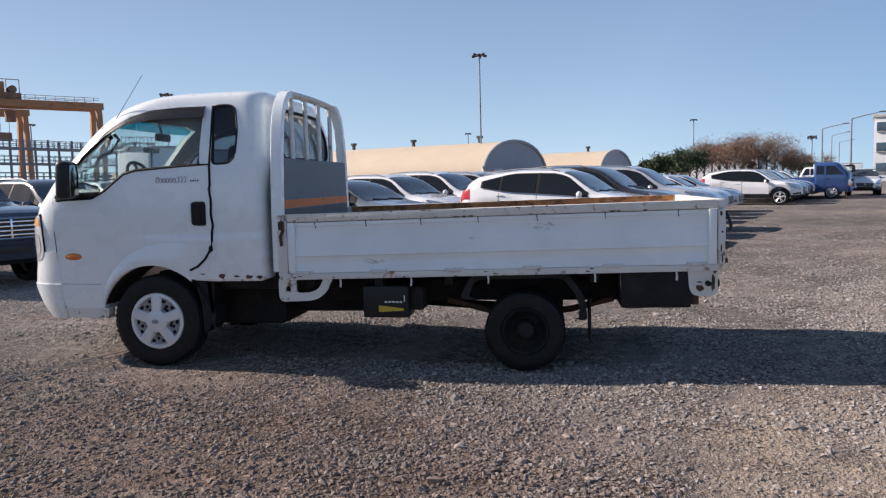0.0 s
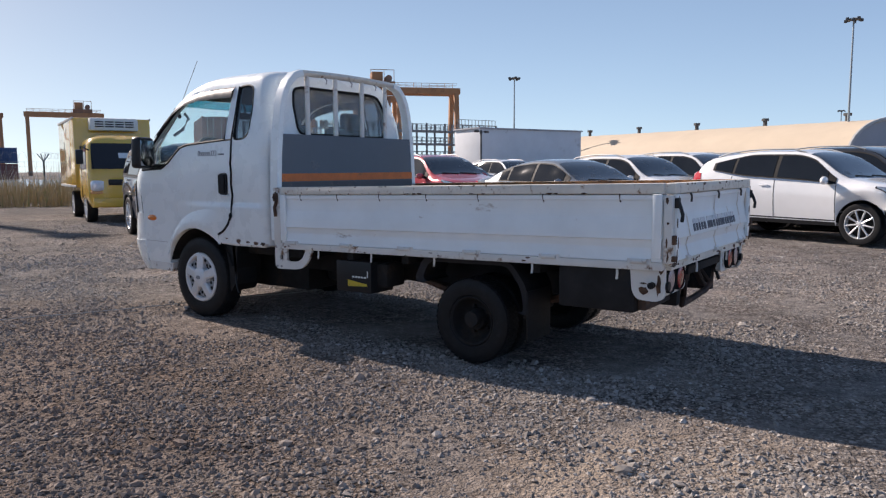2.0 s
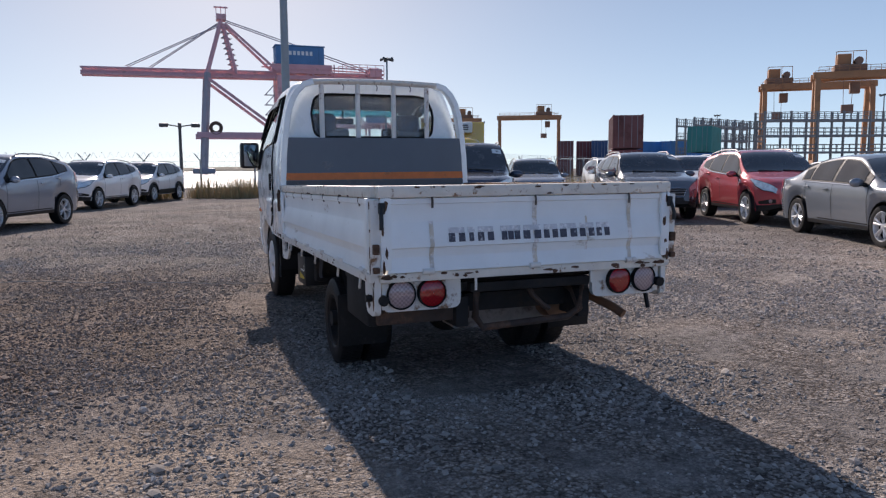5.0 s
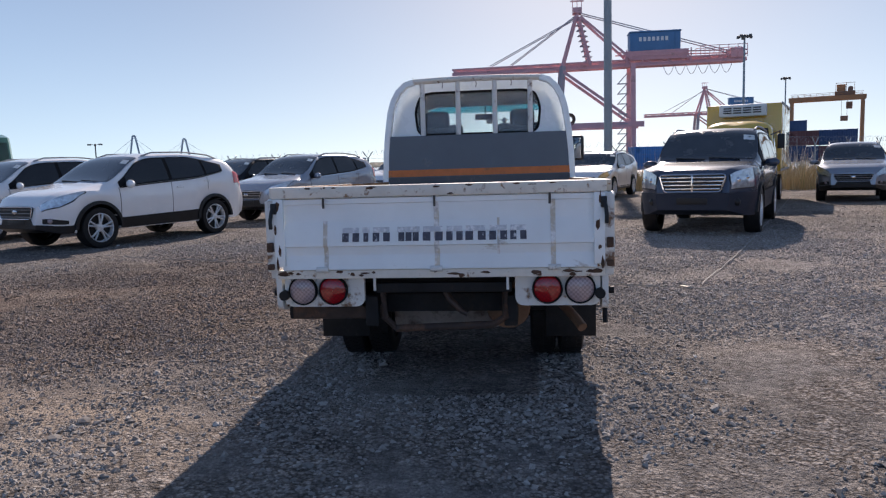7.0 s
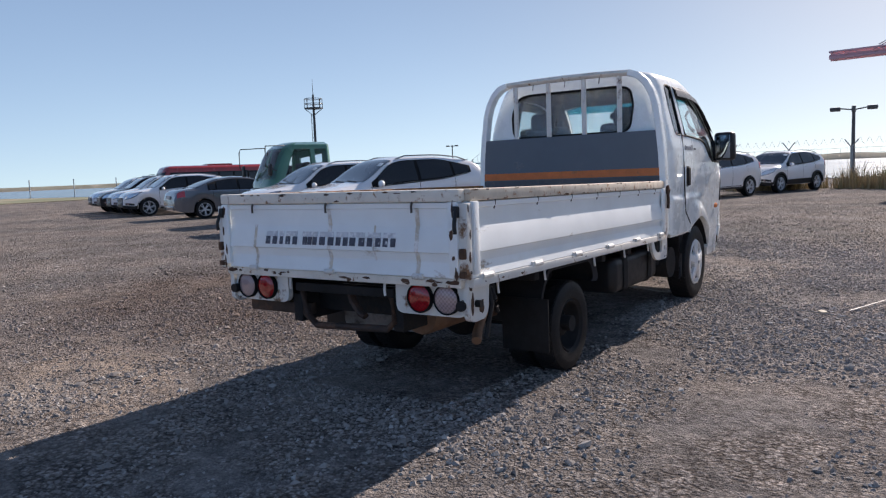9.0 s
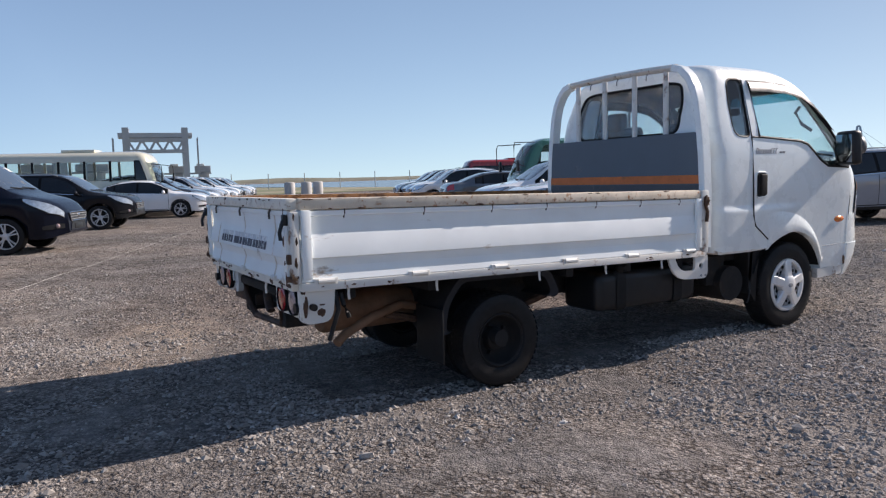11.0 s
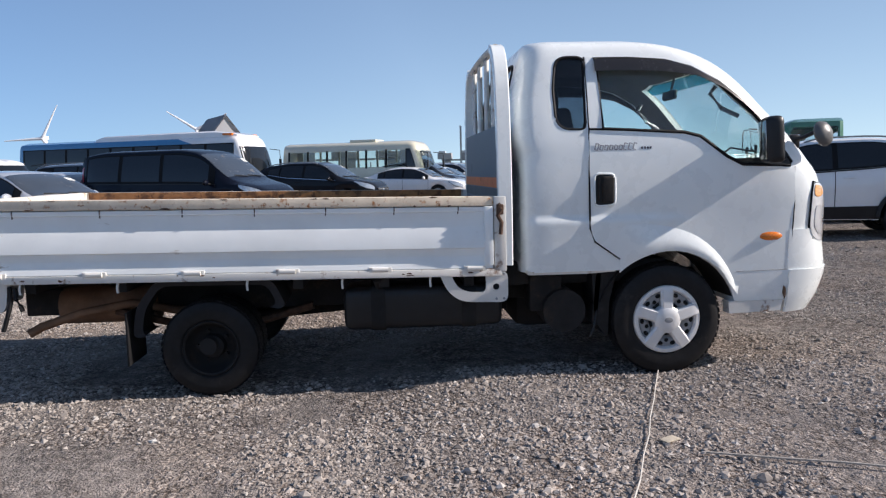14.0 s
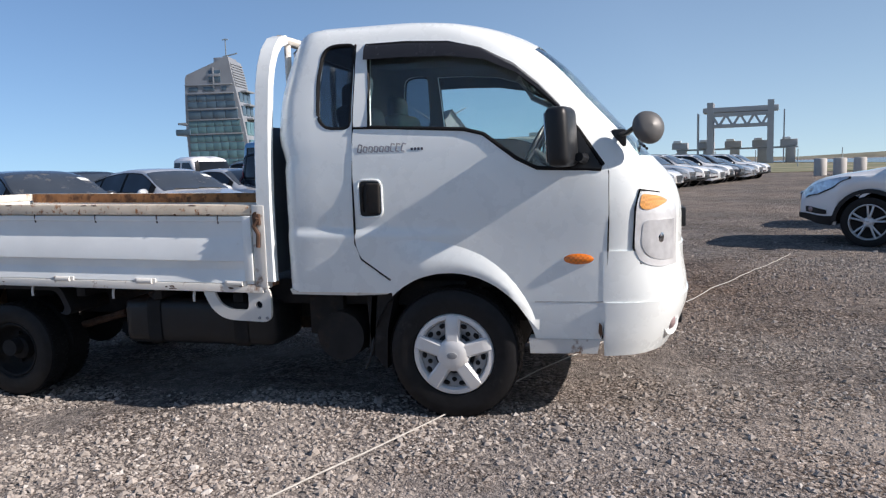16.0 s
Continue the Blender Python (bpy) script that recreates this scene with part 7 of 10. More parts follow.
for i, (kd, col) in enumerate((("suv", "white"), ("suv", "silver"), ("suv", "white"), ("sedan", "silver"), ("suv", "white"), ("suv", "grey"), ("suv", "white"))):
    park(kd, col, "FR", Vector((-0.1, 10.8)) + ROW * 2.3 * (i + 1), HA, "%s %s in the second row" % (col, kd))
park("suv", "red", "FR", (-5.34, 10.08), HA, "metallic red compact suv with alloy wheels", False, "split")
park("suv", "steel", "FR", (-7.8, 8.49), HA, "dark grey suv with a chrome-edged grille", True)
for i, (kd, col) in enumerate((("suv", "white"), ("suv", "white"), ("sedan", "silver"), ("suv", "white"))):
    park(kd, col, "FR", Vector((-11.7, 13.2)) + ROW * 2.5 * i, HA, "%s %s behind the front cars" % (col, kd))
park("suv", "white", "FR", (-16.3, 13.2), HA, "white suv behind the dark cars")
park("suv", "slate", "FR", (-13.2, 8.1), HA, "blue-grey suv with a black grille", False, "multi")
park("tall_suv", "charcoal", "FR", (-5.5, 2.52), HA, "charcoal four-wheel-drive suv with dark lower panels", True)
park("suv", "white", "FR", (-17.5, 1.6), HA, "white suv with a broad dark grille", False, "multi")

# right of the truck, facing it
park("suv", "white", "FL", (-4.14, -6.9), HA, "white compact suv with black wheel arches and bright wheels", True)
park("suv", "white", "FL", (-5.45, -10.0), HA, "white compact suv with a wide dark grille")
park("suv", "slate", "FL", (-9.72, -5.14), HA, "blue-grey metallic compact suv with a dark grille", False)
park("suv", "black", "FL", (-13.2, -8.2), HA, "black compact suv behind the silver one")
park("suv", "white", "FL", (-19.3, -4.0), HA, "white compact suv near the fence")
park("suv", "white", "FL", (-24.3, -2.4), HA, "white compact suv near the fence", True)
park("sedan", "steel", "RR", (-9.66, -18.5), HB, "dark steel-grey sedan with red tail lamps")
for i, col in enumerate(("white", "white", "black", "white")):
    park("suv", col, "FL", Vector((-11.0, -23.7)) - ROW * 2.4 * i, HA, col + " suv in the far row of cars")
park("sedan", "silver", "FR", (7.55, -7.86), HB, "silver executive sedan with a large grille", False, "multi")
park("van", "navy", "FR", (5.28, -11.75), HB, "dark navy passenger van", False)
park("suv", "black", "FR", (2.92, -18.9), HB, "black suv with chrome window trim")
park("sedan", "white", "FR", (-0.45, -24.6), HB, "white sedan beside the minibus")
for i, (kd, col) in enumerate((("suv", "dark"), ("sedan", "white"), ("suv", "silver"), ("suv", "white"), ("sedan", "white"), ("suv", "white"), ("suv", "dark"), ("sedan", "silver"), ("suv", "white"), ("suv", "white"))):
    park(kd, col, "FR", Vector((-1.1, -27.0)) - ROW * 2.35 * i, HB, "%s %s in the long far row" % (col, kd))
park("sedan", "dark", "FR", (8.35, -5.2), HB, "dark grey sedan with a mesh grille")
park("sedan", "black", "FR", (10.4, -9.0), HB, "black sedan parked behind")
park("sedan", "silver", "FR", (8.6, -12.6), HB, "silver sedan with a green windshield sticker")
park("tall_suv", "grey", "FR", (9.6, -18.0), HB, "grey suv behind the sedans")


# ---- trucks and buses ----
def cabover(colour, m, name, label, cargo=None, cargo_mat=None, size=1.0, length=3.2, height=2.25, see_through=False):
    """A small cab-over lorry; the front is +x, the origin under the front axle."""
    root = thing(name, label, "truck", m)
    pm = PAINT[colour]
    sec = [(0.35, 0.78), (0.62, 0.86), (1.15, 0.87), (1.35, 0.86), (1.9, 0.80), (height - 0.12, 0.74), (height - 0.03, 0.66), (height, 0.50)]
    f = curve1(sec)
    xf = curve1([(0.35, 0.86), (0.62, 0.93), (1.15, 0.90), (1.35, 0.82), (height - 0.35, 0.55), (height - 0.1, 0.36), (height, 0.15)])
    rings = []
    for z in steps(0.38, height, 22):
        w, x1 = f(z), xf(z)
        x0 = -0.85
        pts = []
        for i in range(9):
            a = radians(90 * i / 8)
            pts.append((x1 - 0.35 + 0.35 * math.cos(a) ** 0.6 if i < 8 else x1 - 0.35, w * math.sin(a) ** 0.6))
        pts += [(x0 + 0.08, w), (x0, w - 0.08)]
        rings.append([Vector((x, y, z)) for x, y in pts] + [Vector((x, -y, z)) for x, y in pts[::-1]])
    gz0, gz1 = 1.30, height - 0.22
    shell = skin(bmesh.new(), rings)
    if see_through:
        inner = skin(bmesh.new(), [[Vector((p.x * 0.94 - 0.01, p.y * 0.93, p.z)) for p in r] for r in rings if 1.05 < r[0].z < height - 0.07])
        cuts = [prism(bmesh.new(), [(-0.28, gz0), (0.50, gz0), (xf(gz1) - 0.30, gz1), (-0.28, gz1)], "y", -1.2, 1.2), prism(bmesh.new(), [(-0.74, gz0 + 0.05), (-0.40, gz0 + 0.05), (-0.40, gz1), (-0.74, gz1)], "y", -1.2, 1.2),
                prism(bmesh.new(), [(-0.62, gz0), (0.62, gz0), (0.56, gz1), (-0.56, gz1)], "x", 0.1, 1.4), prism(bmesh.new(), [(-0.5, gz0 + 0.1), (0.5, gz0 + 0.1), (0.5, gz1 - 0.1), (-0.5, gz1 - 0.1)], "x", -1.2, -0.5)]
        shell = carve(shell, [("DIFFERENCE", inner)] + [("DIFFERENCE", c) for c in cuts])
        for y in (-0.4, 0.4):
            part("seat", box(bmesh.new(), (-0.30, y, 1.45), (0.14, 0.48, 0.75), 0.05), seat_cloth, root)
    part("cab", shell, pm, root, "", 34)
    pane_mat = thin_glass if see_through else car_glass

    def pane(x0, x1, z0, z1, s):
        bm = bmesh.new()
        vs = []
        for z in steps(z0, z1, 5):
            e = min(x1, xf(z) - 0.32)
            vs.append([bm.verts.new((x, s * (f(z) + 0.008), z)) for x in steps(x0, e, 4)])
        for a, b in zip(vs, vs[1:]):
            for j in range(4):
                bm.faces.new((a[j], a[j + 1], b[j + 1], b[j]))
        return bm
    for s in (1, -1):
        for bmw in (pane(-0.28, 0.62, gz0, gz1, s), pane(-0.74, -0.38, gz0 + 0.02, gz1, s)):
            part("side_window", bmw, pane_mat, root)
        part("door_seam", box(bmesh.new(), (-0.33, s * 0.868, 0.95), (0.012, 0.012, 0.75), 0.002), seal_black, root)
        bm = box(bmesh.new(), (0.80, s * 0.68, 0.90), (0.22, 0.30, 0.26), 0.07, None, 3)
        hl = part("headlight", bm, headlamp, root)
        part("indicator", box(bmesh.new(), (0.80, s * 0.70, 0.74), (0.20, 0.27, 0.07), 0.03), lamp_pale_amber, hl)
        bm = tube(bmesh.new(), [(0.42, s * 0.74, height - 0.12), (1.02, s * 1.0, height - 0.14), (1.05, s * 1.05, height - 0.25), (1.05, s * 1.05, height - 0.75), (0.72, s * 0.86, height - 0.86)] if see_through else [(0.55, s * 0.80, 1.75), (0.95, s * 1.02, 1.82), (0.95, s * 1.04, 1.45)], 0.016, 6)
        arm = part("mirror_arm", bm, black_plastic, root)
        bm = box(bmesh.new(), (0.95, s * 1.05, 1.58), (0.06, 0.16, 0.34), 0.02)
        part("mirror", bm, black_plastic, arm)
        bm = box(bmesh.new(), (-0.22, s * 0.885, 1.12), (0.14, 0.02, 0.04), 0.006)
        part("door_handle", bm, black_plastic, root)
    bm = bmesh.new()
    vs = []
    for z in steps(gz0 + 0.0, gz1 + 0.02, 6):
        x, w = xf(z) + 0.008, f(z) * 0.90
        vs.append([bm.verts.new((x - 0.35 + 0.35 * (1 - (abs(y) / f(z)) ** 3.333) ** 0.3, y, z)) for y in steps(-w, w, 14)])
    for a, b in zip(vs, vs[1:]):
        for j in range(14):
            bm.faces.new((a[j], a[j + 1], b[j + 1], b[j]))
    pane_ob = part("windshield", bm, pane_mat, root)
    if cargo == "box":
        tilt_back = math.degrees(math.atan2(xf(gz0) - xf(gz1), gz1 - gz0))
        part("paper_note", box(bmesh.new(), (0, 0, 0), (0.004, 0.42, 0.15), 0, pose(xf(1.62) + 0.018, 0.05, 1.62, 0, -tilt_back, 0)), paper_white, pane_ob, "white paper note behind the glass")
    bm = box(bmesh.new(), (0.90, 0, 0.50), (0.12, 1.62, 0.22), 0.04)
    part("bumper", bm, pm, root)
    bm = box(bmesh.new(), (0.905, 0, 0.98), (0.06, 0.9, 0.14), 0.02)
    part("grille", bm, black_plastic, root)
    bm = box(bmesh.new(), (-1.6, 0, 0.62), (length + 1.0, 0.8, 0.18), 0.02)
    part("frame", bm, chassis_black, root)
    for x, y in ((0, 0.74), (0, -0.74), (-length + 0.7, 0.72), (-length + 0.7, -0.72)):
        car_wheel(root, "multi", x, y, 0.36)
    if cargo == "box":
        bm = box(bmesh.new(), (-0.98 - length / 2, 0, 1.72), (length, 1.86, 1.78), 0.03)
        bx = part("cargo_box", bm, cargo_mat, root, "yellow insulated cargo box")
        for y in (-0.93, 0.93):
            for z in (0.86, 2.60):
                bm = box(bmesh.new(), (-0.98 - length / 2, y, z), (length + 0.02, 0.03, 0.06), 0.006)
                part("edge_trim", bm, steel_grey, bx)
        bm = box(bmesh.new(), (-0.82, 0, 2.44), (0.34, 1.15, 0.32), 0.05)
        fr = part("fridge_unit", bm, paper_white, root, "white refrigeration unit above the cab")
        for y in (-0.36, -0.12, 0.12, 0.36):
            for dz in (-0.06, 0.0, 0.06):
                bm = box(bmesh.new(), (-0.645, y, 2.44 + dz), (0.02, 0.20, 0.03), 0.004)
                part("vent_slat", bm, black_plastic, fr)
    elif cargo == "bed":
        for s in (1, -1):
            bm = box(bmesh.new(), (-0.98 - length / 2, s * 0.86, 0.98), (length, 0.04, 0.40), 0.01)
            part("side_gate", bm, pm, root)
        bm = box(bmesh.new(), (-0.98 - length / 2, 0, 0.78), (length, 1.70, 0.05), 0.01)
        part("bed_floor", bm, chassis_black, root)
        bm = box(bmesh.new(), (-0.98 - length, 0, 0.98), (0.04, 1.74, 0.40), 0.01)
        part("tailgate", bm, pm, root)
    return root


thin_glass = clear_glass("thin_glass", (0.62, 0.72, 0.70))


def hpose(x, y, heading):
    return pose(x, y, 0, 0, 0, heading)


cabover("yellow", hpose(-12.0, 5.75, HA), "refrigerated_truck", "yellow refrigerated box truck with a white cooling unit", "box", PAINT["yellow"], length=3.3, height=2.12)
cabover("green", hpose(-9.3, -13.85, HA) @ Matrix.Diagonal((1.15, 1.05, 0.975, 1)), "green_truck", "dark green cab-over truck with tall mirrors", "bed", length=4.2, height=2.42, see_through=True)
for i in range(3):
    p = Vector((17.9, 36.6)) + ROW * 2.6 * i
    cabover("blue", hpose(p.x, p.y, HA), "blue_truck", "blue flatbed truck in the far row", "bed", length=3.0, height=1.98)
cabover("white", hpose(14.5, -20.5, HB), "white_truck", "white double-windowed work truck", "bed", length=3.0, height=1.98)
cabover("white", hpose(34.5, 92.0, 158), "white_truck", "white box truck at the lot's far side", "box", PAINT["white"], length=5.0, height=2.3)


def bus(m, length, width, height, lower, upper, panes, label, stripe=None, front=None, see_through=False, band=(0.50, 0.80)):
    """A bus; the front is +x, the origin on the ground under the front bumper."""
    root = thing("parked_bus", label, "bus", m)
    w = width / 2
    prof = curve1([(0.32, w - 0.03), (0.6, w), (height * 0.62, w - 0.02), (height - 0.3, w - 0.09), (height - 0.12, w - 0.18), (height - 0.03, w - 0.38), (height, w - 0.6)])
    nose = curve1([(0.32, -0.10), (0.7, 0.0), (height * 0.42, -0.04), (height * 0.9, -0.42), (height - 0.05, -0.62), (height, -0.85)])
    rings = []
    for z in steps(0.34, height, 26):
        y, x1, x0 = prof(z), nose(z), -length + 0.06 * (z / height) ** 3
        pts = []
        for i in range(9):
            a = radians(90 * i / 8)
            pts.append((x1 - 0.40 + 0.40 * max(0, math.cos(a)) ** 0.7, y * math.sin(a) ** 0.55))
        pts += [(x0 + 0.2, y), (x0 + 0.05, y - 0.06), (x0, y - 0.2)]
        rings.append([Vector((px, py, z)) for px, py in pts] + [Vector((px, -py, z)) for px, py in pts[::-1]])
    z0, z1 = height * band[0], height * band[1]
    step = (length - 1.3) / panes
    shell = skin(bmesh.new(), rings)
    pane_mat = car_glass
    if see_through:
        pane_mat = thin_glass
        cuts = [skin(bmesh.new(), [[Vector((p.x * 0.985 - 0.02, p.y * 0.94, p.z)) for p in r] for r in rings if height * 0.40 < r[0].z < height - 0.1])]
        cuts += [prism(bmesh.new(), [(-length + 0.45 + step * i, z0), (-length + 0.45 + step * (i + 0.9), z0), (-length + 0.45 + step * (i + 0.9), z1), (-length + 0.45 + step * i, z1)], "y", -2, 2) for i in range(panes)]
        cuts.append(prism(bmesh.new(), [(-w * 0.82, height * 0.46), (w * 0.82, height * 0.46), (w * 0.72, height * 0.81), (-w * 0.72, height * 0.81)], "x", -1.2, 0.5))
        shell = carve(shell, [("DIFFERENCE", c) for c in cuts])
    part("body", shell, lower, root, "", 34)
    if front:
        # painted front end and the raised roof pod behind it
        rings = []
        for z in steps(0.34, height, 26):
            y, x1 = prof(z) + 0.005, nose(z) + 0.006
            xe = -1.9 - 2.2 * max(0.0, z / height - 0.78) / 0.22
            pts = [(x1 - 0.40 + 0.40 * max(0, math.cos(radians(90 * i / 8))) ** 0.7, y * math.sin(radians(90 * i / 8)) ** 0.55) for i in range(9)] + [(xe, y)]
            rings.append([Vector((px, py, z + 0.004)) for px, py in pts] + [Vector((px, -py, z + 0.004)) for px, py in pts[::-1]])
        part("front_end", skin(bmesh.new(), rings), front, root, "white painted front", 34)
        rings = []
        for x, h, wf in ((-8.4, 0.02, 0.80), (-8.0, 0.16, 0.82), (-4.0, 0.20, 0.82), (-1.9, 0.20, 0.82), (-1.0, 0.10, 0.80), (-0.75, 0.0, 0.74)):
            yy = w * wf
            rings.append([Vector((x, yy, height - 0.10)), Vector((x, yy * 0.97, height + h * 0.7)), Vector((x, yy * 0.85, height + h)), Vector((x, -yy * 0.85, height + h)), Vector((x, -yy * 0.97, height + h * 0.7)), Vector((x, -yy, height - 0.10))])
        for s in (1, -1):
            bm = bmesh.new()
            vs = [[bm.verts.new((x, s * (prof(z) + 0.016), z)) for x in steps(-1.86, -0.72 + 0.30 * (z0 - z) / height, 4)] for z in steps(z0 - 0.35, z1 - 0.02, 5)]
            for a, b in zip(vs, vs[1:]):
                for j in range(4):
                    bm.faces.new((a[j], a[j + 1], b[j + 1], b[j]))
            part("front_side_window", bm, car_glass, root)
        pod = part("roof_pod", skin(bmesh.new(), rings), front, root)
        for s in (1, -1):
            bm = box(bmesh.new(), (-1.15, s * w * 0.72, height + 0.03), (0.5, 0.34, 0.10), 0.04)
            part("marker_lamp", bm, lamp_amber, pod)
    for s in (1, -1):
        runs = [(-length + 0.35, -0.75)] if not see_through else [(-length + 0.45 + step * (i - 0.1), -length + 0.45 + step * i) for i in range(panes + 1)]
        for r0, r1 in runs:
            bm = bmesh.new()
            vs = [[bm.verts.new((x, s * (prof(z) + 0.007), z)) for x in steps(r0, r1, 8)] for z in steps(z0 - 0.04, z1 + 0.04, 4)]
            for a, b in zip(vs, vs[1:]):
                for j in range(8):
                    bm.faces.new((a[j], a[j + 1], b[j + 1], b[j]))
            part("window_band", bm, seal_black, root)
        for i in range(panes):
            a0 = -length + 0.45 + step * i
            bm = bmesh.new()
            vs = [[bm.verts.new((x, s * (prof(z) + 0.012), z)) for x in (a0, a0 + step * 0.9)] for z in steps(z0, z1, 4)]
            for a, b in zip(vs, vs[1:]):
                bm.faces.new((a[0], a[1], b[1], b[0]))
            part("side_window", bm, pane_mat, root)
        if see_through:
            # the driver's window drops towards the nose
            for grow, off, mat, nm in ((0.05, 0.008, seal_black, "driver_window_frame"), (0.0, 0.014, car_glass, "driver_window")):
                bm = bmesh.new()
                vs = [[bm.verts.new((x, s * (prof(z) + off), z)) for x in steps(-0.90 - grow if z > z0 - 0.02 else -0.74 - grow, nose(z) - 0.40 + grow * 0.5, 4)] for z in steps(z0 - 0.30 - grow, z1 + grow, 9)]
                for a, b in zip(vs, vs[1:]):
                    for j in range(4):
                        bm.faces.new((a[j], a[j + 1], b[j + 1], b[j]))
                part(nm, bm, mat, root)
        if stripe:
            bm = bmesh.new()
            vs = [[bm.verts.new((x, s * (prof(z) + 0.006), z)) for x in steps(-length + 0.25, -0.45, 6)] for z in (height * 0.2, height * 0.46)]
            for j in range(6):
                bm.faces.new((vs[0][j], vs[0][j + 1], vs[1][j + 1], vs[1][j]))
            part("stripe", bm, stripe, root)
        for x in (-1.35, -length + 1.9):
            car_wheel(root, "multi", x, s * (w - 0.14), 0.40)
            bm = bmesh.new()
            lathe(bm, [(0.47, s * (w + 0.004)), (0.44, s * (w + 0.004)), (0.44, s * (w - 0.25))], 24, Matrix.Translation((x, 0, 0.42)))
            part("wheel_arch", bm, black_plastic, root)
        bm = tube(bmesh.new(), [(-0.3, s * (w - 0.12), height * 0.80), (0.10, s * (w + 0.08), height * 0.78), (0.12, s * (w + 0.08), height * 0.66)], 0.018, 6)
        box(bm, (0.12, s * (w + 0.08), height * 0.60), (0.06, 0.16, 0.32), 0.02)
        part("door_mirror", bm, black_plastic, root)
        bm = box(bmesh.new(), (-0.10, s * (w - 0.28), 0.72), (0.14, 0.34, 0.16), 0.04)
        part("headlight", bm, headlamp, root)
    bm = bmesh.new()
    vs = []
    for z in steps(height * 0.44, height * 0.83, 6):
        x, y = nose(z) + 0.014, prof(z) + 0.008
        vs.append([bm.verts.new((x - 0.40 + 0.40 * (1 - abs(t) ** 3.636) ** 0.35, y * t, z)) for t in steps(-0.955, 0.955, 18)])
    for a, b in zip(vs, vs[1:]):
        for j in range(18):
            bm.faces.new((a[j], a[j + 1], b[j + 1], b[j]))
    part("windshield", bm, pane_mat, root)
    bm = box(bmesh.new(), (-0.06, 0, 0.45), (0.16, width * 0.86, 0.22), 0.05)
    part("bumper", bm, lower, root)
    bm = box(bmesh.new(), (-length * 0.45, 0, height + 0.04), (length * 0.18, width * 0.5, 0.12), 0.04)
    part("roof_unit", bm, upper, root)
    return root


bus(hpose(-0.48, -27.49, HB), 7.0, 2.1, 2.62, PAINT["cream"], PAINT["cream"], 6, "cream minibus with clear side windows", see_through=True, band=(0.56, 0.84))
bus(hpose(7.2, -29.1, HB), 13.0, 2.48, 3.08, PAINT["busblue"], PAINT["busblue"], 9, "blue tour coach with a white front and roof pod", None, PAINT["white"], band=(0.56, 0.87))
bus(hpose(-24.0, -42.0, HA), 9.8, 2.48, 2.5, PAINT["busred"], PAINT["busred"], 8, "dark red coach beyond the cars")


# ---- port structures in the distance ----
def polar(cx, cy, az, d, z=0.0):
    return Vector((cx + d * math.cos(radians(az)), cy + d * math.sin(radians(az)), z))


def lattice(bm, p0, p1, w, h, n, r):
    """A boxed truss: two chords and zigzag braces on each face."""
    p0, p1 = Vector(p0), Vector(p1)
    d = (p1 - p0).normalized()
    u = d.cross(Vector((0, 0, 1))).normalized() * w / 2
    v = Vector((0, 0, h / 2))
    for a, b in ((1, 1), (1, -1), (-1, 1), (-1, -1)):
        beam(bm, p0 + u * a + v * b, p1 + u * a + v * b, r * 1.6, r * 1.6)
    for i in range(n):
        a, b = p0.lerp(p1, i / n), p0.lerp(p1, (i + 1) / n)
        s = 1 if i % 2 else -1
        for k in (1, -1):
            beam(bm, a + u * k - v * s, b + u * k + v * s, r, r)
        beam(bm, a - u * s + v, b + u * s + v, r, r)
    return bm


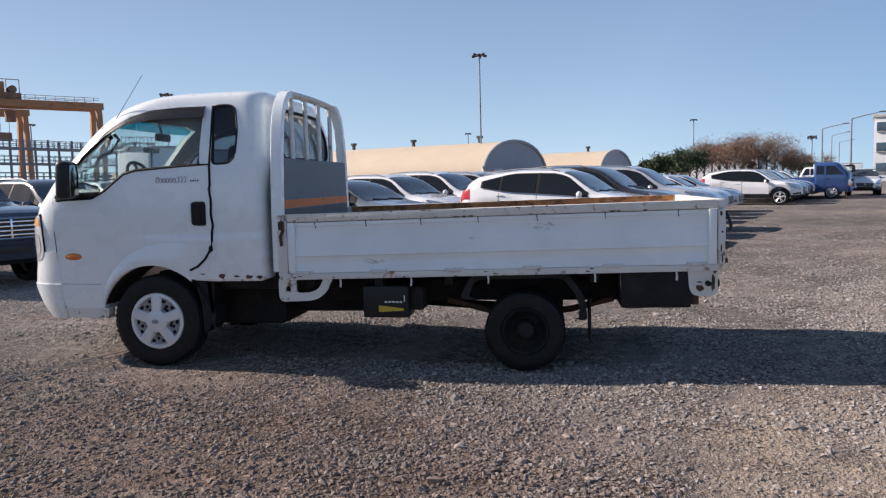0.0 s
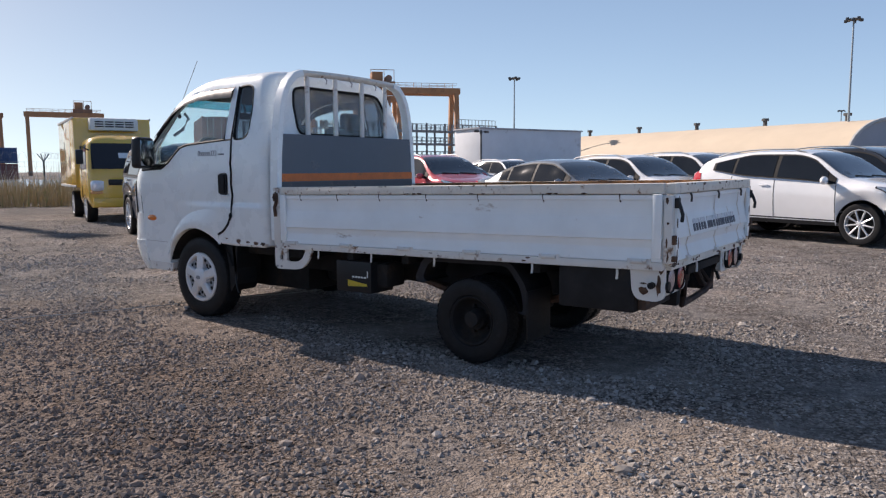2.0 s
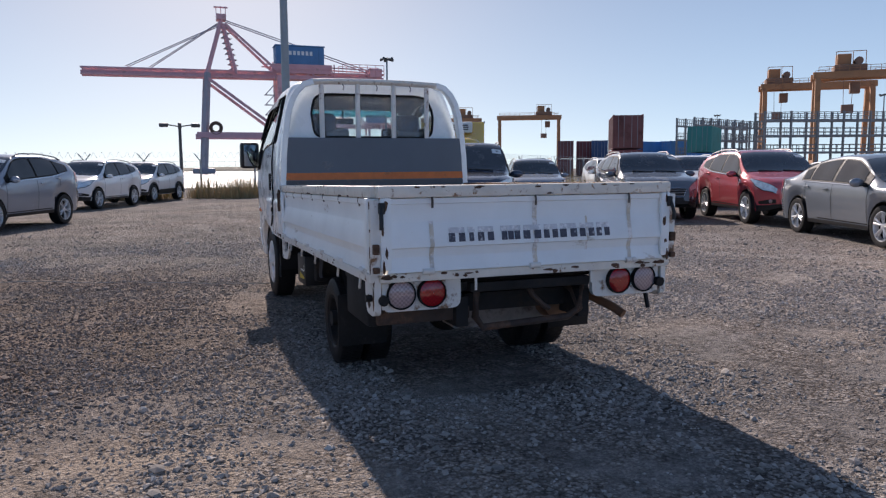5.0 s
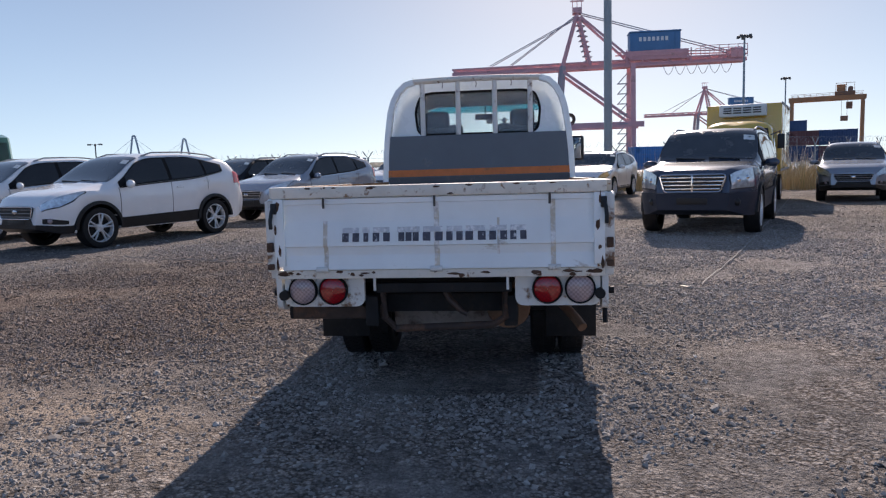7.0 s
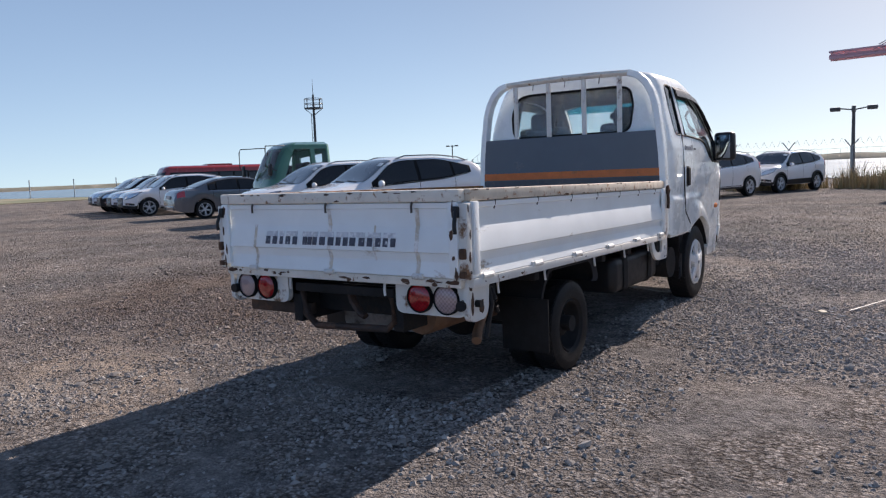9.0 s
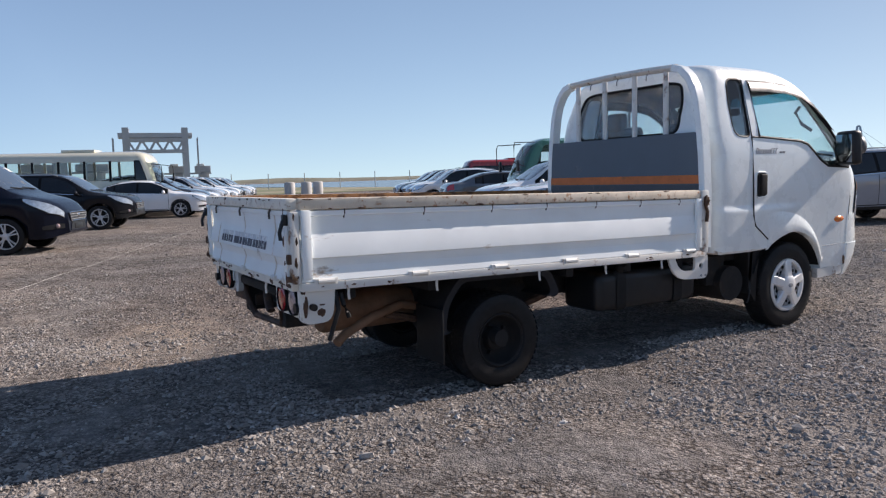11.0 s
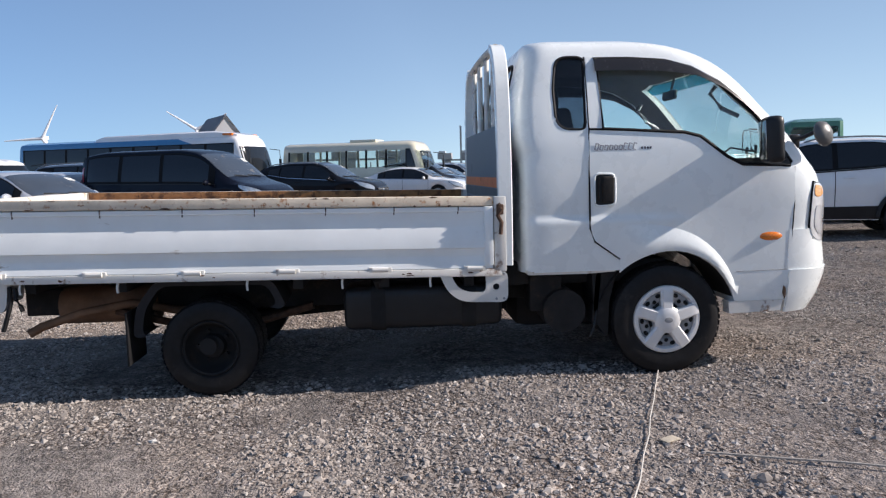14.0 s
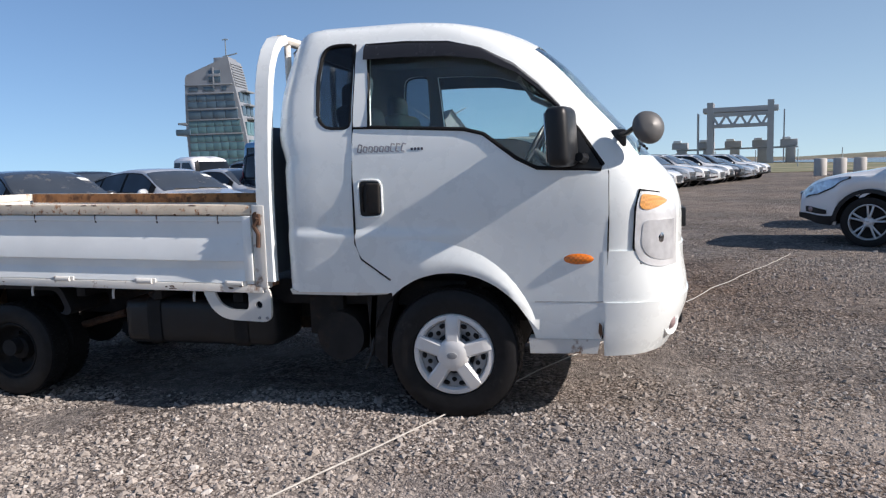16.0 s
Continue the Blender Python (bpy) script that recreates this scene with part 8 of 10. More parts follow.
def quay_crane(origin, scale, label):
    """A ship-to-shore crane whose boom runs along y."""
    o = Vector(origin)
    root = thing("quay_crane", label, "crane", Matrix.Translation(o) @ Matrix.Diagonal((scale, scale, scale, 1)))
    for x in (-9, 9):
        for y, lean in ((12.5, 3.0), (46.5, 0.0)):
            bm = beam(bmesh.new(), (x, y + lean * 0.0, 0), (x * 0.75, y + lean, 44), 2.0, 2.0)
            part("leg", bm, crane_grey if y < 20 else crane_red_hazed, root)
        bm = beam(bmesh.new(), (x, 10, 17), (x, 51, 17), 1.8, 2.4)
        part("portal_beam", bm, crane_red_hazed, root)
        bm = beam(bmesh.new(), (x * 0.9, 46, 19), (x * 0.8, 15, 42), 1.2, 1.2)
        part("brace", bm, crane_red_hazed, root)
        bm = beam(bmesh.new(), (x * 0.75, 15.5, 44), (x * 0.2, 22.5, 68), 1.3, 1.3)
        part("mast_leg", bm, crane_red_hazed, root)
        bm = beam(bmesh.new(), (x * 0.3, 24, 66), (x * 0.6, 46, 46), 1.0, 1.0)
        part("back_stay", bm, crane_red_hazed, root)
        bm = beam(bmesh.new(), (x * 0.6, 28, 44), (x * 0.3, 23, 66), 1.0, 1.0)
        part("mast_leg", bm, crane_red_hazed, root)
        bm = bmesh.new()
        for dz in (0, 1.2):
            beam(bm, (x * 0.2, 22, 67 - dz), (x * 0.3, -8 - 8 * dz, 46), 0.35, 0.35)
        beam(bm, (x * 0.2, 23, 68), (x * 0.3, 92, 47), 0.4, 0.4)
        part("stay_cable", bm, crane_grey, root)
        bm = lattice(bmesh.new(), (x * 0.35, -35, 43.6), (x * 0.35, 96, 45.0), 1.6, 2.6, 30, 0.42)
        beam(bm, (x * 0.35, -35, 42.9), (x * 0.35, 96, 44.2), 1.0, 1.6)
        part("boom", bm, crane_red_hazed, root, "long pink-red lattice boom")
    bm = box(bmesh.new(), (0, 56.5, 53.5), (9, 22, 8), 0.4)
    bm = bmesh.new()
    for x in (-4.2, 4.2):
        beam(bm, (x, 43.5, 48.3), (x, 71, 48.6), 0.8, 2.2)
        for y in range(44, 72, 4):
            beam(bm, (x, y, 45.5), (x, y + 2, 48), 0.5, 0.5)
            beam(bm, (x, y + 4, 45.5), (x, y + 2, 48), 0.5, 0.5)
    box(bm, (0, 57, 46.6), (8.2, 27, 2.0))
    part("house_base", bm, crane_red_hazed, root)
    bm = box(bmesh.new(), (0, 56.5, 53.5), (9, 22, 8), 0.4)
    for y in (49, 53, 57, 61, 65):
        box(bm, (4.5, y, 53.5), (0.3, 0.3, 7.4))
    box(bm, (0, 56.5, 57.8), (9.4, 22.6, 0.5))
    house = part("machine_house", bm, crane_blue, root, "blue machinery house")
    for i in range(7):
        part("sign_bar", box(bmesh.new(), (4.6, 50 + 1.9 * i, 54.5), (0.15, 1.2, 1.8)), paper_white, house, "pale unreadable sign as plain bars", 0)
    bm = bmesh.new()
    for x in (-4.6, 4.6):
        for y in (44, 72):
            beam(bm, (x, y, 44), (x, y, 50), 0.5, 0.5)
        beam(bm, (x, 40, 49), (x, 96, 48), 0.5, 0.5)
        for y in range(76, 97, 4):
            beam(bm, (x, y, 45), (x, y, 50.5), 0.25, 0.25)
        beam(bm, (x, 76, 50.5), (x, 96, 50.5), 0.25, 0.25)
    box(bm, (0, 92, 47), (9, 6, 4))
    part("rear_platform", bm, crane_red_hazed, root)
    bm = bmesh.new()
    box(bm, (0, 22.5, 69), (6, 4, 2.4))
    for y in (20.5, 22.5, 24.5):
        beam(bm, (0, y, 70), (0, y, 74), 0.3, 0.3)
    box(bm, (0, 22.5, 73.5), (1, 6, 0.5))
    part("mast_head", bm, crane_red_hazed, root)
    bm = bmesh.new()
    for i in range(9):
        z = 46 + i * 2.3
        box(bm, (2.0, 27 - i * 0.5, z), (1.2, 4.0, 0.4))
        beam(bm, (2.0, 25 - i * 0.5, z), (2.0, 29 - i * 0.5, z + 2.3), 0.4, 0.4)
    part("stairway", bm, crane_grey, root)
    bm = bmesh.new()
    for i in range(8):
        z = 4 + i * 4.4
        box(bm, (9.5, 41.5, z), (1.2, 4.5, 0.4))
        beam(bm, (9.5, 39.5, z), (9.5, 43.5, z + 4.4), 0.4, 0.4)
    part("stairway", bm, crane_grey, root)
    bm = lathe(bmesh.new(), [(2.6, -0.5), (2.9, -0.5), (2.9, 0.5), (2.6, 0.5), (1.4, 0.4), (1.4, -0.4)], 20, Matrix.Translation((9.5, 18, 20)) @ Matrix.Rotation(radians(90), 4, "Z"))
    part("cable_drum", bm, gantry_dark, root)
    for i in range(6):
        pts = [(3.2, 60 + 5 * i + 5 * t, 43 - 4.5 * math.sin(t * math.pi)) for t in steps(0, 1, 6)]
        part("festoon_cable", tube(bmesh.new(), pts, 0.12, 5), crane_grey, root)
    for x in (-9, 9):
        for y in (12.5, 46.5):
            bm = box(bmesh.new(), (x, y, 1.2), (3.5, 9, 2.4), 0.3)
            part("bogie", bm, crane_grey, root)
    return root


quay_crane((-340, 0, 0), 1.0, "pink-red quay crane with a blue machinery house")
quay_crane((-745, 148, 0), 1.0, "distant quay crane with its boom lowered")


def yard_gantry(m, span, height, label, at=0.5):
    """A rubber-tyred yard gantry; the girders run along x."""
    root = thing("yard_gantry", label, "gantry crane", m)
    h = span / 2
    for y in (-4.5, 4.5):
        for x in (-h, h):
            bm = beam(bmesh.new(), (x, y, 1.4), (x, y * 0.55, height - 1.0), 1.1, 1.3)
            part("leg", bm, gantry_orange, root)
            bm = box(bmesh.new(), (x, y, 0.8), (1.4, 3.2, 1.6), 0.4)
            part("wheel_bogie", bm, gantry_dark, root)
        bm = beam(bmesh.new(), (-h - 1.0, y * 0.55, height - 0.4), (h + 1.0, y * 0.55, height - 0.4), 1.1, 1.5)
        part("girder", bm, gantry_orange, root)
        bm = bmesh.new()
        for i in range(int(span / 2) + 1):
            beam(bm, (-h + 2 * i, y * 0.75, height + 0.3), (-h + 2 * i, y * 0.75, height + 1.4), 0.10, 0.10)
        beam(bm, (-h, y * 0.75, height + 1.4), (h, y * 0.75, height + 1.4), 0.10, 0.10)
        beam(bm, (-h, y * 0.75, height + 0.9), (h, y * 0.75, height + 0.9), 0.08, 0.08)
        part("handrail", bm, gantry_orange, root)
    for x in (-h, h):
        bm = beam(bmesh.new(), (x, -4.5, 2.2), (x, 4.5, 2.2), 0.9, 1.0)
        part("sill_beam", bm, gantry_orange, root)
    tx = h * at
    bm = box(bmesh.new(), (tx, 0, height + 1.0), (6.4, 5.4, 1.6), 0.2)
    trolley = part("trolley", bm, gantry_dark, root)
    part("hoist_house", box(bmesh.new(), (tx - 1.2, 0, height + 3.0), (2.8, 3.4, 2.4), 0.15), gantry_orange, trolley)
    part("hoist_drum", rod(bmesh.new(), (tx + 1.7, -1.8, height + 2.6), (tx + 1.7, 1.8, height + 2.6), 0.85, seg=14), gantry_dark, trolley)
    bm = bmesh.new()
    for dx in (-2.9, 0.4, 2.9):
        beam(bm, (tx + dx, -2.4, height + 1.6), (tx + dx, -2.4, height + 4.6), 0.14, 0.14)
    beam(bm, (tx - 2.9, -2.4, height + 4.6), (tx + 2.9, -2.4, height + 4.6), 0.14, 0.14)
    part("service_frame", bm, gantry_orange, trolley)
    part("operator_cab", box(bmesh.new(), (tx + 1.5, 1.5, height - 3.0), (2.0, 2.0, 2.4), 0.2), gantry_dark, trolley)
    bm = box(bmesh.new(), (tx, 0, height - 7.6), (2.4, 1.2, 1.8), 0.1)
    for dx in (-1, 1):
        beam(bm, (tx + dx, 0, height), (tx + dx * 0.8, 0, height - 7.0), 0.10, 0.10)
    part("spreader", bm, gantry_dark, trolley)
    return root


def gantry_at(cx, cy, az0, az1, d, height, label, tilt=0, at=0.5):
    a, b = polar(cx, cy, az0, d), polar(cx, cy, az1, d)
    c = (a + b) / 2
    ang = math.degrees(math.atan2(b.y - a.y, b.x - a.x)) + tilt
    return yard_gantry(pose(c.x, c.y, 0, 0, 0, ang), (b - a).length, height, label, at)


gantry_at(7.5, -1.2, 161.2, 156.9, 300, 21.2, "orange-brown yard gantry crane over the stacks")
gantry_at(7.5, -1.2, 155.3, 150.8, 300, 22.0, "orange-brown yard gantry crane over the stacks")
gantry_at(6.1, -3.8, 132.2, 124.6, 190, 21.6, "orange yard gantry crane with a trolley on top", 10, -0.5)
gantry_at(6.1, -3.8, 135.6, 129.0, 215, 22.2, "orange yard gantry crane behind another", 10, -0.72)


def container(m, col, label):
    root = thing("shipping_container", label, "container", m, "container stacks")
    mat = box_mats[col]
    L, W, H = 6.06, 2.44, 2.75
    bm = bmesh.new()
    n = 22
    for s in (1, -1):
        pts = []
        for i in range(n * 4 + 1):
            q = i % 4
            pts.append((-L / 2 + 0.1 + (L - 0.2) * i / (n * 4), s * (W / 2 - (0.035 if q in (1, 2) else 0.0))))
        lo, hi = [bm.verts.new((x, y, 0.12)) for x, y in pts], [bm.verts.new((x, y, H - 0.1)) for x, y in pts]
        for i in range(len(pts) - 1):
            bm.faces.new((lo[i], lo[i + 1], hi[i + 1], hi[i]))
    box(bm, (0, 0, H - 0.07), (L - 0.1, W - 0.06, 0.06))
    box(bm, (0, 0, 0.1), (L - 0.1, W - 0.06, 0.1))
    part("wall", bm, mat, root, "", 0)
    for x in (-L / 2 + 0.08, L / 2 - 0.08):
        for y in (-W / 2 + 0.08, W / 2 - 0.08):
            part("corner_post", box(bmesh.new(), (x, y, H / 2), (0.16, 0.16, H), 0.02), mat, root)
    for x in (-L / 2 + 0.05, L / 2 - 0.05):
        d = part("end_wall", box(bmesh.new(), (x, 0, H / 2), (0.06, W - 0.2, H - 0.1), 0.01), mat, root)
        bm = bmesh.new()
        for y in (-0.75, -0.3, 0.3, 0.75):
            rod(bm, (x * 1.012, y, 0.15), (x * 1.012, y, H - 0.12), 0.022, seg=6)
        part("lock_rod", bm, steel_grey, d)
    return root


def stack(cx, cy, az, d, tiers, heading, z0=0.0):
    for i, col in enumerate(tiers):
        if col:
            p = polar(cx, cy, az, d)
            container(pose(p.x, p.y, z0 + 2.78 * i, 0, 0, heading), col, {"brown": "maroon", "teal": "teal", "blue": "bright blue", "deepblue": "dark blue", "red": "faded red"}[col] + " corrugated shipping container in the stacks")


for az, d, tiers, hd in ((146.2, 64.5, ("red", "brown"), 150), (150.4, 119, ("brown", "brown"), 150), (149.0, 121, ("brown", "red"), 150), (147.9, 119, ("deepblue", "deepblue"), 150), (144.2, 126, ("blue", "blue"), 95), (142.0, 126, ("deepblue", "blue"), 95), (140.4, 84, ("blue", "teal"), 130),
                         (138.8, 128, ("blue",), 58), (169.6, 92, ("blue", None), 100), (168.2, 118, ("blue",), 100), (137.4, 130, ("red",), 58), (152.6, 110, ("deepblue",), 150), (158.0, 150, ("brown", "deepblue"), 70), (160.2, 150, ("deepblue", "brown"), 70), (162.4, 150, ("deepblue", "deepblue"), 70), (161.0, 172, ("deepblue", "deepblue", "deepblue"), 70)):
    stack(7.5, -1.2, az, d, tiers, hd)


def rack(az0, az1, d, height):
    """Steel platforms for chilled containers: posts, floors, rails."""
    a, b = polar(5.8, -4.2, az0, d), polar(5.8, -4.2, az1, d + 18)
    u = (b - a)
    n = 9
    side = Vector((-u.y, u.x, 0)).normalized() * 3.0
    root = thing("reefer_rack", "dark steel rack of platforms and railings", "steel rack")
    for i in range(n + 1):
        for s in (0, 1):
            p = a + u * (i / n) + side * s
            part("post", beam(bmesh.new(), p, p + Vector((0, 0, height)), 0.24, 0.24), rack_steel, root)
    for k, z in enumerate((height * 0.36, height * 0.62, height * 0.86)):
        for s in (0, 1):
            part("platform_beam", beam(bmesh.new(), a + side * s + Vector((0, 0, z)), b + side * s + Vector((0, 0, z)), 0.2, 0.26), rack_steel, root)
            bm = bmesh.new()
            for j in range(4 * n + 1):
                p = a + u * (j / (4 * n)) + side * s
                beam(bm, p + Vector((0, 0, z)), p + Vector((0, 0, z + 1.1)), 0.08, 0.08)
            for dz in (0.55, 1.1):
                beam(bm, a + side * s + Vector((0, 0, z + dz)), b + side * s + Vector((0, 0, z + dz)), 0.08, 0.08)
            part("railing", bm, rack_steel, root)
    for i in range(0, n, 3):
        p, q = a + u * (i / n), a + u * ((i + 1) / n)
        part("stair", beam(bmesh.new(), p + Vector((0, 0, 0.2)), q + Vector((0, 0, height * 0.36)), 0.5, 0.25), rack_steel, root)
    return root


rack(134.6, 121.4, 112, 8.9)
rack(139.4, 134.9, 118, 8.8)


# ---- sheds and halls ----
def arched_hall(end, length, width, height, label):
    """A fabric hall: an arched skin that runs back from its end wall."""
    d = Vector((math.cos(radians(HB)), math.sin(radians(HB)), 0))
    s = Vector((ROW.x, ROW.y, 0))
    root = thing("fabric_hall", label, "hall")
    bm = bmesh.new()
    rings = []
    n = int(length / 4)
    for i in range(n + 1):
        c = Vector((*end, 0)) + d * (length * i / n)
        ring = []
        for j in range(25):
            a = math.pi * j / 24
            bulge = 1.0 - (0.006 if i % 2 else 0.0)
            ring.append(c + s * (width / 2 * math.cos(a) * bulge) + Vector((0, 0, (1.8 + (height - 1.8) * math.sin(a) ** 0.85) * bulge if 0 < j < 24 else 1.8)))
        ring = [ring[0] - Vector((0, 0, 1.8))] + ring + [ring[-1] - Vector((0, 0, 1.8))]
        rings.append(ring)
    skin(bm, rings, close_ring=False, cap=False)
    part("roof_skin", bm, tent_cloth, root, "sand-coloured fabric skin")
    c = Vector((*end, 0)) - d * 0.02
    bm = bmesh.new()
    bm.faces.new([bm.verts.new(p - d * 0.15) for p in rings[0]])
    endw = part("end_wall", bm, tent_end, root, "grey end wall", 0)
    bm = tube(bmesh.new(), [p - d * 0.3 for p in rings[0][1:-1]], 0.35, 6)
    part("rim", bm, concrete, root)
    for k in (-0.28, 0.0, 0.28):
        p = c + s * (width * k) - d * 0.25
        bm = bmesh.new()
        vs = [bm.verts.new(p + s * a + Vector((0, 0, b))) for a, b in ((-2, 0), (2, 0), (2, 4), (-2, 4))]
        bm.faces.new(vs)
        part("door", bm, shed_wall, endw, "", 0)
    for i in range(2, n, 4):
        p = Vector((*end, 0)) + d * (length * i / n) + Vector((0, 0, height - 0.1))
        bm = rod(bmesh.new(), p, p + Vector((0, 0, 1.1)), 0.4, seg=8)
        rod(bm, p + Vector((0, 0, 1.1)), p + Vector((0, 0, 1.6)), 0.7, seg=8)
        part("roof_vent", bm, pole_dark, root)
    return root


arched_hall((-4.5, 144), 110, 31, 9.6, "long sand-coloured fabric hall with a grey end")
arched_hall((20.6, 208), 110, 31, 9.6, "second sand-coloured fabric hall further off")

root = thing("site_shed", "pale grey windowless metal building", "shed", pose(-35.0, 59.0, 0, 0, 0, 68.4))
bm = box(bmesh.new(), (7, 2.3, 2.7), (14, 4.6, 5.4), 0.03)
part("wall", bm, shed_wall, root)
part("roof", box(bmesh.new(), (7, 2.3, 5.47), (14.3, 4.9, 0.14), 0.02), tent_end, root)
for x in (1.0, 10.5):
    part("door", box(bmesh.new(), (x, -0.02, 1.1), (1.0, 0.06, 2.1), 0.01), steel_grey, root)
bm = bmesh.new()
for i in range(12):
    beam(bm, (0.3 + i * 0.45, 4.4, 5.5), (0.3 + i * 0.45, 4.4, 6.6), 0.05, 0.05)
for z in (6.05, 6.6):
    beam(bm, (0.2, 4.4, z), (5.4, 4.4, z), 0.05, 0.05)
part("roof_rail", bm, rack_steel, root)

root = thing("block_building", "pale square building with rows of dark windows", "building", pose(62, 118, 0, 0, 0, -22))
part("wall", box(bmesh.new(), (8, 8, 5), (18, 16, 10), 0.05), concrete, root)
for i in range(6):
    for z in (2.6, 5.6, 8.2):
        w = part("window", box(bmesh.new(), (0.5 + 2.8 * i, -0.02, z), (1.9, 0.08, 1.2), 0.01), tower_glass, root)
part("roof", box(bmesh.new(), (8, 8, 10.1), (18.4, 16.4, 0.3), 0.03), shed_wall, root)

root = thing("low_shed", "low grey shed behind the fabric halls", "shed", pose(44, 190, 0, 0, 0, -22))
part("wall", box(bmesh.new(), (0, 0, 3), (22, 12, 6), 0.05), shed_wall, root)
part("roof", box(bmesh.new(), (0, 0, 6.1), (22.6, 12.6, 0.3), 0.03), roof_slate, root)


def gable_house(m, label):
    root = thing("gabled_shed", label, "building", m)
    part("wall", box(bmesh.new(), (0, 0, 1.9), (9, 7, 3.8), 0.03), shed_wall, root)
    for s in (1, -1):
        bm = bmesh.new()
        vs = [Vector((x, s * y, z)) for x in (-4.8, 4.8) for y, z in ((3.9, 3.6), (0, 6.4))]
        f = [bm.verts.new(p) for p in vs]
        bm.faces.new((f[0], f[1], f[3], f[2]))
        r = bmesh.ops.solidify(bm, geom=bm.faces[:], thickness=0.15)
        part("roof", bm, tent_end, root, "", 0)
    for s in (1, -1):
        bm = prism(bmesh.new(), [(-3.4, 3.8), (3.4, 3.8), (0, 6.2)], "x", s * 4.45, s * 4.5)
        part("gable", bm, tent_end, root, "", 0)
    return root


gable_house(pose(29.6, -121.3, 0, 0, 0, -62) @ Matrix.Diagonal((1.2, 0.95, 1.73, 1)), "small building with a grey pitched roof")

# ---- office block at the lot's far side ----
p = polar(2.93, -5.82, 64.9, 150)
root = thing("office_building", "pale flat-roofed office block with dark window bands", "building", pose(p.x, p.y, 0, 0, 0, -22))
part("wall", box(bmesh.new(), (0, 0, 5.4), (17, 12, 10.8), 0.05), shed_wall, root)
part("roof", box(bmesh.new(), (0, 0, 10.95), (17.4, 12.4, 0.5), 0.05), concrete, root)
for k in range(3):
    for j in range(6):
        w = part("window", box(bmesh.new(), (-7.0 + 2.8 * j, -6.02, 2.3 + 3.4 * k), (2.3, 0.16, 1.5), 0.02), tower_glass_dark, root)
        part("sill", box(bmesh.new(), (-7.0 + 2.8 * j, -6.12, 1.5 + 3.4 * k), (2.4, 0.25, 0.1), 0.02), concrete, w)

# ---- glass control tower ----
root = thing("control_tower", "slanted glass and steel harbour control tower", "tower", pose(118, -198, 0, 0, 0, 7))


def tower_edge(z):
    return -11.0 + 5.6 * (max(0.0, z - 4) / 32) ** 1.25


secs = [[Vector((tower_edge(z), 5, z)), Vector((8 + 0.6 * math.sin(z / 31 * math.pi), 5, z)), Vector((8, -5, z)), Vector((tower_edge(z), -5, z))] for z in (0, 5, 10, 15, 20, 25, 30)]
part("core", skin(bmesh.new(), secs + [[Vector((-5.5, 5, 36)), Vector((7.6, 5, 31)), Vector((7.6, -5, 31)), Vector((-5.5, -5, 35))]]), tower_panel, root, "", 0)
for z0, z1, n, mt in ((1, 3.4, 6, tower_glass), (3.7, 6.0, 6, tower_glass), (6.3, 8.5, 6, tower_glass), (8.8, 10.9, 7, tower_glass), (11.2, 13.2, 7, tower_glass), (13.8, 15.6, 6, tower_glass), (15.8, 17.4, 6, tower_glass), (18.0, 20.4, 4, tower_glass_dark), (21.2, 23.0, 5, tower_glass_dark), (23.2, 25.0, 5, tower_glass_dark)):
    xa, xb = tower_edge((z0 + z1) / 2) + 1.1, 7.7
    for j in range(n):
        u0, u1 = xa + (xb - xa) * j / n, xa + (xb - xa) * (j + 1) / n - 0.12
        part("glass_panel", box(bmesh.new(), ((u0 + u1) / 2, 5.05, (z0 + z1) / 2), (u1 - u0, 0.25, z1 - z0), 0.02), mt, root)
for z in (13.5, 17.7, 20.8, 25.4, 27.9):
    part("floor_band", box(bmesh.new(), ((tower_edge(z) + 8) / 2 + 0.4, 5.2, z), (8 - tower_edge(z) - 0.6, 0.5, 0.35), 0.05), tower_panel, root)
for u0, u1 in ((4.2, 7.0), (-1.0, 2.4), (-4.6, -3.2)):
    part("roof_opening", box(bmesh.new(), ((u0 + u1) / 2, 5.03, 26.7), (u1 - u0, 0.2, 1.2), 0.02), tower_glass_dark, root)
op = part("square_opening", box(bmesh.new(), (-1.2, 5.03, 30.3), (3.6, 0.2, 3.4), 0.02), tower_glass_dark, root)
part("cross_beam", box(bmesh.new(), (-1.0, 5.2, 30.6), (3.9, 0.3, 0.8), 0.05), tower_panel, op)
part("cross_post", box(bmesh.new(), (-0.8, 5.22, 30.0), (0.45, 0.3, 6.0), 0.05), tower_panel, op)
# side with louvres, balconies and windows
for z0, z1, mt in ((2, 6, tower_glass), (6.5, 11.5, tower_glass), (12.3, 16.8, tower_glass), (18.6, 21.6, tower_glass_dark), (22.6, 25.6, tower_glass_dark)):
    for j in range(3):
        z = (z0 + z1) / 2
        part("side_pane", box(bmesh.new(), (tower_edge(z) - 0.02, 2.6 - 2.9 * j, z), (0.5, 2.5, z1 - z0), 0.02), mt, root)
for j in range(9):
    z = 27.6 + 0.8 * j
    part("louvre", box(bmesh.new(), (tower_edge(z) - 0.1, 0, z), (0.5, 9.0, 0.38), 0.03), tower_panel, root)
for z in (17.8, 21.9, 26.0):
    part("balcony", box(bmesh.new(), (tower_edge(z) - 0.9, -1.5, z), (2.2, 6.5, 0.5), 0.06), tower_panel, root)
part("balcony", box(bmesh.new(), (9.4, 2.0, 14.2), (4.4, 7.5, 1.8), 0.1), tower_glass_dark, root)
part("balcony", box(bmesh.new(), (9.6, 2.0, 16.8), (3.0, 6.5, 0.6), 0.06), tower_panel, root)
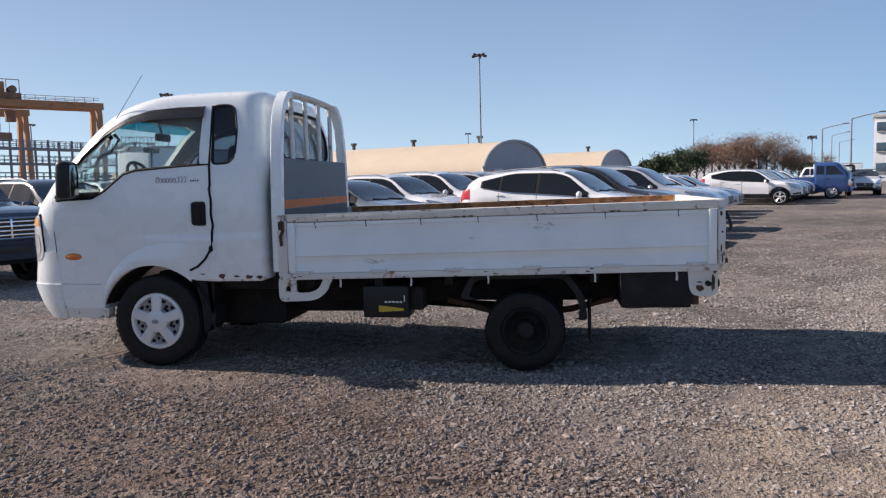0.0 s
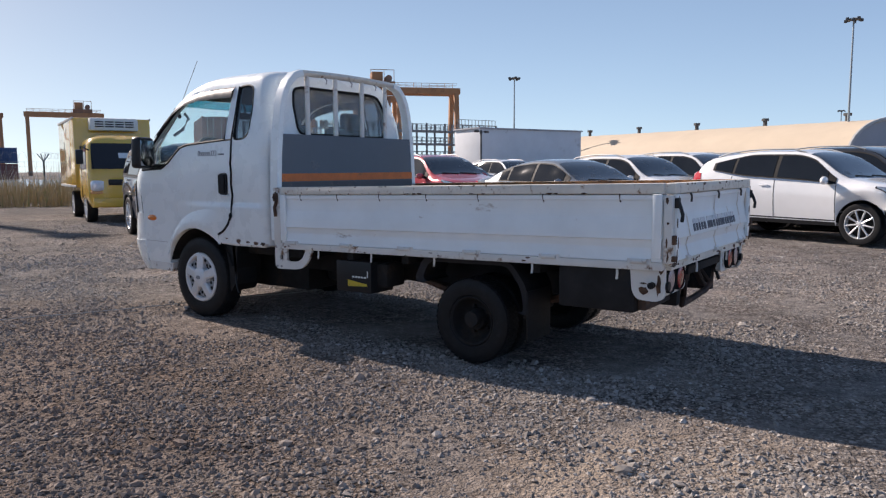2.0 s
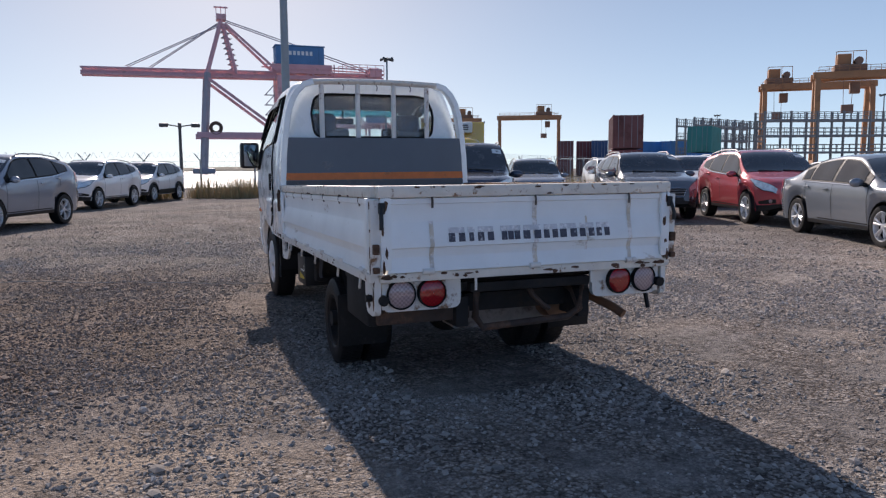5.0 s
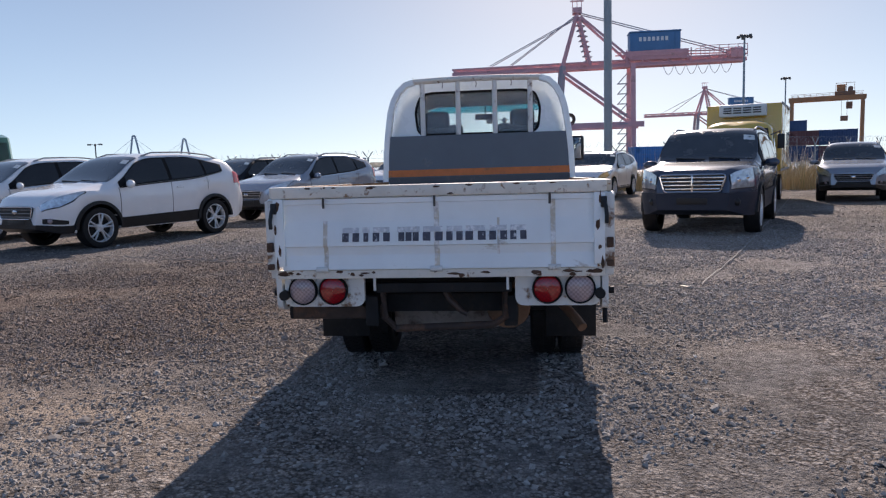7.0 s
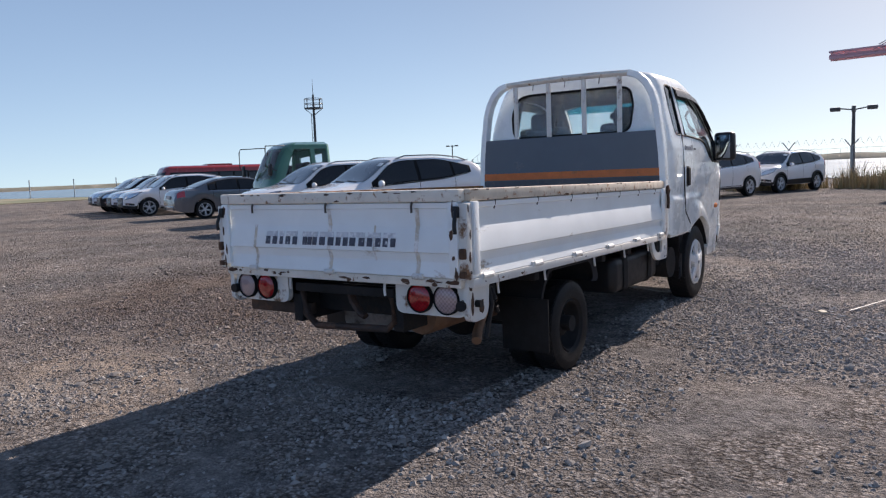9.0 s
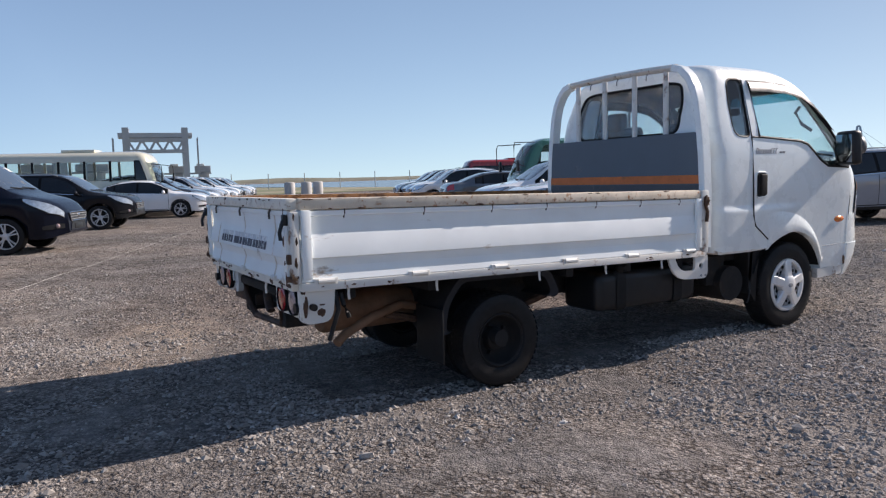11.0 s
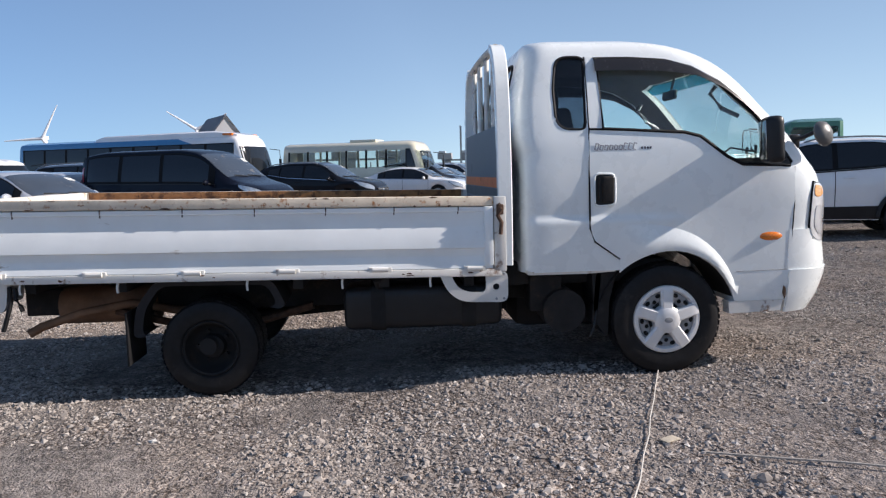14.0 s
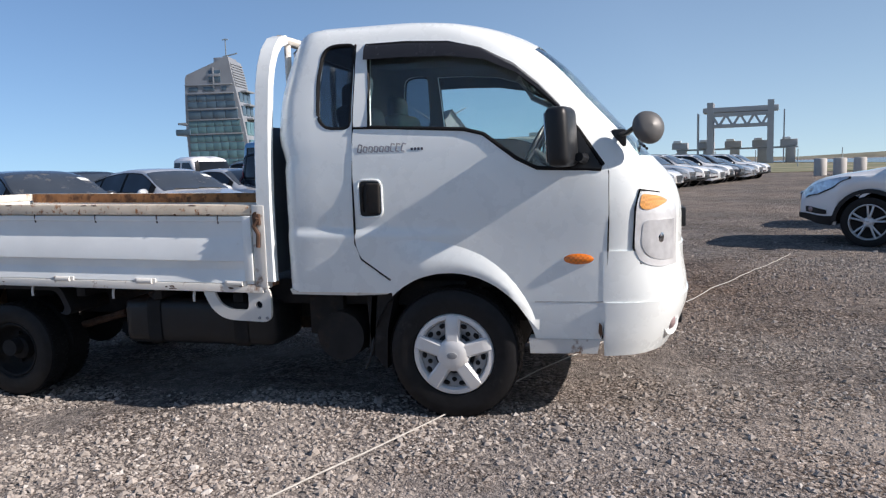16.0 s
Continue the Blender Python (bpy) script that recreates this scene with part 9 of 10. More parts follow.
part("roof_house", box(bmesh.new(), (-2.6, 0, 35.2), (4.6, 6, 1.6), 0.1), tower_panel, root)
bm = bmesh.new()
beam(bm, (-3, 0, 35), (-3, 0, 42), 0.22, 0.22)
beam(bm, (-6.5, 0, 37.4), (-2, 0, 36.6), 0.35, 0.35)
beam(bm, (-3.9, 0, 41.6), (-2.1, 0, 41.6), 0.3, 0.3)
part("roof_mast", bm, pole_grey, root)

# ---- lock gate gantry and tanks ----
root = thing("lock_gantry", "grey concrete gantry with a truss and railed deck", "gantry", pose(-41.5, -222, 0, 0, 0, -10))
for x in (0, 16):
    for y in (-2.5, 2.5):
        part("column", beam(bmesh.new(), (x, y, 0), (x, y, 17.8), 1.7, 1.7), gate_grey, root)
part("deck", box(bmesh.new(), (8, 0, 15.6), (20, 6.5, 1.4), 0.1), gate_grey, root)
bm = lattice(bmesh.new(), (0.5, 2.5, 12.6), (15.5, 2.5, 12.6), 1.4, 3.2, 8, 0.6)
part("truss", bm, gate_grey, root)
for x in (-3.5, 19.5):
    for y in (-2, 2):
        part("side_post", beam(bmesh.new(), (x, y, 0), (x, y, 15), 0.3, 0.3), gate_grey, root)
for i in range(5):
    x = -5.5 + 7.6 * i
    pr = part("pier", box(bmesh.new(), (x, -9, 2.2), (2.6, 4, 4.4), 0.1), concrete, root)
    part("machine_house", box(bmesh.new(), (x + 0.5, -9, 5.9), (4.6, 4, 2.0), 0.15), gate_grey, pr)
    part("roof_lamp", box(bmesh.new(), (x + 1.2, -7, 7.2), (2.2, 1.2, 0.7), 0.1), turbine_white, pr)
part("walkway", box(bmesh.new(), (9.5, -9, 4.6), (34, 2.0, 0.5), 0.05), gate_grey, root)

for i, (az, d) in enumerate(((-103.4, 58), (-104.6, 57), (-105.8, 60))):
    p = polar(-0.83, 4.33, az, d)
    root = thing("storage_tank", "pale upright cylindrical tank", "tank", Matrix.Translation(p))
    part("shell", lathe(bmesh.new(), [(0.01, 0), (0.42, 0), (0.42, 1.12), (0.36, 1.2), (0.01, 1.22)], 20, Matrix.Rotation(radians(90), 4, "X")), concrete, root)

# ---- wind turbines, bridge pylons ----
for cx, cy, az, slope, turn in ((2.32, 5.06, -76.3, 0.061, 33), (1.02, 4.97, -66.21, 0.0506, 117)):
    p = polar(cx, cy, az, 760)
    h = slope * 760
    root = thing("wind_turbine", "white three-bladed wind turbine", "wind turbine", Matrix.Translation(p))
    part("tower", rod(bmesh.new(), (0, 0, 0), (0, 0, h), 2.0, 1.2, 12), turbine_white, root)
    part("nacelle", box(bmesh.new(), (0, 2, h + 0.8), (3.5, 9, 3.5), 0.6), turbine_white, root)
    for b in range(3):
        a = radians(turn + 120 * b)
        tip = Vector((math.cos(a) * 33, 7, h + math.sin(a) * 33))
        part("blade", rod(bmesh.new(), (0, 7, h), tip, 1.5, 0.4, 8), turbine_white, root)

root = thing("cable_bridge", "far pale cable-stayed bridge with two pylons", "bridge")
ends = []
for az, slope in ((-150.46, 0.0486), (-153.86, 0.0438)):
    p = polar(7.1, 2.1, az, 1400)
    h = slope * 1400
    u = Vector((math.sin(radians(az)), -math.cos(radians(az)), 0))
    ends.append((p, u, h))
    bm = bmesh.new()
    for s in (1, -1):
        beam(bm, p + u * (13 * s), p + u * (2 * s) + Vector((0, 0, h)), 3, 3)
    beam(bm, p + u * 2 + Vector((0, 0, h)), p - u * 2 + Vector((0, 0, h)), 3, 3)
    part("pylon", bm, bridge_pale, root)
    bm = bmesh.new()
    for k in (2, 4):
        for s in (1, -1):
            beam(bm, p + Vector((0, 0, h * 0.95)), p + u * (s * 14 * k) + Vector((0, 0, 20)), 0.4, 0.4)
    part("stay_cable", bm, bridge_pale, root)
p, u, h = ends[0]
part("deck", beam(bmesh.new(), p + u * 420 + Vector((0, 0, 19)), p - u * 700 + Vector((0, 0, 19)), 5, 3), bridge_pale, root)


# ---- lamps and poles ----
def high_mast(x, y, h, label="tall floodlight mast with a ring of lamps", r=0.22, hs=0.85):
    root = thing("floodlight_mast", label, "floodlight", Matrix.Translation((x, y, 0)), "floodlight masts")
    part("pole", rod(bmesh.new(), (0, 0, 0), (0, 0, h), r, r * 0.6, 12), pole_grey, root)
    part("lamp_ring", lathe(bmesh.new(), [(0.5 * hs, 0), (1.1 * hs, 0.0), (1.1 * hs, 0.18), (0.5 * hs, 0.18)], 16, Matrix.Translation((0, 0, h - 0.4)) @ Matrix.Rotation(radians(90), 4, "X")), pole_dark, root)
    for i in range(8):
        a = 2 * math.pi * i / 8
        part("lamp", box(bmesh.new(), (1.45 * hs * math.cos(a), 1.45 * hs * math.sin(a), h - 0.5 + 0.25 * (i % 2)), (0.6 * hs, 0.6 * hs, 0.5), 0.1), pole_dark, root)
    bm = bmesh.new()
    for i in range(8):
        a = 2 * math.pi * i / 8
        beam(bm, (0, 0, h), (1.4 * hs * math.cos(a), 1.4 * hs * math.sin(a), h - 0.3), 0.12, 0.12)
    part("arm", bm, pole_dark, root)
    return root


high_mast(-11.3, 141.6, 26.9)
high_mast(-86.0, 155.4, 23.9)
for cx, cy, az, slope, hh in ((7.49, -1.19, 164.06, 0.149, 25), (7.49, -1.19, 161.57, 0.0941, 25), (7.49, -1.19, 139.33, 0.0664, 25), (2.93, -5.82, 79.69, 0.0755, 25), (2.93, -5.82, 96.5, 0.0683, 25), (6.14, -3.8, 128.4, 0.083, 25)):
    p = polar(cx, cy, az, (hh - 1.2) / slope)
    high_mast(p.x, p.y, hh, r=0.3)

root = thing("light_pole", "thick grey-green steel light pole", "pole", Matrix.Translation((-40.4, 5.4, 0)))
part("pole", rod(bmesh.new(), (0, 0, 0), (0, 0, 19), 0.27, 0.22, 16), pole_grey, root)
part("base_plate", box(bmesh.new(), (0, 0, 0.05), (0.9, 0.9, 0.1), 0.02), pole_dark, root)
part("lamp_head", box(bmesh.new(), (0, 0, 19.1), (1.0, 1.0, 0.3), 0.1), pole_dark, root)


def twin_lamp(x, y, h, label):
    root = thing("twin_floodlight", label, "floodlight", Matrix.Translation((x, y, 0)))
    part("pole", rod(bmesh.new(), (0, 0, 0), (0, 0, h), 0.11, 0.08, 10), pole_dark, root)
    part("cross_arm", tube(bmesh.new(), [(0, -0.9, h + 0.02), (0, 0, h - 0.12), (0, 0.9, h + 0.02)], 0.04, 6), pole_dark, root)
    for s in (1, -1):
        part("lamp", box(bmesh.new(), (0.05, s * 0.88, h - 0.05), (0.3, 0.5, 0.22), 0.05), pole_dark, root)
    part("junction", box(bmesh.new(), (0, 0, h * 0.98), (0.2, 0.2, 0.35), 0.03), pole_dark, root)
    return root


twin_lamp(-38.5, -1.1, 3.95, "dark twin floodlight on a pole by the fence")
p = polar(7.1, 2.1, -147.2, 120)
twin_lamp(p.x, p.y, 5.8, "far twin floodlight on a pole")
p = polar(6.1, -3.8, 123.2, 70)
twin_lamp(p.x, p.y, 4.9, "dark twin floodlight beside the shed")

root = thing("radio_mast", "lattice mast with a railed platform and ladder", "mast", Matrix.Translation((-70.8, -71.3, 0)))
part("pole", rod(bmesh.new(), (0, 0, 0), (0, 0, 13.2), 0.22, 0.15, 10), pole_dark, root)
part("platform", lathe(bmesh.new(), [(0.1, 0), (1.25, 0), (1.25, 0.15), (0.1, 0.15)], 12, Matrix.Translation((0, 0, 11.2)) @ Matrix.Rotation(radians(90), 4, "X")), pole_dark, root)
for i in range(8):
    a = 2 * math.pi * i / 8
    part("rail_post", rod(bmesh.new(), (1.25 * math.cos(a), 1.25 * math.sin(a), 11.2), (1.25 * math.cos(a), 1.25 * math.sin(a), 12.6), 0.05, seg=5), pole_dark, root)
for z in (11.9, 12.6):
    bm = tube(bmesh.new(), [(1.25 * math.cos(2 * math.pi * i / 12), 1.25 * math.sin(2 * math.pi * i / 12), z) for i in range(12)], 0.05, 5, True)
    part("rail_hoop", bm, pole_dark, root)
for i in range(4):
    a = radians(45 + 90 * i)
    part("strut", rod(bmesh.new(), (0.1, 0, 10.2), (1.2 * math.cos(a), 1.2 * math.sin(a), 11.2), 0.05, seg=5), pole_dark, root)
bm = bmesh.new()
for s in (-0.35, 0.35):
    rod(bm, (0.8, s + 0.6, 6.5), (0.8, s + 0.6, 10.5), 0.04, seg=5)
for i in range(8):
    rod(bm, (0.8, 0.25, 6.6 + 0.5 * i), (0.8, 0.95, 6.6 + 0.5 * i), 0.03, seg=5)
part("ladder", bm, pole_dark, root)
part("aerial", rod(bmesh.new(), (0, 0, 13), (0, 0, 15.4), 0.05, 0.02, 5), pole_dark, root)


def street_lamp(x, y, h, turn):
    root = thing("street_lamp", "grey street lamp with a bent arm", "street lamp", pose(x, y, 0, 0, 0, turn), "street lamps")
    part("pole", rod(bmesh.new(), (0, 0, 0), (0, 0, h), 0.12, 0.08, 8), pole_grey, root)
    part("arm", tube(bmesh.new(), [(0, 0, h), (1.2, 0, h + 0.3), (2.6, 0, h + 0.55)], 0.06, 6), pole_grey, root)
    part("lamp_head", box(bmesh.new(), (2.7, 0, h + 0.56), (0.7, 0.3, 0.12), 0.04), pole_dark, root)
    return root


for az, d, sl in ((71.25, 108, 0.055), (70.66, 150, 0.0463), (70.2, 195, 0.038), (69.5, 84, 0.065)):
    p = polar(2.93, -5.82, az, d)
    street_lamp(p.x, p.y, 1.3 + sl * d, -22)
p = polar(2.93, -5.82, 71.87, 170)
high_mast(p.x, p.y, 9.4, "short floodlight mast by the trees", 0.15, 0.55)


# ---- fence by the water ----
def fence(p0, p1, n, label):
    p0, p1 = Vector((*p0, 0)), Vector((*p1, 0))
    root = thing("wire_fence", label, "fence")
    d = (p1 - p0).normalized()
    s = Vector((-d.y, d.x, 0))
    for i in range(n + 1):
        p = p0.lerp(p1, i / n)
        post = part("post", rod(bmesh.new(), p, p + Vector((0, 0, 1.75)), 0.045, seg=6), pole_grey, root)
        bm = bmesh.new()
        for k in (1, -1):
            rod(bm, p + Vector((0, 0, 1.7)), p + d * (0.26 * k) + Vector((0, 0, 2.05)), 0.025, seg=5)
        part("fork", bm, pole_grey, post)
    bm = bmesh.new()
    ln = (p1 - p0).length
    for k in range(8):
        z = 0.15 + 0.22 * k
        beam(bm, p0 + Vector((0, 0, z)), p1 + Vector((0, 0, z)), 0.008, 0.008)
    for k in range(int(ln / 0.25)):
        p = p0 + d * (0.25 * k)
        beam(bm, p + Vector((0, 0, 0.1)), p + Vector((0, 0, 1.72)), 0.006, 0.006)
    tagged(part("mesh_wire", bm, pole_grey, root, "", 0), kind="stuff")
    pts = []
    turns = int(ln / 0.35)
    for k in range(turns * 8):
        a = 2 * math.pi * k / 8
        pts.append(p0 + d * (0.35 * k / 8) + s * (0.14 * math.cos(a)) + Vector((0, 0, 1.98 + 0.14 * math.sin(a))))
    tagged(part("razor_coil", tube(bmesh.new(), pts, 0.0055, 3), pole_grey, root, "coiled razor wire"), kind="stuff")
    return root


fence((-31, -40), (-28.5, 12), 21, "wire fence topped with coiled razor wire")
fence((-28.5, 12), (-52, 40), 12, "wire fence topped with coiled razor wire")
for k in range(10):
    p = polar(5.2, 4.3, -121 + 2.7 * k, 120)
    root = thing("fence_post", "thin upright post at the field's edge", "post", Matrix.Translation(p), "field posts")
    part("post", rod(bmesh.new(), (0, 0, 0), (0, 0, 2.6), 0.07, seg=6), pole_grey, root)


# ---- plants ----
def tuft_field(name, label, spots, mat, seed, hmin, hmax):
    """Grass or reed blades round given spots, one mesh."""
    rnd = random.Random(seed)
    verts, faces = [], []
    for cx, cy, rad, n in spots:
        for _ in range(n):
            a, r = rnd.uniform(0, 2 * math.pi), rad * math.sqrt(rnd.random())
            x, y = cx + r * math.cos(a), cy + r * math.sin(a)
            h = rnd.uniform(hmin, hmax) * (1.15 - 0.6 * r / rad)
            b, w, ln = rnd.uniform(0, 2 * math.pi), rnd.uniform(0.008, 0.022), rnd.uniform(0.1, 0.5) * h
            dx, dy = math.cos(b), math.sin(b)
            i = len(verts)
            verts += [(x - dy * w, y + dx * w, 0), (x + dy * w, y - dx * w, 0), (x + dx * ln * 0.4 - dy * w * 0.7, y + dy * ln * 0.4 + dx * w * 0.7, h * 0.6), (x + dx * ln * 0.4 + dy * w * 0.7, y + dy * ln * 0.4 - dx * w * 0.7, h * 0.6), (x + dx * ln, y + dy * ln, h)]
            faces += [(i, i + 1, i + 3, i + 2), (i + 2, i + 3, i + 4)]
    me = bpy.data.meshes.new(name)
    me.from_pydata(verts, [], faces)
    me.materials.append(mat)
    return tagged(new(name, me), label, "dry grass", kind="stuff")


rnd = random.Random(4)
spots = [(-27.6 + rnd.uniform(-1.2, 0.8), -1.5 + rnd.uniform(-3.5, 4.0), 0.8, 240) for _ in range(16)]
spots += [(-26.5 + rnd.uniform(-2.5, 1.5), 4 + 1.1 * k + rnd.uniform(-0.5, 0.5), 1.0, 260) for k in range(14)]
spots += [(-21 + rnd.uniform(-1.5, 1.5), 9 + 0.9 * k, 0.9, 240) for k in range(8)]
spots += [(-27 + rnd.uniform(-0.8, 0.8), -30 + 2.0 * k, 0.6, 90) for k in range(13)]
spots += [(-24.5 + rnd.uniform(-3.0, 2.0), 3.5 + 0.7 * k + rnd.uniform(-0.5, 0.5), 1.2, 300) for k in range(14)]
tuft_field("dry_grass", "tall dry yellow-brown reeds along the fence", spots, grass_dry, 8, 0.45, 1.25)
spots = [(-25 + rnd.uniform(-2.5, 2.0), 4.0 + 0.45 * k, 0.8, 9) for k in range(22)]
tuft_field("reed_plumes", "pale feathery reed plumes above the dry grass", spots, plume_pale, 9, 1.6, 2.2)


def tree(x, y, h, spread, mat, seed, label, conifer=False, bare=False):
    rnd = random.Random(seed)
    root = thing("tree", label, "tree", Matrix.Translation((x, y, 0)), "trees by the halls")
    part("trunk", rod(bmesh.new(), (0, 0, 0), (0, 0, h * 0.6), h * 0.03, h * 0.012, 8), bark, root)
    tips = []
    n = 16 if not conifer else 26
    for i in range(n):
        z = h * rnd.uniform(0.2, 0.62) if not conifer else h * (0.15 + 0.8 * i / n)
        a = rnd.uniform(0, 2 * math.pi)
        rr = spread * rnd.uniform(0.5, 1.0) * (1.0 if not conifer else (1 - i / n) * 0.9 + 0.08)
        tip = Vector((rr * math.cos(a), rr * math.sin(a), min(h * 0.97, z + (h - z) * rnd.uniform(0.3, 0.85)) if not conifer else z - 0.05 * h))
        part("limb", rod(bmesh.new(), (0, 0, z * 0.9), tip, h * 0.008, h * 0.002, 5), bark, root)
        tips.append(tip)
    verts, faces = [], []
    for tip in tips:
        for _ in range(170 if not bare else 110):
            c = tip + Vector((rnd.gauss(0, 1), rnd.gauss(0, 1), rnd.gauss(0, 0.75))) * (spread * (0.21 if not conifer else 0.10))
            if c.z < h * 0.08:
                continue
            s = rnd.uniform(0.14, 0.30) if not bare else rnd.uniform(0.035, 0.08)
            u = Vector((rnd.gauss(0, 1), rnd.gauss(0, 1), rnd.gauss(0, 1))).normalized()
            v = u.orthogonal().normalized()
            ln = s if not bare else s * 9
            i = len(verts)
            verts += [c - v * s * 0.5, c + u * ln * 0.6, c + v * s * 0.5, c - u * ln * 0.6]
            faces.append((i, i + 1, i + 2, i + 3))
    me = bpy.data.meshes.new("crown")
    me.from_pydata(verts, [], faces)
    me.materials.append(mat)
    cr = new("crown", me)
    cr.parent = root
    return root


rnd = random.Random(21)
for i in range(22):
    az = 82.6 - 11.0 * i / 21
    p = polar(2.93, -5.82, az, rnd.uniform(118, 140))
    green = i < 6 or i in (9, 20)
    h = (4.6 + 3.4 * math.sin(math.pi * min(1.0, (i + 1) / 20) ** 1.15)) * rnd.uniform(0.82, 1.1) * (0.86 if green else 1.0)
    tree(p.x, p.y, h, h * (0.42 if green else 0.5), leaf_green if green else leaf_brown, 100 + i, "dense dark green bushy tree" if green else "leafless reddish-brown tree beside the halls", False, not green)
p = polar(2.93, -5.82, 75.9, 140)
tree(p.x, p.y, 8.4, 1.9, leaf_green, 77, "dark green conifer above the bare trees", True)


# ---- layout strings on the gravel ----
def ground_string(pts, label, mat=string_white, r=0.006):
    rnd = random.Random(3)
    path = []
    for (x0, y0), (x1, y1) in zip(pts, pts[1:]):
        n = max(2, int(math.hypot(x1 - x0, y1 - y0) / 0.25))
        for i in range(n):
            t = i / n
            x, y = x0 + (x1 - x0) * t + rnd.uniform(-0.008, 0.008), y0 + (y1 - y0) * t + rnd.uniform(-0.008, 0.008)
            path.append((x, y, ground_height(x, y) + 0.012 + r))
    ob = link_mesh("marking_string", tube(bmesh.new(), path, r, 5), mat)
    return tagged(ob, label, "string")


ground_string([(-14.84, 8.0), (-6.6, 4.85), (-1.2, 2.75), (0.58, 1.99)], "thin pale frayed string lying on gravel", rope_dark, r=0.0055)
ground_string([(-3.0, -6.15), (0.08, 0.9), (0.71, 2.35), (1.3, 3.7)], "thin pale marking string lying under the truck", r=0.0038)
ground_string([(5.24, -6.02), (1.82, -13.88), (-1.6, -21.8)], "thin pale marking string lying on gravel", r=0.0025)
root = link_mesh("string_scrap", box(bmesh.new(), (0.42, 1.93, 0.018), (0.09, 0.05, 0.008), 0.003, Matrix.Translation((0.42, 1.93, 0)) @ Matrix.Rotation(0.5, 4, "Z") @ Matrix.Translation((-0.42, -1.93, 0))), leaf_tan)
tagged(root, "dry pale leaf scrap on the gravel", "scrap")


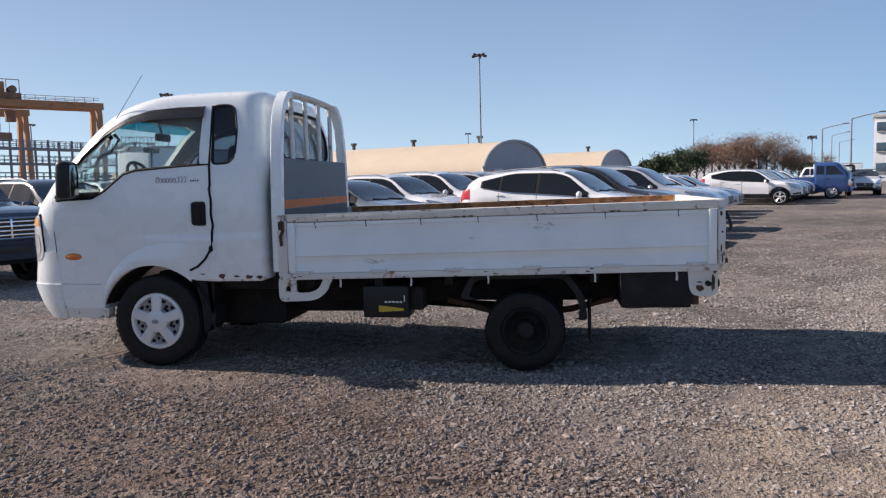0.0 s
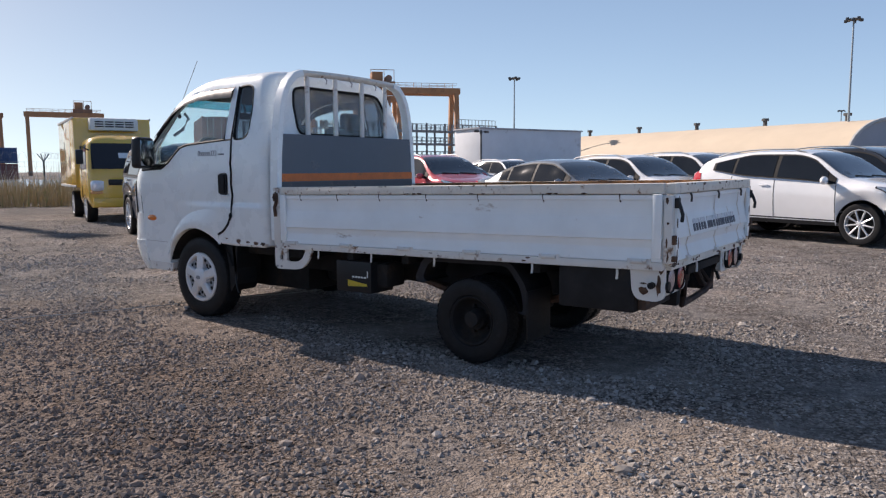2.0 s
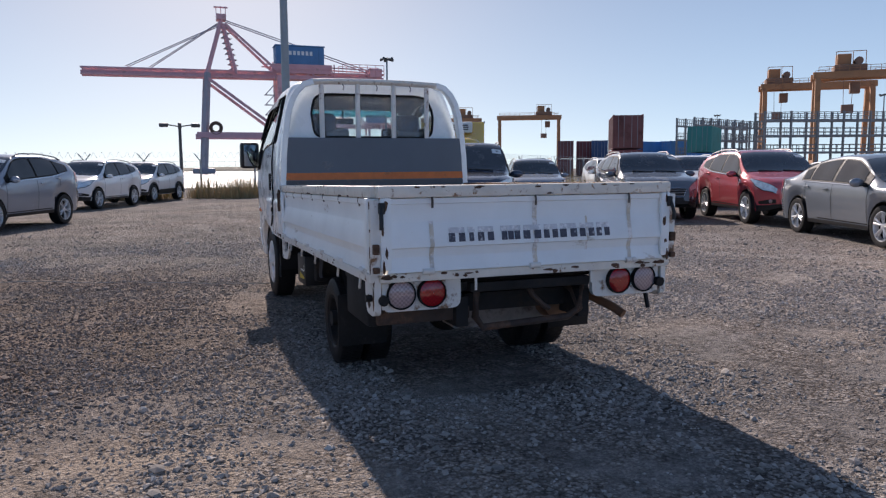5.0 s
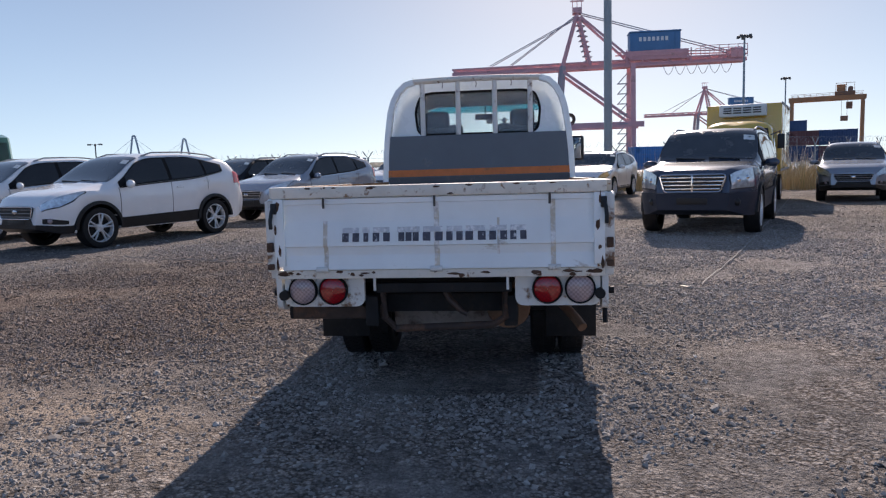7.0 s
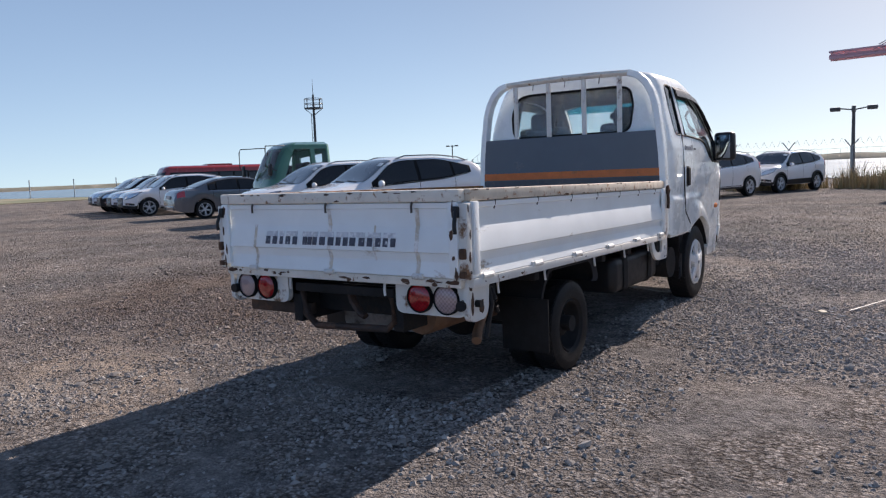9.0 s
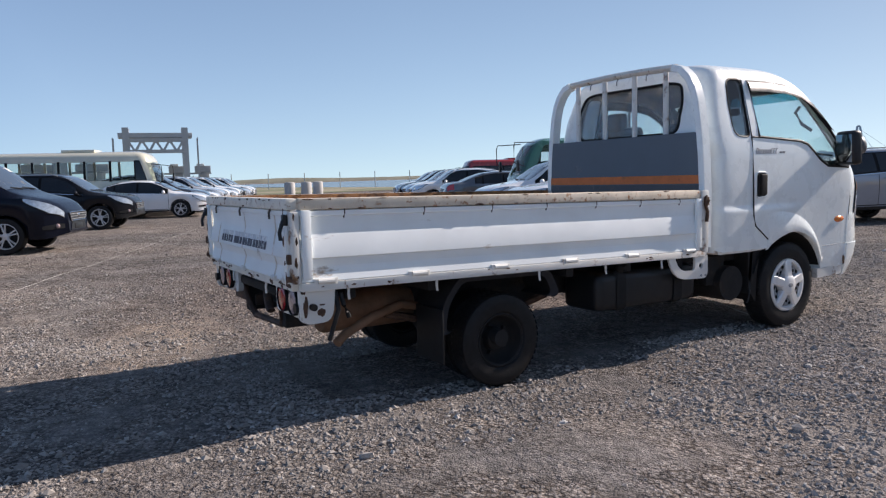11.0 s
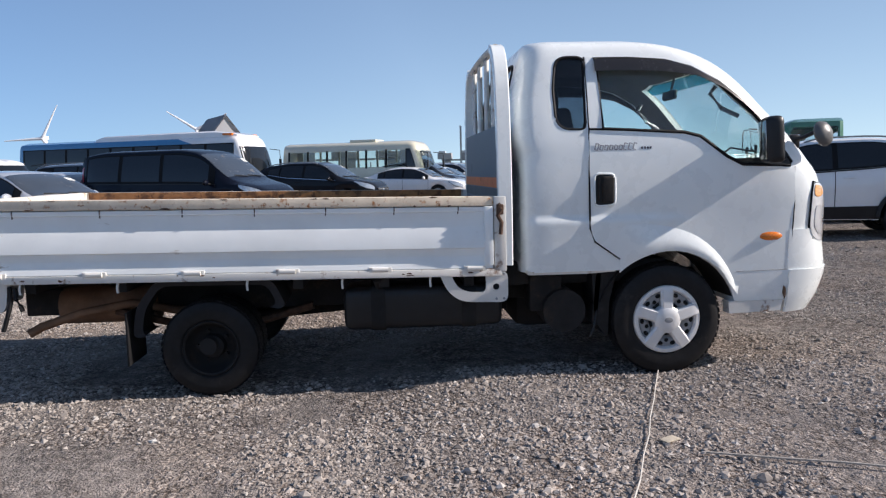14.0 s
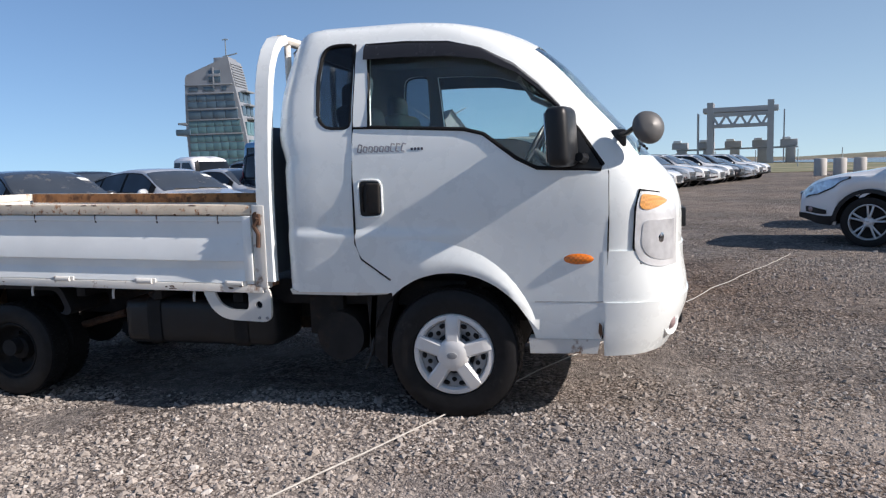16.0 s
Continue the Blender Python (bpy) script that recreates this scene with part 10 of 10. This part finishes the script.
# ---- loose stones round the truck ----
def scatter_stones():
    rng = np.random.default_rng(11)
    phi = (1 + 5 ** 0.5) / 2
    base = np.array([(-1, phi, 0), (1, phi, 0), (-1, -phi, 0), (1, -phi, 0), (0, -1, phi), (0, 1, phi), (0, -1, -phi), (0, 1, -phi), (phi, 0, -1), (phi, 0, 1), (-phi, 0, -1), (-phi, 0, 1)]) / math.sqrt(1 + phi * phi)
    tri = np.array([(0, 11, 5), (0, 5, 1), (0, 1, 7), (0, 7, 10), (0, 10, 11), (1, 5, 9), (5, 11, 4), (11, 10, 2), (10, 7, 6), (7, 1, 8), (3, 9, 4), (3, 4, 2), (3, 2, 6), (3, 6, 8), (3, 8, 9), (4, 9, 5), (2, 4, 11), (6, 2, 10), (8, 6, 7), (9, 8, 1)])
    lump = np.array([(1.0, 0.1, -0.15), (0.15, 0.95, 0.1), (-0.95, 0.2, 0.0), (-0.1, -1.0, -0.1), (0.2, -0.15, 1.0), (0, 0, -0.8)])
    ltri = np.array([(0, 1, 4), (1, 2, 4), (2, 3, 4), (3, 0, 4), (1, 0, 5), (2, 1, 5), (3, 2, 5), (0, 3, 5)])

    def add(n, xy, lo, hi, power, vb, tb, name):
        size = lo + (hi - lo) * rng.random(n) ** power
        ang = rng.random(n) * 2 * math.pi
        ca, sa = np.cos(ang), np.sin(ang)
        stretch = np.stack([size * rng.uniform(0.8, 1.45, n), size * rng.uniform(0.7, 1.1, n), size * rng.uniform(0.38, 0.8, n)], 1)
        v = vb[None] * stretch[:, None] * rng.uniform(0.78, 1.22, (n, len(vb), 1))
        tilt = rng.normal(0, 0.4, n)
        ct, st = np.cos(tilt), np.sin(tilt)
        x, y, z = v[..., 0], v[..., 1], v[..., 2]
        y, z = y * ct[:, None] - z * st[:, None], y * st[:, None] + z * ct[:, None]
        x, y = x * ca[:, None] - y * sa[:, None], x * sa[:, None] + y * ca[:, None]
        gh = np.array([ground_height(a, b) for a, b in xy])
        p = np.stack([x + xy[:, 0:1], y + xy[:, 1:2], z + (gh + stretch[:, 2] * 0.25)[:, None]], 2).reshape(-1, 3)
        f = (tb[None] + (np.arange(n) * len(vb))[:, None, None]).reshape(-1, 3)
        me = bpy.data.meshes.new(name)
        me.vertices.add(len(p))
        me.vertices.foreach_set("co", p.ravel())
        me.loops.add(len(f) * 3)
        me.loops.foreach_set("vertex_index", f.ravel().astype(np.int32))
        me.polygons.add(len(f))
        me.polygons.foreach_set("loop_start", (np.arange(len(f)) * 3).astype(np.int32))
        me.polygons.foreach_set("use_smooth", [False] * len(f))
        me.update(calc_edges=True)
        me.validate()
        me.materials.append(stones_mat)
        return tagged(new(name, me), "loose grey-brown crushed stones", "gravel", kind="stuff")

    def ring_points(n, reach):
        """Points round the truck and the walk, thinning out with distance."""
        out = []
        while len(out) < n:
            q = np.column_stack([rng.uniform(-12, 15, n), rng.uniform(-12, 12, n)])
            far = np.hypot(np.maximum(0, np.abs(q[:, 0] - 1.6) - 5.0), np.maximum(0, np.abs(q[:, 1]) - 3.6))
            keep = rng.random(len(q)) < np.exp(-(far / reach) ** 2)
            core = (np.abs(q[:, 0] - 1.5) < 2.2) & (np.abs(q[:, 1]) < 0.5)
            q = q[keep & ~core]
            patch = np.array([noise.noise(Vector((a * 0.45, b * 0.45, 4.2))) for a, b in q]) + 0.6 * np.array([noise.noise(Vector((a * 1.4, b * 1.4, 9.1))) for a, b in q]) + rng.uniform(-0.34, 0.42, len(q)) > 0
            out.extend(q[patch])
        return np.array(out[:n])
    add(118000, ring_points(118000, 1.5), 0.0055, 0.0150, 1.9, lump, ltri, "gravel")
    add(24000, ring_points(24000, 2.2), 0.013, 0.024, 2.0, lump, ltri, "gravel")
    far = np.column_stack([rng.uniform(-16, 18, 60000), rng.uniform(-16, 16, 60000)])
    far = far[(np.hypot(far[:, 0] - 2, far[:, 1]) > 5.0) & (np.hypot(far[:, 0] - 2, far[:, 1]) < 16.0)]
    far = far[np.array([noise.noise(Vector((a * 0.5, b * 0.5, 2.2))) + 0.7 * noise.noise(Vector((a * 1.7, b * 1.7, 5.1))) for a, b in far]) + rng.uniform(-0.35, 0.45, len(far)) > 0]
    add(len(far), far, 0.010, 0.026, 2.0, lump, ltri, "gravel")
    # stonier stretch beside the cab's left side
    spill = np.column_stack([rng.normal(0.6, 1.5, 8000), rng.normal(-2.5, 0.75, 8000)])
    spill = spill[(spill[:, 1] < -1.1) & (spill[:, 1] > -4.6)]
    add(len(spill), spill, 0.008, 0.021, 2.0, lump, ltri, "gravel")
    add(700, ring_points(700, 3.2), 0.020, 0.038, 2.6, base, tri, "gravel")


scatter_stones()
